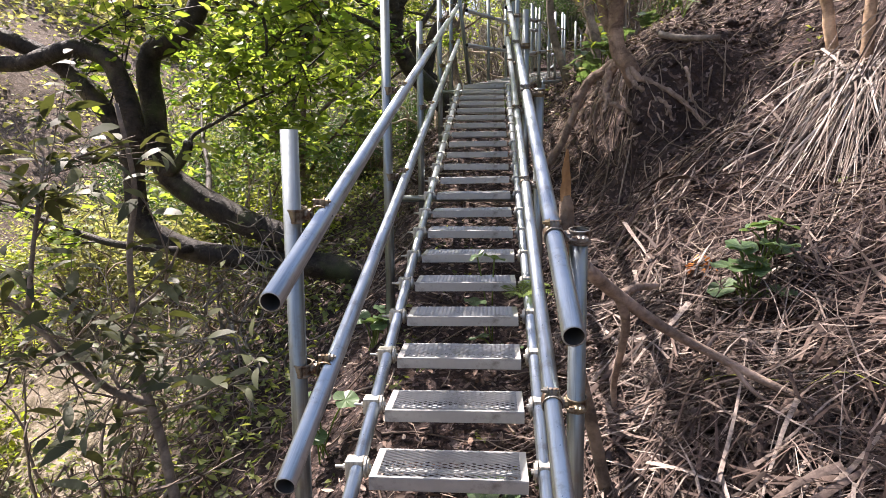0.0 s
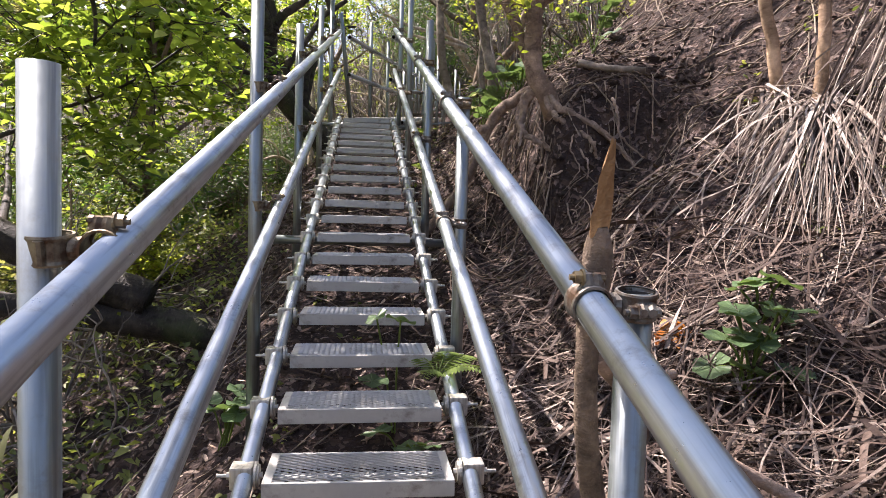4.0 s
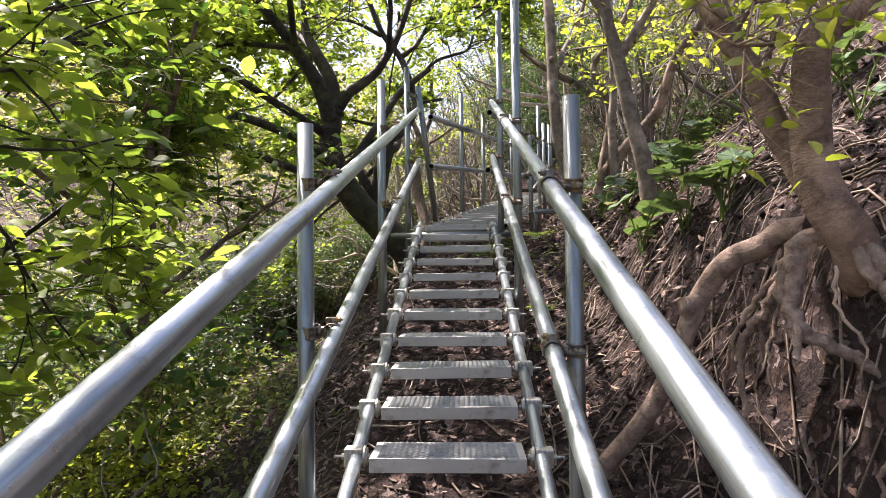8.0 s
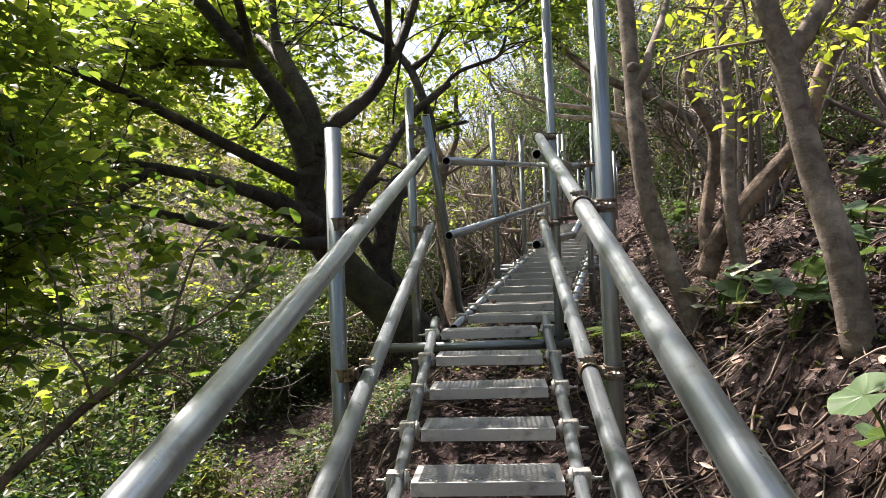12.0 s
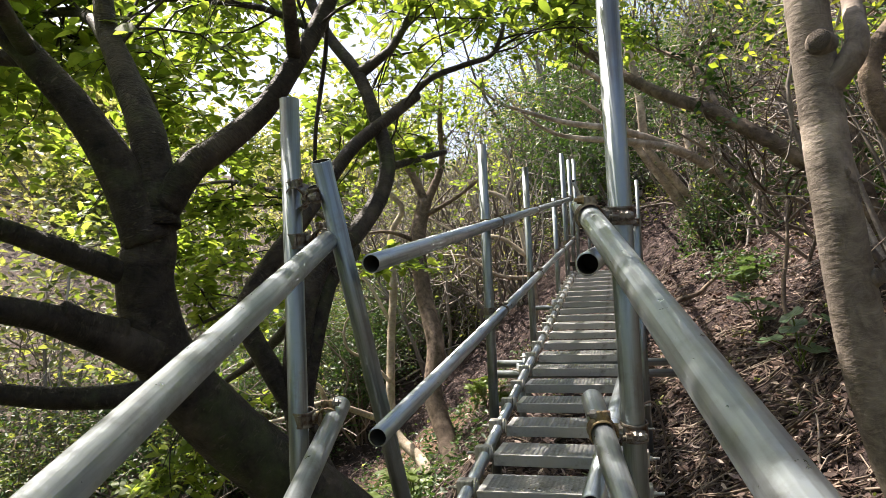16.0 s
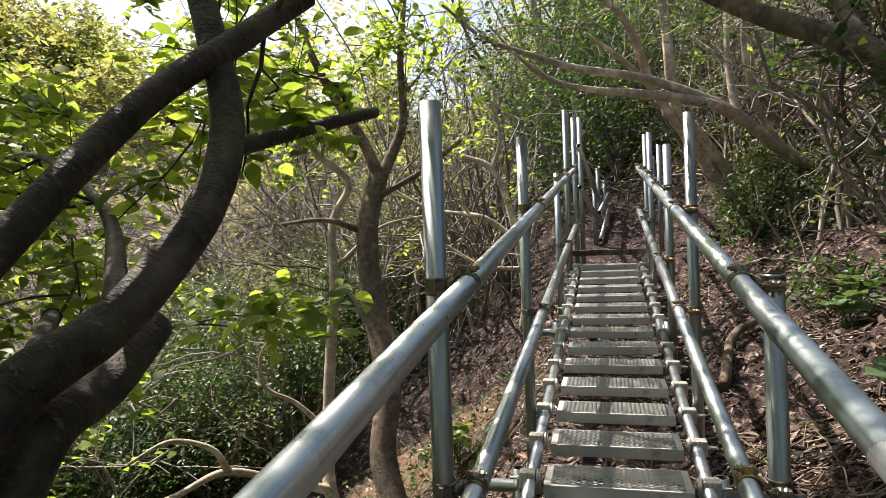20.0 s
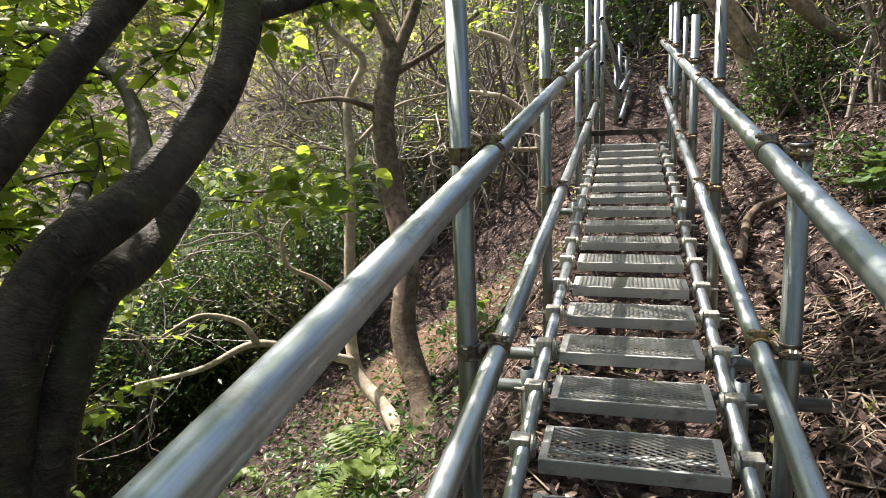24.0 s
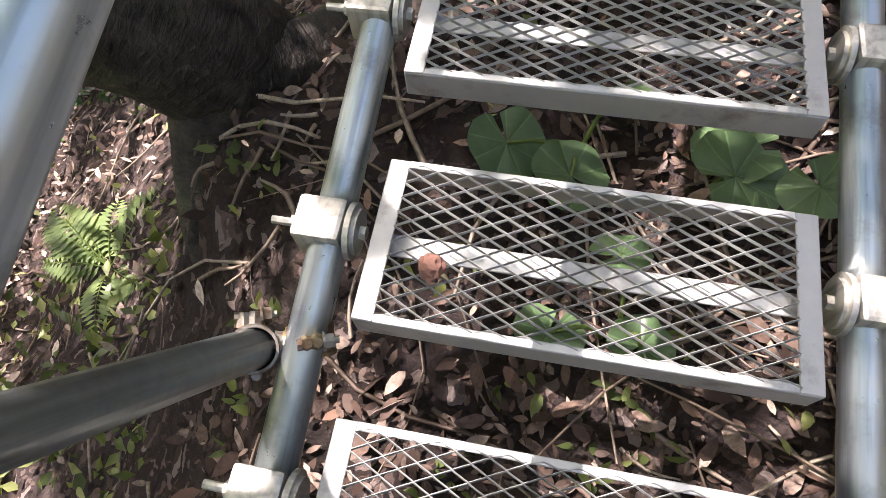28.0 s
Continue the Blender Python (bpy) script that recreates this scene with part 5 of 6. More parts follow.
def undergrowth():
    rng = random.Random(21)
    # green thicket on the slope that falls away from the stairs
    for i in range(46):
        y = rng.uniform(1.5, 16)
        d = rng.uniform(1.5, 5.0)
        if y < 6.0 and d < 3.6:
            continue
        x = float(middle_x(y)) - d - (0.9 if 8 < y < 15 else 0)
        h = rng.uniform(0.9, 2.0) * (0.8 if d < 2.2 else 1.15) * (0.6 if y < 9 else 1.0)
        if 10.0 < y < 14.2 and x > -3.4:
            continue
        kind = rng.choice((LEAF_BUSH, LEAF_DARK if y > 9 else LEAF_FAR_LIT, LEAF_BUSH, LEAF_DARK if y > 7 else LEAF_YELLOW))
        bush(x, y, h, rng.uniform(0.5, 0.95), rng.randint(1300, 2400), kind, rng.uniform(0.045, 0.075), 9,
             label="leafy green shrub on the slope below the stairs", name="shrub", group="shrubs below the stairs", seed=i)
    # low sunlit scrub on the open ground beyond the foot of the stairs
    for i in range(24):
        y = rng.uniform(-2.5, 8)
        bush(-rng.uniform(4.2, 11), y, rng.uniform(0.5, 1.2), rng.uniform(0.4, 0.8), 750, rng.choice((LEAF_FAR_LIT, LEAF_YELLOW)), 0.07, 7, BRUSH,
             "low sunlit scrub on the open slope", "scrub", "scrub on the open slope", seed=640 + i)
    # woods across the gully and beyond, in leaves paled for sun and haze
    for i in range(88):
        y = rng.uniform(-4, 60)
        x = float(middle_x(min(y, 20))) - rng.uniform(6, 42)
        if x > -10 and y < 7:
            x -= 8
        far = math.hypot(x, y - 8)
        h = rng.uniform(2.5, 5.5)
        bush(x, y, h, h * rng.uniform(0.4, 0.55), 1250, rng.choice((LEAF_FAR_LIT, LEAF_FAR_LIT, LEAF_BUSH, LEAF_FAR_LIT)), 0.11 + far * 0.006, 5, BRUSH,
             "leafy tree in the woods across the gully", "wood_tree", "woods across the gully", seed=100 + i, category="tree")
    # bare brushwood further up and on the bank above
    for i in range(60):
        y = rng.uniform(9, 30)
        x = float(middle_x(min(y, 20))) + (rng.uniform(1.6, 8) if i % 3 else rng.uniform(-3.5, 3))
        if y < 16.5 and abs(x - float(middle_x(y))) < 1.3:
            y += 8
        if 10.0 < y < 14.5 and -3.4 < x < 0:
            y += 7
        h = rng.uniform(1.4, 3.2)
        bush(x, y, h, h * rng.uniform(0.4, 0.6), rng.choice((250, 700, 1300)), rng.choice((LEAF_DARK, LEAF_BUSH, LEAF_YELLOW)), 0.05, 16, BRUSH,
             "bare twiggy brushwood with a few leaves", "brushwood", "brushwood on the bank", seed=300 + i)
    for i in range(11):
        y = rng.uniform(17.2, 22)
        x = float(middle_x(y)) + rng.uniform(-1.1, 1.6)
        h = rng.uniform(1.8, 3.6)
        bush(x, y, h, h * 0.45, 2200, LEAF_DARK, 0.07, 9, BRUSH, "dark evergreen thicket beyond the head of the stairs", "thicket", "thicket beyond the stairs", seed=500 + i)
    for i in range(26):
        y = rng.uniform(-1, 9)
        x = float(middle_x(y)) + rng.uniform(3.4, 9)
        h = rng.uniform(1.6, 3.4)
        bush(x, y, h, h * 0.45, 1100, rng.choice((LEAF_YELLOW, LEAF_BUSH)), 0.055, 10, BRUSH,
             "thin yellow-green shrub at the top of the bank", "bank_shrub", "shrubs at the top of the bank", seed=400 + i)



def bare_shrub(x, y, height, spread, seed, stems=5, wood=BRUSH, leaf=None, n=0, lean=(0, 0), label="tangled leafless shrub of pale crooked branches", group="bare shrubs"):
    """Crooked stems that fork again and again, with hardly a leaf."""
    rng = np.random.RandomState(seed)
    base = np.array(on_ground(x, y, -0.05))
    ob = thing("bare_shrub", label, "bush", base, group)
    s, tips = Soup(), []
    todo = []
    for i in range(stems):
        a = rng.uniform(0, 2 * np.pi)
        todo.append((base + (rng.normal(0, 0.08), rng.normal(0, 0.08), 0), np.array((math.cos(a) * spread / height + lean[0], math.sin(a) * spread / height + lean[1], 0.9)), height * rng.uniform(0.7, 1.1), 0.008 + height * 0.006, 3))
    while todo:
        p, d, ln, r, lv = todo.pop()
        steps = 7 if lv > 1 else 5
        line = [p]
        for k in range(steps):
            d = d + rng.normal(0, 0.26, 3)
            d[2] += 0.03
            d = d / np.linalg.norm(d)
            line.append(line[-1] + d * ln / steps)
        line = np.array(line)
        if not clear_of_stairs(line, 0.7, 2.3).all():
            continue
        tube(s, line, np.linspace(r, r * 0.4, len(line)), 4 if lv > 2 else 3, False)
        tips.append(line)
        if lv:
            for k in range(3 if lv > 1 else 1):
                j = rng.randint(2, len(line))
                todo.append((line[j], d + rng.normal(0, 0.7, 3), ln * rng.uniform(0.4, 0.7), r * 0.6, lv - 1))
    if not s.n:
        bpy.data.objects.remove(ob)
        return
    as_part("branch_work", s, wood, ob, kind="stuff")
    if n and leaf:
        at = np.concatenate(tips)
        at = at[rng.randint(0, len(at), n)] + rng.normal(0, 0.06, (n, 3))
        at = at[clear_of_stairs(at)]
        lf = Soup()
        blades(lf, at, 0.06, 0.7, 0.5, rng)
        as_part("foliage", lf, leaf, ob, kind="stuff")


def thickets():
    rng = random.Random(77)
    # leafy bushes close below the upper flight
    for i in range(26):
        y = rng.uniform(10.2, 19.0)
        x = float(middle_x(y)) - rng.uniform(2.6, 6.5) - (0.5 if y < 13 else 0)
        if y < 14.2 and x > -3.4:
            x -= 1.6
        h = rng.uniform(0.9, 2.1)
        bush(x, y, h, h * rng.uniform(0.45, 0.65), 3200, rng.choice((LEAF_BUSH, LEAF_DARK, LEAF_DARK)), rng.uniform(0.042, 0.058), 10,
             label="dense leafy green bush on the gully side", name="shrub", group="bushes on the gully side", seed=700 + i)
    for x, y, h in ((-3.6, 14.6, 1.5), (-2.7, 15.4, 1.4), (-4.4, 14.0, 1.6), (-2.0, 16.4, 1.6), (-3.4, 16.2, 1.9)):
        bush(x, y, h, 0.9, 6500, LEAF_DARK, 0.045, 12, label="dense dark evergreen bush on the gully side", name="shrub", group="bushes on the gully side", seed=760)
    for x, y, h in ((-2.9, 9.6, 1.2), (-3.6, 8.9, 1.3), (-2.6, 8.3, 0.9), (-4.2, 10.2, 1.5), (-3.3, 7.6, 1.0)):
        bush(x, y, h, 0.8, 3000, LEAF_DARK, 0.06, 10, label="leafy green bush on the slope beside the bend", name="shrub", group="bushes on the gully side", seed=780)
    # twiggy tangle on the slope beside the foot of the stairs
    for i in range(22):
        y = rng.uniform(2.0, 5.2)
        x = -rng.uniform(1.25, 3.6)
        bare_shrub(x, y, rng.uniform(0.5, 1.15), rng.uniform(0.35, 0.7), 1000 + i, 4, rng.choice((TWIG, BRUSH)), LEAF_BUSH, rng.choice((20, 50, 90)), (0, 0), "low twiggy shrub tangled on the slope", "twiggy shrubs")
    # grey tangles behind them and up the hillside
    for i in range(42):
        y = rng.uniform(12.5, 24)
        x = float(middle_x(min(y, 18))) - rng.uniform(0.9, 7.5) - (1.0 if y < 15 else 0)
        if y < 15 and x > -3.4:
            y += 3.5
        bare_shrub(x, y, rng.uniform(1.6, 3.4), rng.uniform(0.8, 1.6), 800 + i, 5, BRUSH, LEAF_BUSH, rng.choice((0, 120, 260)))
    # thin stems crowding the bank above the upper flight
    for i in range(40):
        y = rng.uniform(9.2, 17.5)
        x = float(middle_x(y)) + rng.uniform(1.15, 3.6)
        bare_shrub(x, y, rng.uniform(1.0, 2.4), rng.uniform(0.3, 0.8), 900 + i, 5, rng.choice((TWIG, BRUSH)), rng.choice((LEAF_DARK, LEAF_YELLOW, LEAF_BUSH)), rng.choice((0, 60, 160)), (-0.15, 0.0),
                   "thin brown brush stems crowding the bank", "brush stems on the bank")
    # low leafy growth on the bank beside the upper flight
    for i in range(16):
        y = rng.uniform(10.6, 15.5)
        x = float(middle_x(y)) + rng.uniform(1.3, 3.2)
        bush(x, y, rng.uniform(0.3, 0.75), rng.uniform(0.25, 0.5), 600, rng.choice((LEAF_BUSH, LEAF_DARK)), 0.05, 6, label="low leafy growth on the bank above the stairs", name="shrub", group="low growth on the bank", seed=1100 + i)
    # taller wood on the hill ahead
    for i in range(16):
        y = rng.uniform(20, 34)
        x = rng.uniform(-1.0, 7.0)
        h = rng.uniform(3.5, 6.5)
        bush(x, y, h, h * 0.42, rng.choice((500, 900, 1400)), rng.choice((LEAF_FAR_LIT, LEAF_FAR_LIT, LEAF_YELLOW)), 0.12, 16, BRUSH, "twiggy half-leafed tree on the hill above the stairs", "hill_tree", "trees on the hill above", seed=560 + i, category="tree")


def ground_cover():
    """Low weeds, fern and bramble that hide the far slopes."""
    rng = np.random.RandomState(17)
    for name, material, n, lo, hi, y0, y1, label in (("gully_cover", LEAF_FAR_LIT, 42000, -26, -2.0, -3, 42, "weeds and bramble over the gully slopes"), ("bank_cover", LEAF_BUSH, 16000, 1.9, 16, 7, 40, "weeds and ivy over the upper bank"),
                                                     ("ravine_cover", LEAF_DARK, 5000, -2.9, -0.85, 10.2, 14.5, "ivy and weeds on the shaded ravine side"), ("slope_cover", LEAF_BUSH, 9000, -3.2, -0.85, 1.0, 9.5, "weeds on the slope below the stairs"), ("head_cover", LEAF_BUSH, 9000, -3, 3, 16.5, 30, "dark undergrowth beyond the stairs")):
        y = rng.uniform(y0, y1, n)
        x = middle_x(np.minimum(y, 20)) + lo + (hi - lo) * rng.uniform(0, 1, n) ** (0.6 if lo < -10 else 1.4 if hi > 10 else 1.0)
        far = np.hypot(x, y - 9)
        keep = ripple(x, y, 0.8, 11) + rng.normal(0, 0.6, n) > -0.25
        if name == "gully_cover":
            keep &= ~((y > 9.5) & (y < 15) & (x > -2.6) & (rng.uniform(0, 1, n) < 0.45))
        x, y, far = x[keep], y[keep], far[keep]
        s = Soup()
        at = np.column_stack([x, y, ground_z(x, y) + rng.uniform(0.0, 0.35, len(x)) * np.minimum(1, far / 8)])
        near = far < 9
        blades(s, at[near], 0.055, 0.7, 0.5, rng)
        mid = (far >= 9) & (far < 20)
        blades(s, at[mid], 0.13, 0.7, 0.5, rng)
        blades(s, at[far >= 20], 0.30, 0.7, 0.5, rng)
        tagged(as_part(name, s, material), label, "undergrowth", kind="stuff")


undergrowth()
thickets()
ground_cover()

# ---------------------------------------------------------------- ground cover and small things


def ribbon(soup, pts, w0, w1, rng, lift=0.10):
    """A dry strip of leaf: a shallow gutter that narrows towards its tip."""
    p = np.asarray(pts, float)
    n = len(p)
    t = np.gradient(p, axis=0)
    t /= np.linalg.norm(t, axis=1)[:, None] + 1e-9
    up = np.array((rng.normal(0, 0.5), rng.normal(0, 0.5), 1.0))
    side = np.cross(t, up)
    side /= np.linalg.norm(side, axis=1)[:, None] + 1e-9
    nor = np.cross(side, t)
    w = np.linspace(w0, w1, n)[:, None]
    v = np.stack([p - side * w / 2, p + nor * w * lift, p + side * w / 2], 1).reshape(-1, 3)
    i = np.arange(n - 1)[:, None] * 3
    f = np.concatenate([np.hstack([i, i + 1, i + 4, i + 3]), np.hstack([i + 1, i + 2, i + 5, i + 4])])
    soup.add(v, f)


def near_stairs(n, rng, lo, hi, y0, y1):
    y = rng.uniform(y0, y1, n)
    x = middle_x(y) + rng.uniform(lo, hi, n)
    return x, y


def stuff(name, soup, material, label, category):
    ob = as_part(name, soup, material)
    return tagged(ob, label, category, kind="stuff")


def dead_leaves(soup, where, length, rng, width=0.40, tilt=0.4):
    """Curled long leaves with a rounded outline, eight triangles each."""
    n = len(where)
    shape = np.array([(0, 0, 0), (-0.42, 0.26, 0.5), (0, 0.28, 0), (0.42, 0.26, 0.5), (-0.46, 0.62, 0.6), (0, 0.64, 0.05), (0.46, 0.62, 0.6), (0, 1.0, 0.1)], float)
    v = np.tile(shape, (n, 1, 1))
    w = width * rng.uniform(0.6, 1.15, n)
    curl = rng.uniform(-0.45, 0.75, n) * w
    v[:, :, 0] *= w[:, None]
    v[:, :, 2] = v[:, :, 2] * curl[:, None] + rng.normal(0, 0.16, n)[:, None] * v[:, :, 1] ** 2
    v[:, :, 0] += rng.normal(0, 0.12, n)[:, None] * v[:, :, 1] ** 2
    v *= (length * rng.uniform(0.45, 1.5, n))[:, None, None]
    v = np.einsum("nij,nkj->nki", rotations(n, tilt, rng), v) + np.asarray(where)[:, None]
    at = np.arange(n)[:, None, None] * 8
    quads = np.array([(1, 4, 5, 2), (2, 5, 6, 3)])
    tris = np.array([(0, 1, 2), (0, 2, 3), (4, 7, 5), (5, 7, 6)])
    base = soup.n
    soup.add(v.reshape(-1, 3), (at + quads[None]).reshape(-1, 4))
    soup.f.append((at + tris[None]).reshape(-1, 3) + base)


def leaf_litter():
    rng = np.random.RandomState(5)
    s = Soup()
    for n, lo, hi, y0, y1, size in ((11000, -0.9, 0.9, 0.5, 8.2, 0.034), (3000, -0.75, 1.0, 8.0, 10.2, 0.030), (6000, 0.4, 2.8, 8.0, 15.0, 0.042), (5500, -0.75, 0.9, 8.2, 10.5, 0.017), (11000, -0.8, 1.4, 8.6, 15.5, 0.040), (9000, 0.4, 3.2, 0.5, 10.0, 0.034), (12000, 0.6, 3.4, 2.4, 9.0, 0.021), (5000, -2.6, -0.5, 0.5, 10.0, 0.036),
                                    (6000, 0.5, 4.0, 9.0, 17.0, 0.045), (6000, -3.0, -0.5, 9.5, 16.0, 0.03)):
        x, y = near_stairs(n, rng, lo, hi, y0, y1)
        keep = ripple(x, y, 1.1, 2) + rng.normal(0, 0.7, n) > -0.3
        x, y = x[keep], y[keep]
        at = np.column_stack([x, y, ground_z(x, y) + rng.uniform(0.0, 0.025, len(x))])
        if y0 == 8.0 or size == 0.034:
            dead_leaves(s, at, size * 1.2, rng)
        else:
            leaves(s, at, size, 0.5, 0.46, 0.14, -0.16, rng, 0.6)
    p = Soup()
    for n, lo, hi, y0, y1, size in ((3600, 0.40, 2.3, 8.8, 14.0, 0.036), (330, -0.6, 0.5, 8.4, 14.0, 0.038), (900, 0.4, 1.6, 5.6, 8.6, 0.05), (900, -0.7, 1.8, 0.8, 5.0, 0.045), (700, -2.4, -0.6, 9.0, 14.5, 0.045)):
        x, y = near_stairs(n, rng, lo, hi, y0, y1)
        at = np.column_stack([x, y, ground_z(x, y) + rng.uniform(0.005, 0.04, n)])
        dead_leaves(p, at, size, rng)
    stuff("pale_leaves", p, PALE_DEAD, "curled pale brown dead leaves on the bank and under the treads", "leaf litter")
    stuff("fallen_leaves", s, DEAD, "brown and grey fallen leaves strewn over the soil", "leaf litter")


def twig_litter():
    rng = np.random.RandomState(6)
    s = Soup()
    for n, lo, hi, y0, y1 in ((900, -1.0, 1.0, 0.8, 15.5), (1700, 0.4, 3.2, 1.0, 9.0), (600, 0.5, 3.5, 9.0, 16.0), (700, -3.0, -0.5, 1.0, 15.0), (700, 0.33, 1.3, 8.4, 11.5), (350, -3.0, -0.7, 10.5, 14.0)):
        for x, y in zip(*near_stairs(n, rng, lo, hi, y0, y1)):
            a, ln = rng.uniform(0, 2 * np.pi), rng.uniform(0.06, 0.42) * rng.choice((0.6, 1.0, 1.4))
            k = np.linspace(0, 1, 5)
            bend = rng.normal(0, 0.12)
            px = x + math.cos(a) * ln * k + math.sin(a) * bend * ln * np.sin(k * 3.1)
            py = y + math.sin(a) * ln * k - math.cos(a) * bend * ln * np.sin(k * 3.1)
            pz = ground_z(px, py) + 0.008 + rng.uniform(0, 0.05) * k
            tube(s, np.column_stack([px, py, pz]), np.linspace(1, 0.5, 5) * rng.uniform(0.002, 0.007), 4, False)
    stuff("fallen_twigs", s, TWIG, "grey-brown fallen twigs and root ends on the soil", "twigs")


def dry_fronds():
    """The thatch of dry strips on the bank beside the foot of the stairs."""
    rng = np.random.RandomState(8)
    s = Soup()
    for i in range(5600):
        y = rng.uniform(0.7, 3.8)
        d = 0.36 + abs(rng.normal(0, 0.8))
        if d > 2.2 or (y > 3.0 and rng.rand() < 0.7):
            continue
        x = float(middle_x(y)) + d
        a = rng.choice((rng.normal(0.6, 0.5), rng.normal(-0.9, 0.5), rng.normal(2.3, 0.6), rng.uniform(0, 6.3)))
        ln = rng.uniform(0.15, 0.6)
        k = np.linspace(-0.5, 0.5, 6)
        bend = rng.normal(0, 0.09)
        px = x + math.cos(a) * ln * k + math.sin(a) * bend * ln * k * k * 2
        py = y + math.sin(a) * ln * k - math.cos(a) * bend * ln * k * k * 2
        pz = ground_z(px, py) + rng.uniform(0.0, 0.14) + rng.normal(0, 0.05) * k + 0.012
        ribbon(s, np.column_stack([px, py, pz]), rng.choice((0.003, 0.005, 0.007, 0.010, 0.014, 0.024)) * rng.uniform(0.7, 1.2), 0.002, rng)
    stuff("dry_fronds", s, STRAW, "thatch of dry brown palm strips on the bank", "dry leaves")


def palm(x, y, lean, seed, label, n=150, high=0.3, reach=0.85, turn=226):
    rng = np.random.RandomState(seed)
    base = on_ground(x, y, -0.1)
    ob = thing("palm_clump", label, "palm", base, "palms on the bank")
    b = np.array(base)
    limb(ob, "trunk", BARK_PALM, [b, b + (lean[0] * 0.22, lean[1] * 0.3, 0.6), b + (lean[0] * 0.55, lean[1] * 0.7, 1.3), b + (lean[0], lean[1], 2.6)], 0.033, 0.024, 10, 0.09, seed, wobble=0.006)
    s = Soup()
    for i in range(n):
        a = rng.normal(math.radians(turn), 0.42)
        r = rng.uniform(0.25, reach)
        start = b + (rng.normal(0, 0.05), rng.normal(0, 0.05), rng.uniform(0.06, high))
        tx, ty = b[0] + math.cos(a) * r, b[1] + math.sin(a) * r
        tip = np.array((tx, ty, float(ground_z(tx, ty)) + rng.uniform(0.0, 0.10)))
        mid = start * 0.55 + tip * 0.45 + (rng.normal(0, 0.03), rng.normal(0, 0.03), rng.uniform(0.02, 0.12))
        ribbon(s, spline([start, mid, tip + rng.normal(0, 0.02, 3)], 6), rng.choice((0.005, 0.008, 0.014, 0.022)), 0.003, rng)
    as_part("dead_fronds", s, FROND, ob, "bleached hanging dead fronds", kind="stuff")


def broad_plant(x, y, n, size, seed, material=LEAF_BROAD, label="leopard plant with round glossy green leaves", height=0.28):
    """Round leaves on upright stalks, each leaf and stalk a part."""
    rng = np.random.RandomState(seed)
    base = on_ground(x, y)
    ob = thing("leopard_plant", label, "plant", base, "leopard plants")
    for i in range(n):
        a, r = rng.uniform(0, 2 * np.pi), size * rng.uniform(0.3, 1.9)
        top = np.array(base) + (math.cos(a) * r, math.sin(a) * r, height * rng.uniform(0.35, 1.1))
        top[2] = max(top[2], float(ground_z(top[0], top[1])) + 0.05)
        s = Soup()
        tube(s, spline([np.array(base) + rng.normal(0, 0.015, 3), (np.array(base) + top) / 2 + (0, 0, 0.04), top], 4), 0.004, 5, False)
        as_part("stalk", s, LEAF_FERN, ob)
        s = Soup()
        q = 23
        t = np.linspace(0.16, 2 * np.pi - 0.16, q)
        rad = size * rng.uniform(0.7, 1.1) * (1 + 0.015 * np.cos(t * 9) - 0.25 * np.exp(-(np.minimum(t, 2 * np.pi - t) / 0.45) ** 2))
        rim = np.column_stack([np.sin(t) * rad, -np.cos(t) * rad, 0.06 * rad + 0.006 * np.sin(t * 5 + seed)])
        inner = rim * (0.55, 0.55, 0.3)
        rot = rotations(1, 0.28, rng)[0]
        flat = np.vstack([[(0, 0, 0)], inner, rim])
        v = flat @ rot.T + top
        f3 = [(0, 1 + k, 2 + k) for k in range(q - 1)]
        s.add(v, f3, flat / size)
        s.wrapped = True
        s.f.append(np.array([(1 + k, 1 + q + k, 2 + q + k, 2 + k) for k in range(q - 1)]))
        as_part("leaf", s, material, ob)
    return ob


def fern(x, y, n, length, seed, up=0.5, lift=0.0, z=None):
    rng = np.random.RandomState(seed)
    base = on_ground(x, y, lift) if z is None else (x, y, z)
    ob = thing("fern", "bright green fern with arching feathery fronds", "fern", base, "ferns")
    for i in range(n):
        a = rng.uniform(0, 2 * np.pi)
        ln = length * rng.uniform(0.7, 1.15)
        k = np.linspace(0, 1, 15)
        line = np.array(base) + np.column_stack([math.cos(a) * ln * k, math.sin(a) * ln * k, up * ln * (k * 1.5 - 1.25 * k * k)])
        line[:, 2] = np.maximum(line[:, 2], ground_z(line[:, 0], line[:, 1]) + 0.01) if z is None else line[:, 2]
        s = Soup()
        tube(s, line, np.linspace(0.0025, 0.0008, 15), 4, False)
        t = np.array((math.cos(a), math.sin(a), 0))
        c = np.array((-math.sin(a), math.cos(a), 0))
        for m in range(2, 15):
            w = ln * 0.30 * math.sin(math.pi * min(1, (m / 15) ** 0.7)) + 0.01
            for sg in (-1, 1):
                tip = line[m] + (c * sg * 0.92 + t * 0.4) * w + (0, 0, -0.2 * w)
                mid = (line[m] + tip) / 2 + (0, 0, 0.03 * w)
                half = t * w * 0.16
                s.add([line[m], mid - half, tip, mid + half], [(0, 1, 2), (0, 2, 3)])
        as_part("frond", s, LEAF_FERN, ob)


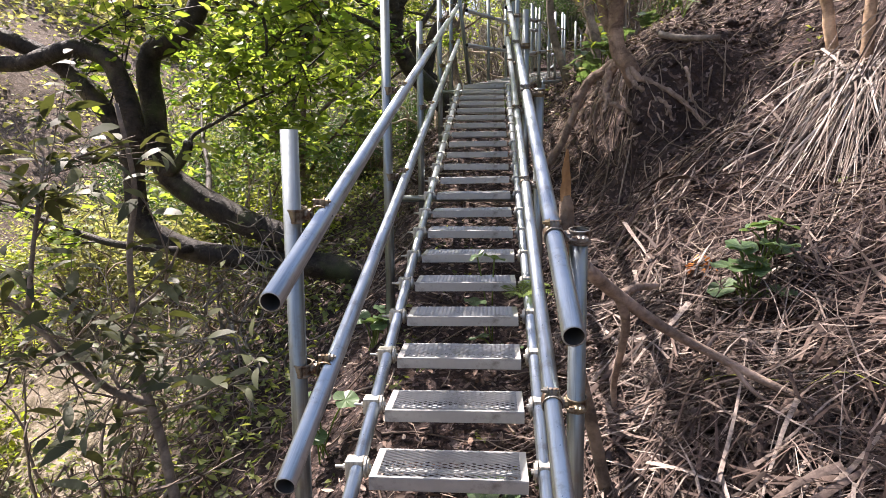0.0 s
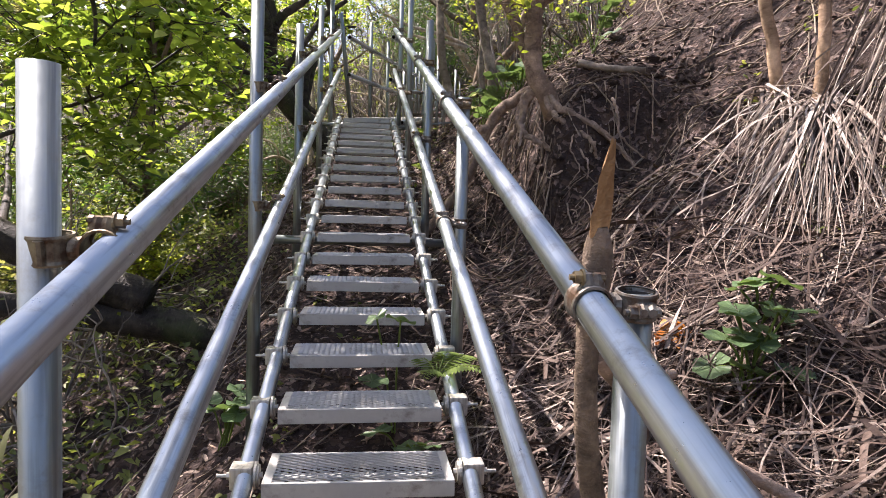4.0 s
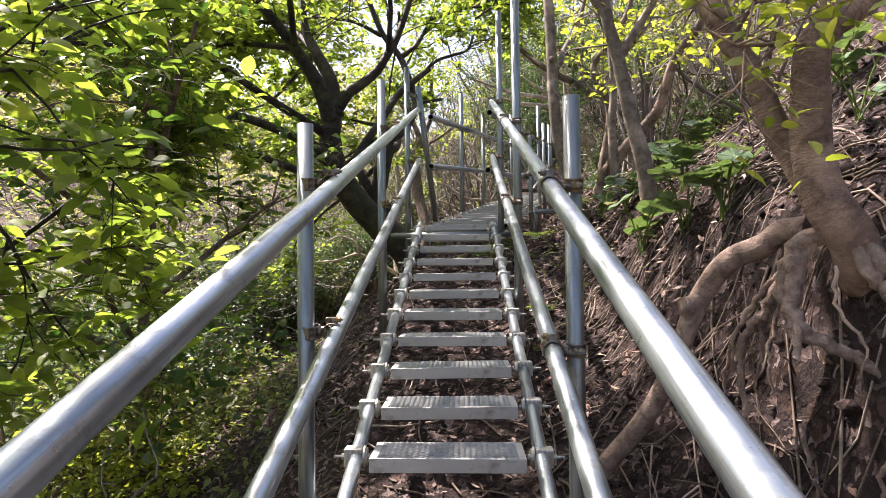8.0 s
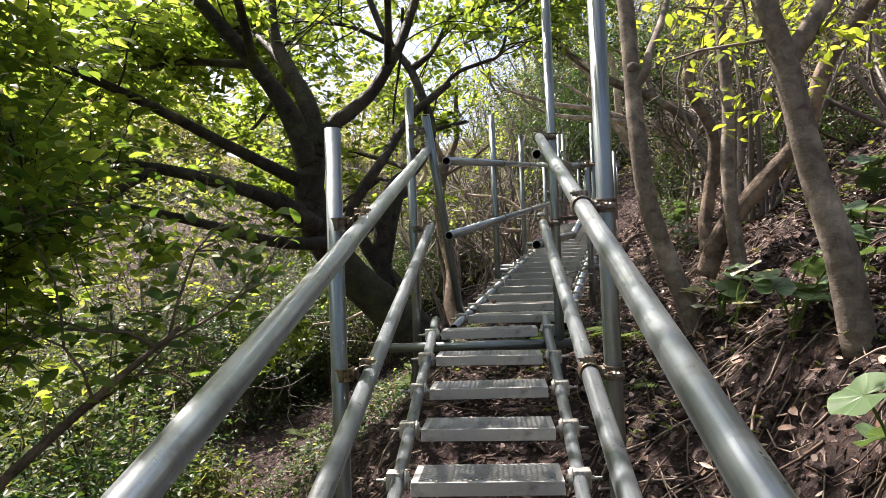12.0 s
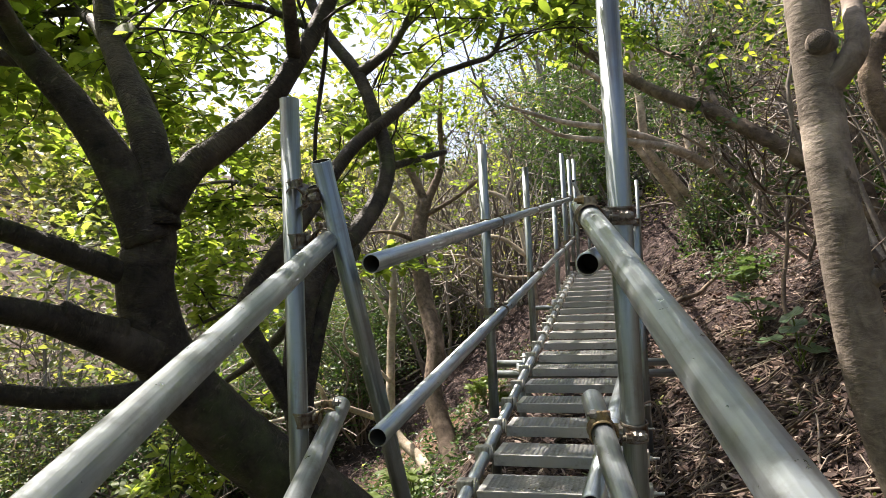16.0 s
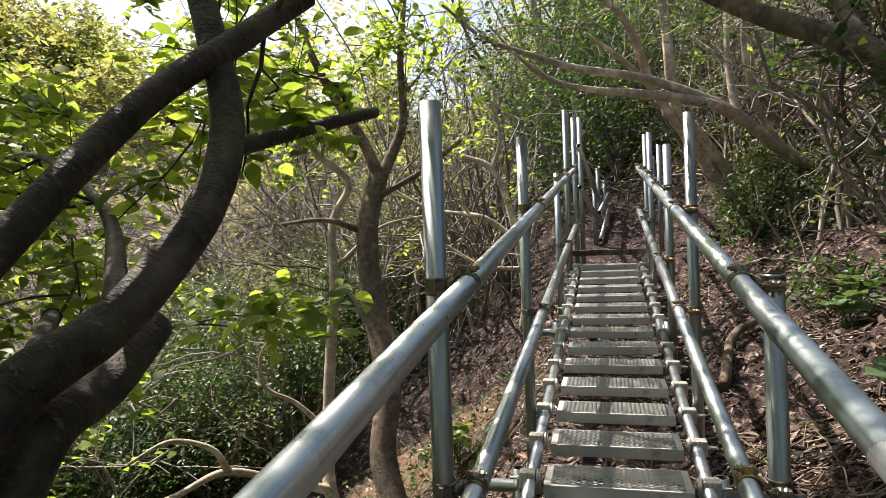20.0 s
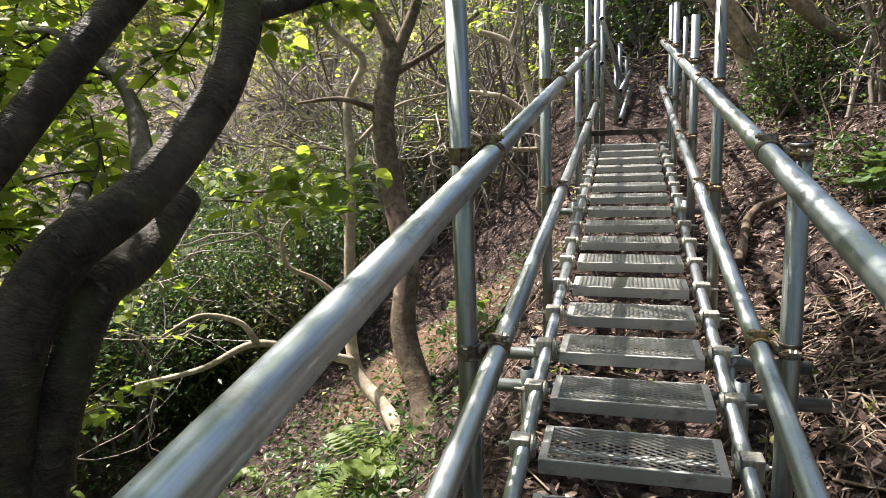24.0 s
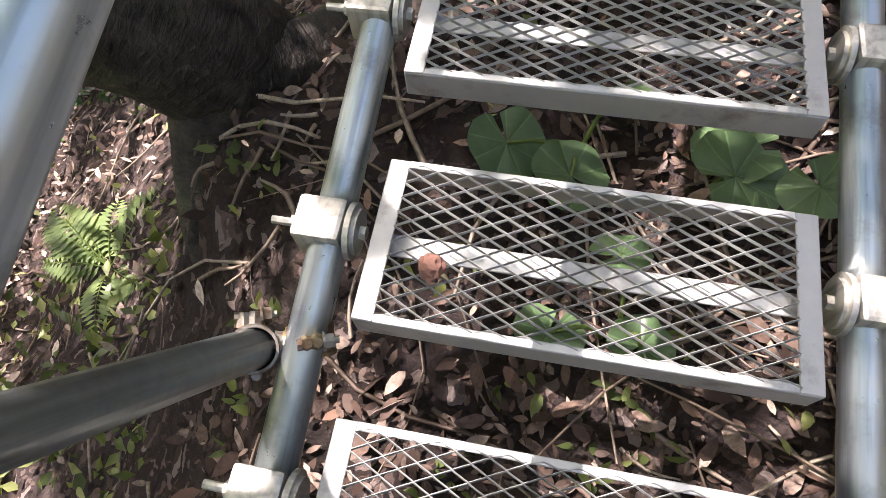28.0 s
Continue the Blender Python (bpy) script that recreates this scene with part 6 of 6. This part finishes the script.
def roots():
    """Bare roots that hang from the undercut tree and run down the bank."""
    rng = np.random.RandomState(12)
    ob = thing("exposed_roots", "tangle of bare pale roots hanging from the undercut bank", "roots", on_ground(1.0, 5.1))
    for i, (r0, pts) in enumerate((
            (0.030, [(0.93, 4.59, 2.20), (0.85, 4.64, 2.16), (0.835, 4.64, 2.07), (0.82, 4.62, 1.97), (0.86, 4.60, 1.91), (0.95, 4.58, 1.87), (1.02, 4.50, 1.79), (1.08, 4.42, 1.72)]),
            (0.020, [(0.90, 4.62, 2.19), (0.82, 4.66, 2.10), (0.80, 4.64, 2.0), (0.815, 4.6, 1.93), (0.80, 4.58, 1.86)]),
            (0.024, [(0.95, 4.57, 2.17), (0.97, 4.51, 2.06), (1.03, 4.48, 2.0), (1.09, 4.45, 1.97), (1.18, 4.40, 1.88), (1.21, 4.38, 1.78)]),
            (0.027, [(0.96, 4.58, 2.18), (1.0, 4.50, 2.09), (1.12, 4.45, 2.02), (1.22, 4.40, 1.95), (1.30, 4.35, 1.87), (1.40, 4.30, 1.75)]),
            (0.011, [(1.20, 4.40, 1.88), (1.17, 4.40, 1.80), (1.08, 4.40, 1.72), (0.95, 4.42, 1.67), (0.92, 4.44, 1.59), (0.95, 4.44, 1.50)]),
            (0.010, [(1.28, 4.36, 2.12), (1.30, 4.30, 2.02), (1.30, 4.28, 1.91), (1.36, 4.25, 1.84), (1.42, 4.2, 1.78)]),
            (0.020, [(0.89, 4.68, 2.18), (0.83, 4.75, 2.03), (0.80, 4.80, 1.95), (0.78, 4.85, 1.87), (0.775, 4.85, 1.79), (0.79, 4.85, 1.64)]),
            (0.010, [(0.84, 4.74, 2.08), (0.80, 4.80, 2.0), (0.76, 4.85, 1.90), (0.75, 4.90, 1.78), (0.74, 4.90, 1.68)]),
            (0.008, [(0.86, 4.72, 2.06), (0.83, 4.75, 1.94), (0.81, 4.75, 1.85), (0.815, 4.75, 1.74)]),
            (0.007, [(0.80, 4.82, 1.95), (0.82, 4.80, 1.85), (0.80, 4.82, 1.76), (0.83, 4.80, 1.68)]),
            (0.010, [(1.05, 4.45, 1.78), (1.01, 4.50, 1.69), (0.97, 4.50, 1.60), (0.96, 4.45, 1.52)]),
            (0.007, [(0.83, 4.62, 1.68), (0.84, 4.60, 1.59), (0.86, 4.60, 1.53), (0.93, 4.60, 1.46)]),
            (0.009, [(1.02, 4.5, 2.0), (1.10, 4.42, 1.86), (1.15, 4.36, 1.76), (1.13, 4.3, 1.66)]),
            (0.007, [(1.25, 4.37, 1.92), (1.34, 4.28, 1.80), (1.38, 4.2, 1.72), (1.48, 4.15, 1.70)]),
            (0.006, [(0.92, 4.6, 2.1), (0.90, 4.56, 2.0), (0.93, 4.5, 1.9), (0.90, 4.48, 1.8)]),
            (0.006, [(1.1, 4.44, 1.95), (1.06, 4.4, 1.84), (1.1, 4.36, 1.72), (1.04, 4.34, 1.62)]))):
        s = Soup()
        p = spline(pts, 6)
        p[1:-1] += rng.normal(0, 0.004, p[1:-1].shape)
        tube(s, p, np.linspace(r0, r0 * 0.4, len(p)), 9, False, 0.12, i)
        as_part("root", s, ROOT, ob)
    # fine rootlets of the undercut edge
    s = Soup()
    for i in range(90):
        y = rng.uniform(3.6, 7.0)
        x = float(middle_x(y)) + rng.uniform(0.7, 1.5)
        st = np.array((x, y, float(ground_z(x, y)) + 0.03))
        a = rng.normal(math.radians(190), 0.7)
        ln = rng.uniform(0.08, 0.35)
        px = x + math.cos(a) * ln * np.array((0, 0.5, 1.0)) + rng.normal(0, 0.015, 3)
        py = y + math.sin(a) * ln * np.array((0, 0.5, 1.0)) + rng.normal(0, 0.015, 3)
        pz = np.maximum(ground_z(px, py) + 0.01, st[2] - ln * np.array((0, 0.4, 0.9)))
        tube(s, np.column_stack([px, py, pz]), np.array((1, 0.7, 0.3)) * rng.uniform(0.0015, 0.005), 4, False)
    as_part("rootlet_work", s, ROOT, ob, kind="stuff")


def lying(name, label, category, pts, r0, r1, material, lift=0.02, seed=1, sides=10):
    """A log or branch that lies on the slope along a few ground points."""
    p = [on_ground(x, y, lift + dz) for x, y, dz in pts]
    ob = thing(name, label, category, p[0])
    limb(ob, "stem", material, p, r0, r1, sides, 0.08, seed, 6, wobble=r0 * 0.1)
    return ob


def stump():
    ob = thing("broken_stump", "splintered dead trunk standing beside the handrail", "stump", on_ground(0.40, 1.80))
    s = Soup()
    p = spline([(0.44, 1.96, 0.25), (0.36, 1.86, 0.62), (0.285, 1.76, 0.92), (0.235, 1.70, 1.12), (0.232, 1.70, 1.28), (0.238, 1.695, 1.36), (0.232, 1.67, 1.43)], 6)
    r = np.interp(np.linspace(0, 1, len(p)), (0, 0.45, 0.6, 0.8, 0.92, 1), (0.022, 0.019, 0.017, 0.022, 0.021, 0.012))
    tube(s, p, r, 14, True, 0.16, 5)
    as_part("trunk", s, BARK_BROWN, ob)
    # a torn blade of wood left standing on one side
    bm = bmesh.new()
    rows = []
    for k, (w, x) in enumerate(((0.013, 0.0), (0.015, 0.001), (0.012, 0.004), (0.011, 0.003), (0.007, 0.006), (0.003, 0.008))):
        z = 1.41 + 0.027 * k
        c = Vector((0.231 - 0.002 * k + x, 1.672 - 0.010 * k, z))
        rows.append([bm.verts.new(c + Vector((sx * w, sy * 0.007 * (1 - k * 0.12), 0.006 * ((k + j) % 2)))) for j, (sx, sy) in enumerate(((-1, -0.4), (0, -1), (1, -0.5), (0.9, 0.6), (0, 1), (-0.9, 0.6)))])
    for lo, hi in zip(rows, rows[1:]):
        for j in range(6):
            bm.faces.new((lo[j], lo[(j + 1) % 6], hi[(j + 1) % 6], hi[j]))
    bm.faces.new(rows[-1])
    blade = part("torn_wood", bm, WOOD_BROKEN, ob, "torn orange-brown wood")
    blade.matrix_parent_inverse = ob.matrix_world.inverted()


def sapling(x, y, h, seed, leaf, n, label, material=LEAF_DARK, wood=BARK_GREY, r=0.022, lean=(0, 0)):
    """A young tree with a crooked stem, a few limbs and loose large leaves."""
    rng = np.random.RandomState(seed)
    b = np.array(on_ground(x, y, -0.03))
    ob = thing("sapling", label, "tree", b, "saplings")
    p, _ = limb(ob, "trunk", wood, [b, b + (0.03 + lean[0] * 0.3, 0.02, h * 0.3), b + (-0.05 + lean[0] * 0.6, lean[1] * 0.6, h * 0.6), b + (lean[0], lean[1], h)], r, r * 0.4, 8, 0.05, seed)
    sw, sl = Soup(), Soup()
    sprays(sw, sl, along(p, 0.35, 1.0, n, rng, 0.9, 0.3), rng, h * 0.33, leaf, 1, 0.3, 1, gap=0.05, tilt=0.6, width=0.36, radius=0.007)
    as_part("twig_work", sw, wood, ob, kind="stuff")
    as_part("crown", sl, material, ob, kind="stuff")


def forked_branch():
    """A dead forked branch that leans from the stump down onto the thatch."""
    ob = thing("fallen_branch", "forked dead branch leaning from the stump onto the dry thatch", "branch", on_ground(1.11, 1.89))
    limb(ob, "stem", ROOT, [(0.31, 1.87, 1.20), (0.45, 1.98, 1.08), (0.60, 2.04, 0.97), (0.76, 2.06, 0.88), (0.95, 1.98, 0.79), (1.12, 1.89, 0.74)], 0.024, 0.010, 9, 0.10, 4, 6)
    limb(ob, "fork", ROOT, [(0.43, 1.97, 1.10), (0.47, 2.02, 1.0), (0.475, 2.1, 0.88), (0.48, 2.25, 0.70), (0.51, 2.37, 0.54)], 0.019, 0.011, 8, 0.10, 5, 5)
    limb(ob, "fork", ROOT, [(0.44, 1.98, 1.09), (0.50, 2.05, 1.10), (0.60, 2.15, 1.09)], 0.017, 0.012, 8, 0.10, 6, 5)
    limb(ob, "fork", ROOT, [(0.82, 2.04, 0.85), (0.88, 2.0, 0.77), (0.98, 1.93, 0.71)], 0.010, 0.006, 7, 0.08, 7, 5)


def long_leaf(name, label, category, p, q, width, material, lift=0.02, group=""):
    """One long blade that lies on the ground from p to q."""
    rng = np.random.RandomState(5)
    k = np.linspace(0, 1, 9)
    x, y = p[0] + (q[0] - p[0]) * k, p[1] + (q[1] - p[1]) * k
    s = Soup()
    line = np.column_stack([x, y, ground_z(x, y) + lift + 0.02 * np.sin(k * 3.1)])
    ribbon(s, line, width, width * 0.25, rng, 0.12)
    return tagged(as_part(name, s, material), label, category, group)


def olive_tree():
    """The crooked young tree beside the foot of the stairs, with hanging dull leaves."""
    ob = thing("young_tree", "crooked young tree with long dull olive leaves beside the path", "tree", on_ground(-1.29, 2.35))
    rng = np.random.RandomState(91)
    wood, leaf = Soup(), Soup()
    for i, (pts, r0, r1, n) in enumerate((
            ([on_ground(-1.25, 2.40, -0.05), (-1.29, 2.35, 0.14), (-1.31, 2.32, 0.38), (-1.34, 2.30, 0.57), (-1.37, 2.30, 0.70), (-1.38, 2.30, 0.84), (-1.38, 2.3, 1.18), (-1.34, 2.3, 1.44), (-1.36, 2.25, 1.75)], 0.026, 0.008, 5),
            ([(-1.34, 2.30, 0.57), (-1.46, 2.25, 0.64), (-1.58, 2.2, 0.77), (-1.71, 2.15, 0.96), (-1.77, 2.1, 1.06), (-1.9, 2.0, 1.3)], 0.02, 0.007, 8),
            ([(-1.33, 2.31, 0.55), (-1.47, 2.38, 0.50), (-1.56, 2.42, 0.48), (-1.56, 2.45, 0.58), (-1.7, 2.5, 0.75)], 0.014, 0.006, 1),
            ([(-1.31, 2.32, 0.52), (-1.12, 2.32, 0.60), (-0.95, 2.4, 0.66)], 0.007, 0.003, 1),
            ([(-1.38, 2.3, 0.95), (-1.25, 2.28, 1.05), (-1.15, 2.25, 1.22)], 0.009, 0.004, 2),
            ([(-1.71, 2.15, 0.96), (-1.62, 2.1, 1.25), (-1.55, 2.1, 1.55)], 0.012, 0.005, 7))):
        p, r = limb(ob, "trunk" if i == 0 else "limb", BARK_GREY, pts, r0, r1, 8, 0.07, 20 + i, 5)
        sprays(wood, leaf, along(p, 0.45, 1.0, n, rng, 0.8, 0.1), rng, 0.34, 0.115, 1, 0.3, 1, tilt=0.5, gap=0.05, width=0.30, radius=0.005)
    as_part("twig_work", wood, BARK_GREY, ob, kind="stuff")
    as_part("crown", leaf, LEAF_OLIVE, ob, "long dull olive leaves", kind="stuff")


def seed_cone():
    """A small knobbly brown seed head left on a tread."""
    c = np.array((UP_X0 + UP_SIDE - 0.155, UP_Y0 + UP_RUN + 0.10, UP_Z0 + UP_RISE + TREAD_H + 0.016))
    rng = np.random.RandomState(2)
    bm = bmesh.new()
    bmesh.ops.create_icosphere(bm, subdivisions=3, radius=0.016)
    for v in bm.verts:
        v.co *= 1 + rng.uniform(-0.14, 0.16)
        v.co.z *= 0.8
    ob = part("seed_cone", bm, Tree("cone_brown").set(Base_Color=(0.18, 0.085, 0.06), Roughness=0.85))
    ob.location = c
    tagged(ob, "small knobbly reddish-brown seed cone on a tread", "seed cone")


def grass_tufts():
    rng = np.random.RandomState(14)
    s = Soup()
    x, y = near_stairs(1300, rng, -2.6, 2.6, 1.0, 15.8)
    keep = (ripple(x, y, 0.9, 6) > 0.25)
    for a, b in zip(x[keep], y[keep]):
        g = float(ground_z(a, b))
        n = rng.randint(4, 10)
        at = np.column_stack([a + rng.normal(0, 0.03, n), b + rng.normal(0, 0.03, n), np.full(n, g + 0.005)])
        leaves(s, at + (0, 0, 0.01), 0.035, 0.8, 0.45, 0.1, 0.05, rng)
    stuff("seedlings", s, LEAF_BUSH, "small green seedlings and weeds in the soil", "weeds")


leaf_litter()
twig_litter()
dry_fronds()
palm(2.02, 3.62, (-0.04, 0.0), 31, "tan palm stem with a skirt of bleached hanging fronds", 170, 0.22, 0.95)
palm(1.98, 3.86, (-0.55, 0.0), 32, "slim tan stem rising from dead fronds on the bank", 90, 0.18, 0.6)
palm(2.50, 3.55, (0.2, 0.3), 33, "tan palm stem under a tall curtain of bleached fronds", 230, 1.2, 1.05, 222)
palm(2.75, 3.25, (0.2, 0.2), 34, "tan palm stem under a tall curtain of bleached fronds", 160, 1.0, 0.9, 215)
roots()
stump()
forked_branch()
lying("log", "short dark log lying at the lip of the bank", "log", [(1.18, 4.68, 0.03), (1.34, 4.60, 0.03), (1.55, 4.54, 0.03)], 0.024, 0.022, BARK_GREY, 0.02, 5)
root_limb = thing("root_limb", "thick crooked root stub running down the bank", "root", on_ground(0.5, 5.02))
limb(root_limb, "stem", ROOT, [(0.90, 4.68, 2.20), (0.86, 4.75, 2.20), (0.82, 4.80, 2.16), (0.75, 4.86, 2.12), (0.69, 4.90, 2.03), (0.65, 4.91, 1.94), (0.60, 4.95, 1.78), (0.53, 5.00, 1.62), (0.42, 5.06, 1.46), (0.30, 5.1, 1.30)], 0.036, 0.03, 12, 0.12, 6)
limb(root_limb, "stub", ROOT, [(0.665, 4.90, 1.99), (0.635, 4.89, 1.98), (0.615, 4.885, 1.985)], 0.032, 0.030, 10, 0.1, 7)
lying("fallen_branch", "bare fallen branch on the bank beside the upper flight", "branch", [(1.30, 12.2, 0.03), (1.55, 12.7, 0.05), (1.9, 12.95, 0.08), (2.3, 13.1, 0.2)], 0.035, 0.012, BARK_BROWN, 0.02, 7)
for px, py, pn, ps, sd in ((1.09, 2.62, 11, 0.055, 1), (1.22, 2.78, 6, 0.05, 2), (1.02, 5.55, 9, 0.06, 3), (0.98, 5.9, 8, 0.06, 4), (0.9, 6.35, 7, 0.06, 5), (1.2, 6.6, 8, 0.055, 6), (1.48, 7.6, 9, 0.06, 7), (1.05, 7.25, 8, 0.055, 8),
                           (1.3, 7.3, 7, 0.06, 9), (1.9, 8.2, 8, 0.06, 10), (1.03, 8.0, 6, 0.055, 11), (0.15, 9.16, 3, 0.062, 12), (0.37, 9.12, 3, 0.065, 13), (0.56, 9.0, 3, 0.055, 14), (0.2, 8.85, 3, 0.05, 15),
                           (0.42, 9.9, 4, 0.06, 16), (2.0, 12.3, 7, 0.06, 17), (-0.75, 11.9, 8, 0.06, 18), (-0.95, 11.6, 7, 0.055, 19), (-0.2, 13.2, 10, 0.055, 20), (-0.3, 13.7, 10, 0.05, 21), (-0.05, 12.8, 7, 0.05, 22),
                           (1.6, 5.6, 6, 0.06, 23), (1.9, 6.3, 6, 0.06, 24), (-0.62, 3.3, 6, 0.05, 25), (-0.7, 2.5, 5, 0.05, 26), (0.05, 3.05, 4, 0.05, 27), (0.0, 2.1, 4, 0.05, 28), (1.5, 10.2, 6, 0.06, 29), (1.7, 11.2, 6, 0.06, 30)):
    broad_plant(px, py, pn, ps * 1.3, sd, LEAF_FERN if sd in (18, 19, 20, 21, 22) else LEAF_BROAD, height=0.12 if sd in (12, 13, 14, 15, 16, 27, 28) else 0.26)
fern(0.16, 2.98, 7, 0.20, 41, 0.7, z=0.87)
broad_plant(0.02, 3.22, 3, 0.07, 61, height=0.44)
broad_plant(0.98, 7.75, 3, 0.09, 62, LEAF_WILTED, "leopard plant with wilted pale leaves", 0.3)
broad_plant(1.02, 8.02, 2, 0.075, 63, LEAF_WILTED, "leopard plant with wilted pale leaves", 0.16)
fern(0.68, 8.45, 8, 0.30, 42)
fern(-0.85, 12.35, 10, 0.42, 43, 0.9)
fern(-1.0, 12.0, 8, 0.32, 44, 0.8)
fern(0.55, 7.9, 6, 0.22, 45)
fern(0.45, 6.9, 6, 0.22, 47)
olive_tree()
evergreen = dict(CHERRY, material=LEAF_EVERGREEN, leaf=0.085, length=0.62, label="dense dark broad leaves", gap=0.06, count=1, droop=0.5, up=0.15, width=0.46)
tree("broad-leaved evergreen with dense dark foliage below the handrail", on_ground(-2.1, 6.9), BARK_BROWN, [
    ([on_ground(-2.1, 6.9, -0.05), (-2.05, 6.85, 1.2), (-2.0, 6.8, 1.9), (-1.95, 6.8, 2.6), (-2.0, 6.8, 3.3)], 0.05, 0.018, 6),
    ([(-2.04, 6.85, 1.3), (-1.7, 6.6, 1.7), (-1.4, 6.3, 1.95)], 0.024, 0.01, 6),
    ([(-2.02, 6.82, 1.6), (-1.9, 6.2, 2.0), (-1.7, 5.6, 2.3)], 0.024, 0.01, 6),
    ([(-2.0, 6.8, 1.9), (-1.6, 7.0, 2.3), (-1.25, 7.1, 2.6)], 0.024, 0.01, 6),
    ([(-1.98, 6.8, 2.2), (-2.3, 6.1, 2.7), (-2.4, 5.4, 3.0)], 0.024, 0.01, 6),
    ([(-2.0, 6.8, 1.5), (-2.5, 6.6, 1.9), (-3.0, 6.3, 2.1)], 0.024, 0.01, 6),
    ([(-1.96, 6.8, 2.5), (-1.6, 6.3, 3.0), (-1.3, 5.9, 3.3)], 0.024, 0.01, 6),
    ([(-1.98, 6.8, 2.8), (-2.2, 7.3, 3.2), (-2.3, 7.9, 3.4)], 0.022, 0.01, 5),
], evergreen, "evergreen_tree")


def vine():
    ob = thing("vine", "thin dead vine trailing over a tread", "vine", on_ground(0.72, 9.7))
    c = np.array((UP_X0 + 4 * UP_SIDE, UP_Y0 + 4 * UP_RUN, UP_Z0 + 4 * UP_RISE + TREAD_H))
    s = Soup()
    tube(s, spline([on_ground(0.75, 9.9), c + (0.44, 0.16, 0.05), c + (0.34, 0.13, 0.055), c + (0.24, 0.17, 0.03), c + (0.13, 0.06, 0.012), c + (0.12, -0.02, 0.0), c + (0.125, -0.05, -0.12)], 6), 0.005, 6, False)
    as_part("stem", s, TWIG, ob)


def clods():
    rng = np.random.RandomState(23)
    s = Soup()
    base = np.array([(0, 0, 1), (0.9, 0, 0.1), (0, 0.9, 0), (-0.9, 0, 0.1), (0, -0.9, 0), (0, 0, -0.6)])
    f = np.array([(0, 1, 2), (0, 2, 3), (0, 3, 4), (0, 4, 1), (5, 2, 1), (5, 3, 2), (5, 4, 3), (5, 1, 4)])
    x, y = near_stairs(9000, rng, -1.6, 2.4, 0.6, 15.6)
    z = ground_z(x, y)
    r = 0.004 + 0.014 * rng.uniform(0, 1, len(x)) ** 3
    v = base[None] * rng.uniform(0.6, 1.3, (len(x), 6, 1)) * r[:, None, None] + np.column_stack([x, y, z])[:, None]
    s.add(v.reshape(-1, 3), (np.arange(len(x))[:, None, None] * 6 + f[None]).reshape(-1, 3))
    n = 1800
    x, y = near_stairs(n, rng, 0.55, 2.0, 3.4, 9.0)
    r = 0.012 + 0.035 * rng.uniform(0, 1, n) ** 2.5
    v = base[None] * rng.uniform(0.5, 1.4, (n, 6, 1)) * r[:, None, None] + np.column_stack([x, y, ground_z(x, y)])[:, None]
    s.add(v.reshape(-1, 3), (np.arange(n)[:, None, None] * 6 + f[None]).reshape(-1, 3))
    stuff("clods", s, SOIL, "crumbs and clods of dark soil", "soil clods")


sapling(-3.4, 13.3, 1.9, 55, 0.08, 5, "leaning dark-stemmed young tree with yellow-green leaves in the gully", LEAF_YELLOW, BARK_CHERRY, 0.04, (-0.3, -0.1))
fern(-2.6, 12.9, 7, 0.3, 48)
fern(-2.2, 13.4, 6, 0.25, 49)
fern(-1.2, 9.35, 8, 0.26, 50)
long_leaf("green_blade", "yellow-green strap leaf lying on the dry thatch", "leaf", (0.80, 2.22), (1.02, 2.06), 0.035, LEAF_BLADE, 0.10)
long_leaf("green_blade", "yellow-green strap leaf lying on the dry thatch", "leaf", (1.05, 2.02), (1.25, 1.90), 0.025, LEAF_BLADE, 0.08)
# orange leaf sprig in the thatch
sprig = Soup()
leaves(sprig, np.array(on_ground(1.0, 2.94, 0.05)) + np.random.RandomState(4).normal(0, 0.035, (22, 3)) * (1, 1, 0.4), 0.06, 0.6, 0.5, 0.1, 0.05, np.random.RandomState(4))
tagged(as_part("orange_sprig", sprig, LEAF_ORANGE), "small sprig of orange autumn leaves on the thatch", "leaves")
for x, y, a, ln in ((-1.9, 2.9, 0.4, 0.9), (-2.2, 2.6, -0.3, 1.1), (-1.75, 2.6, 0.9, 0.7), (-2.5, 3.2, 0.1, 1.2), (-1.6, 3.0, -0.8, 0.8)):
    lying("fallen_branch", "grey fallen branch on the pale ground below the path", "branch", [(x, y, 0.02), (x - ln * 0.4 * math.cos(a), y + ln * 0.4 * math.sin(a), 0.05), (x - ln * math.cos(a), y + ln * math.sin(a), 0.03)], 0.018, 0.008, BARK_GREY, 0.02, int(ln * 10), 7)
for i, (x, y) in enumerate(((-1.35, 11.6), (-1.6, 12.3), (-2.0, 12.0), (-2.3, 12.6), (-1.5, 11.0), (-1.9, 13.0), (-1.25, 12.6), (-2.6, 12.2), (-1.05, 11.0), (-1.0, 10.6))):
    broad_plant(x, y, 6, 0.035 + 0.004 * (i % 4), 110 + i, LEAF_FERN if i % 3 else LEAF_BROAD, "small green weed on the gully side", 0.12)
vine()
clods()
seed_cone()
grass_tufts()
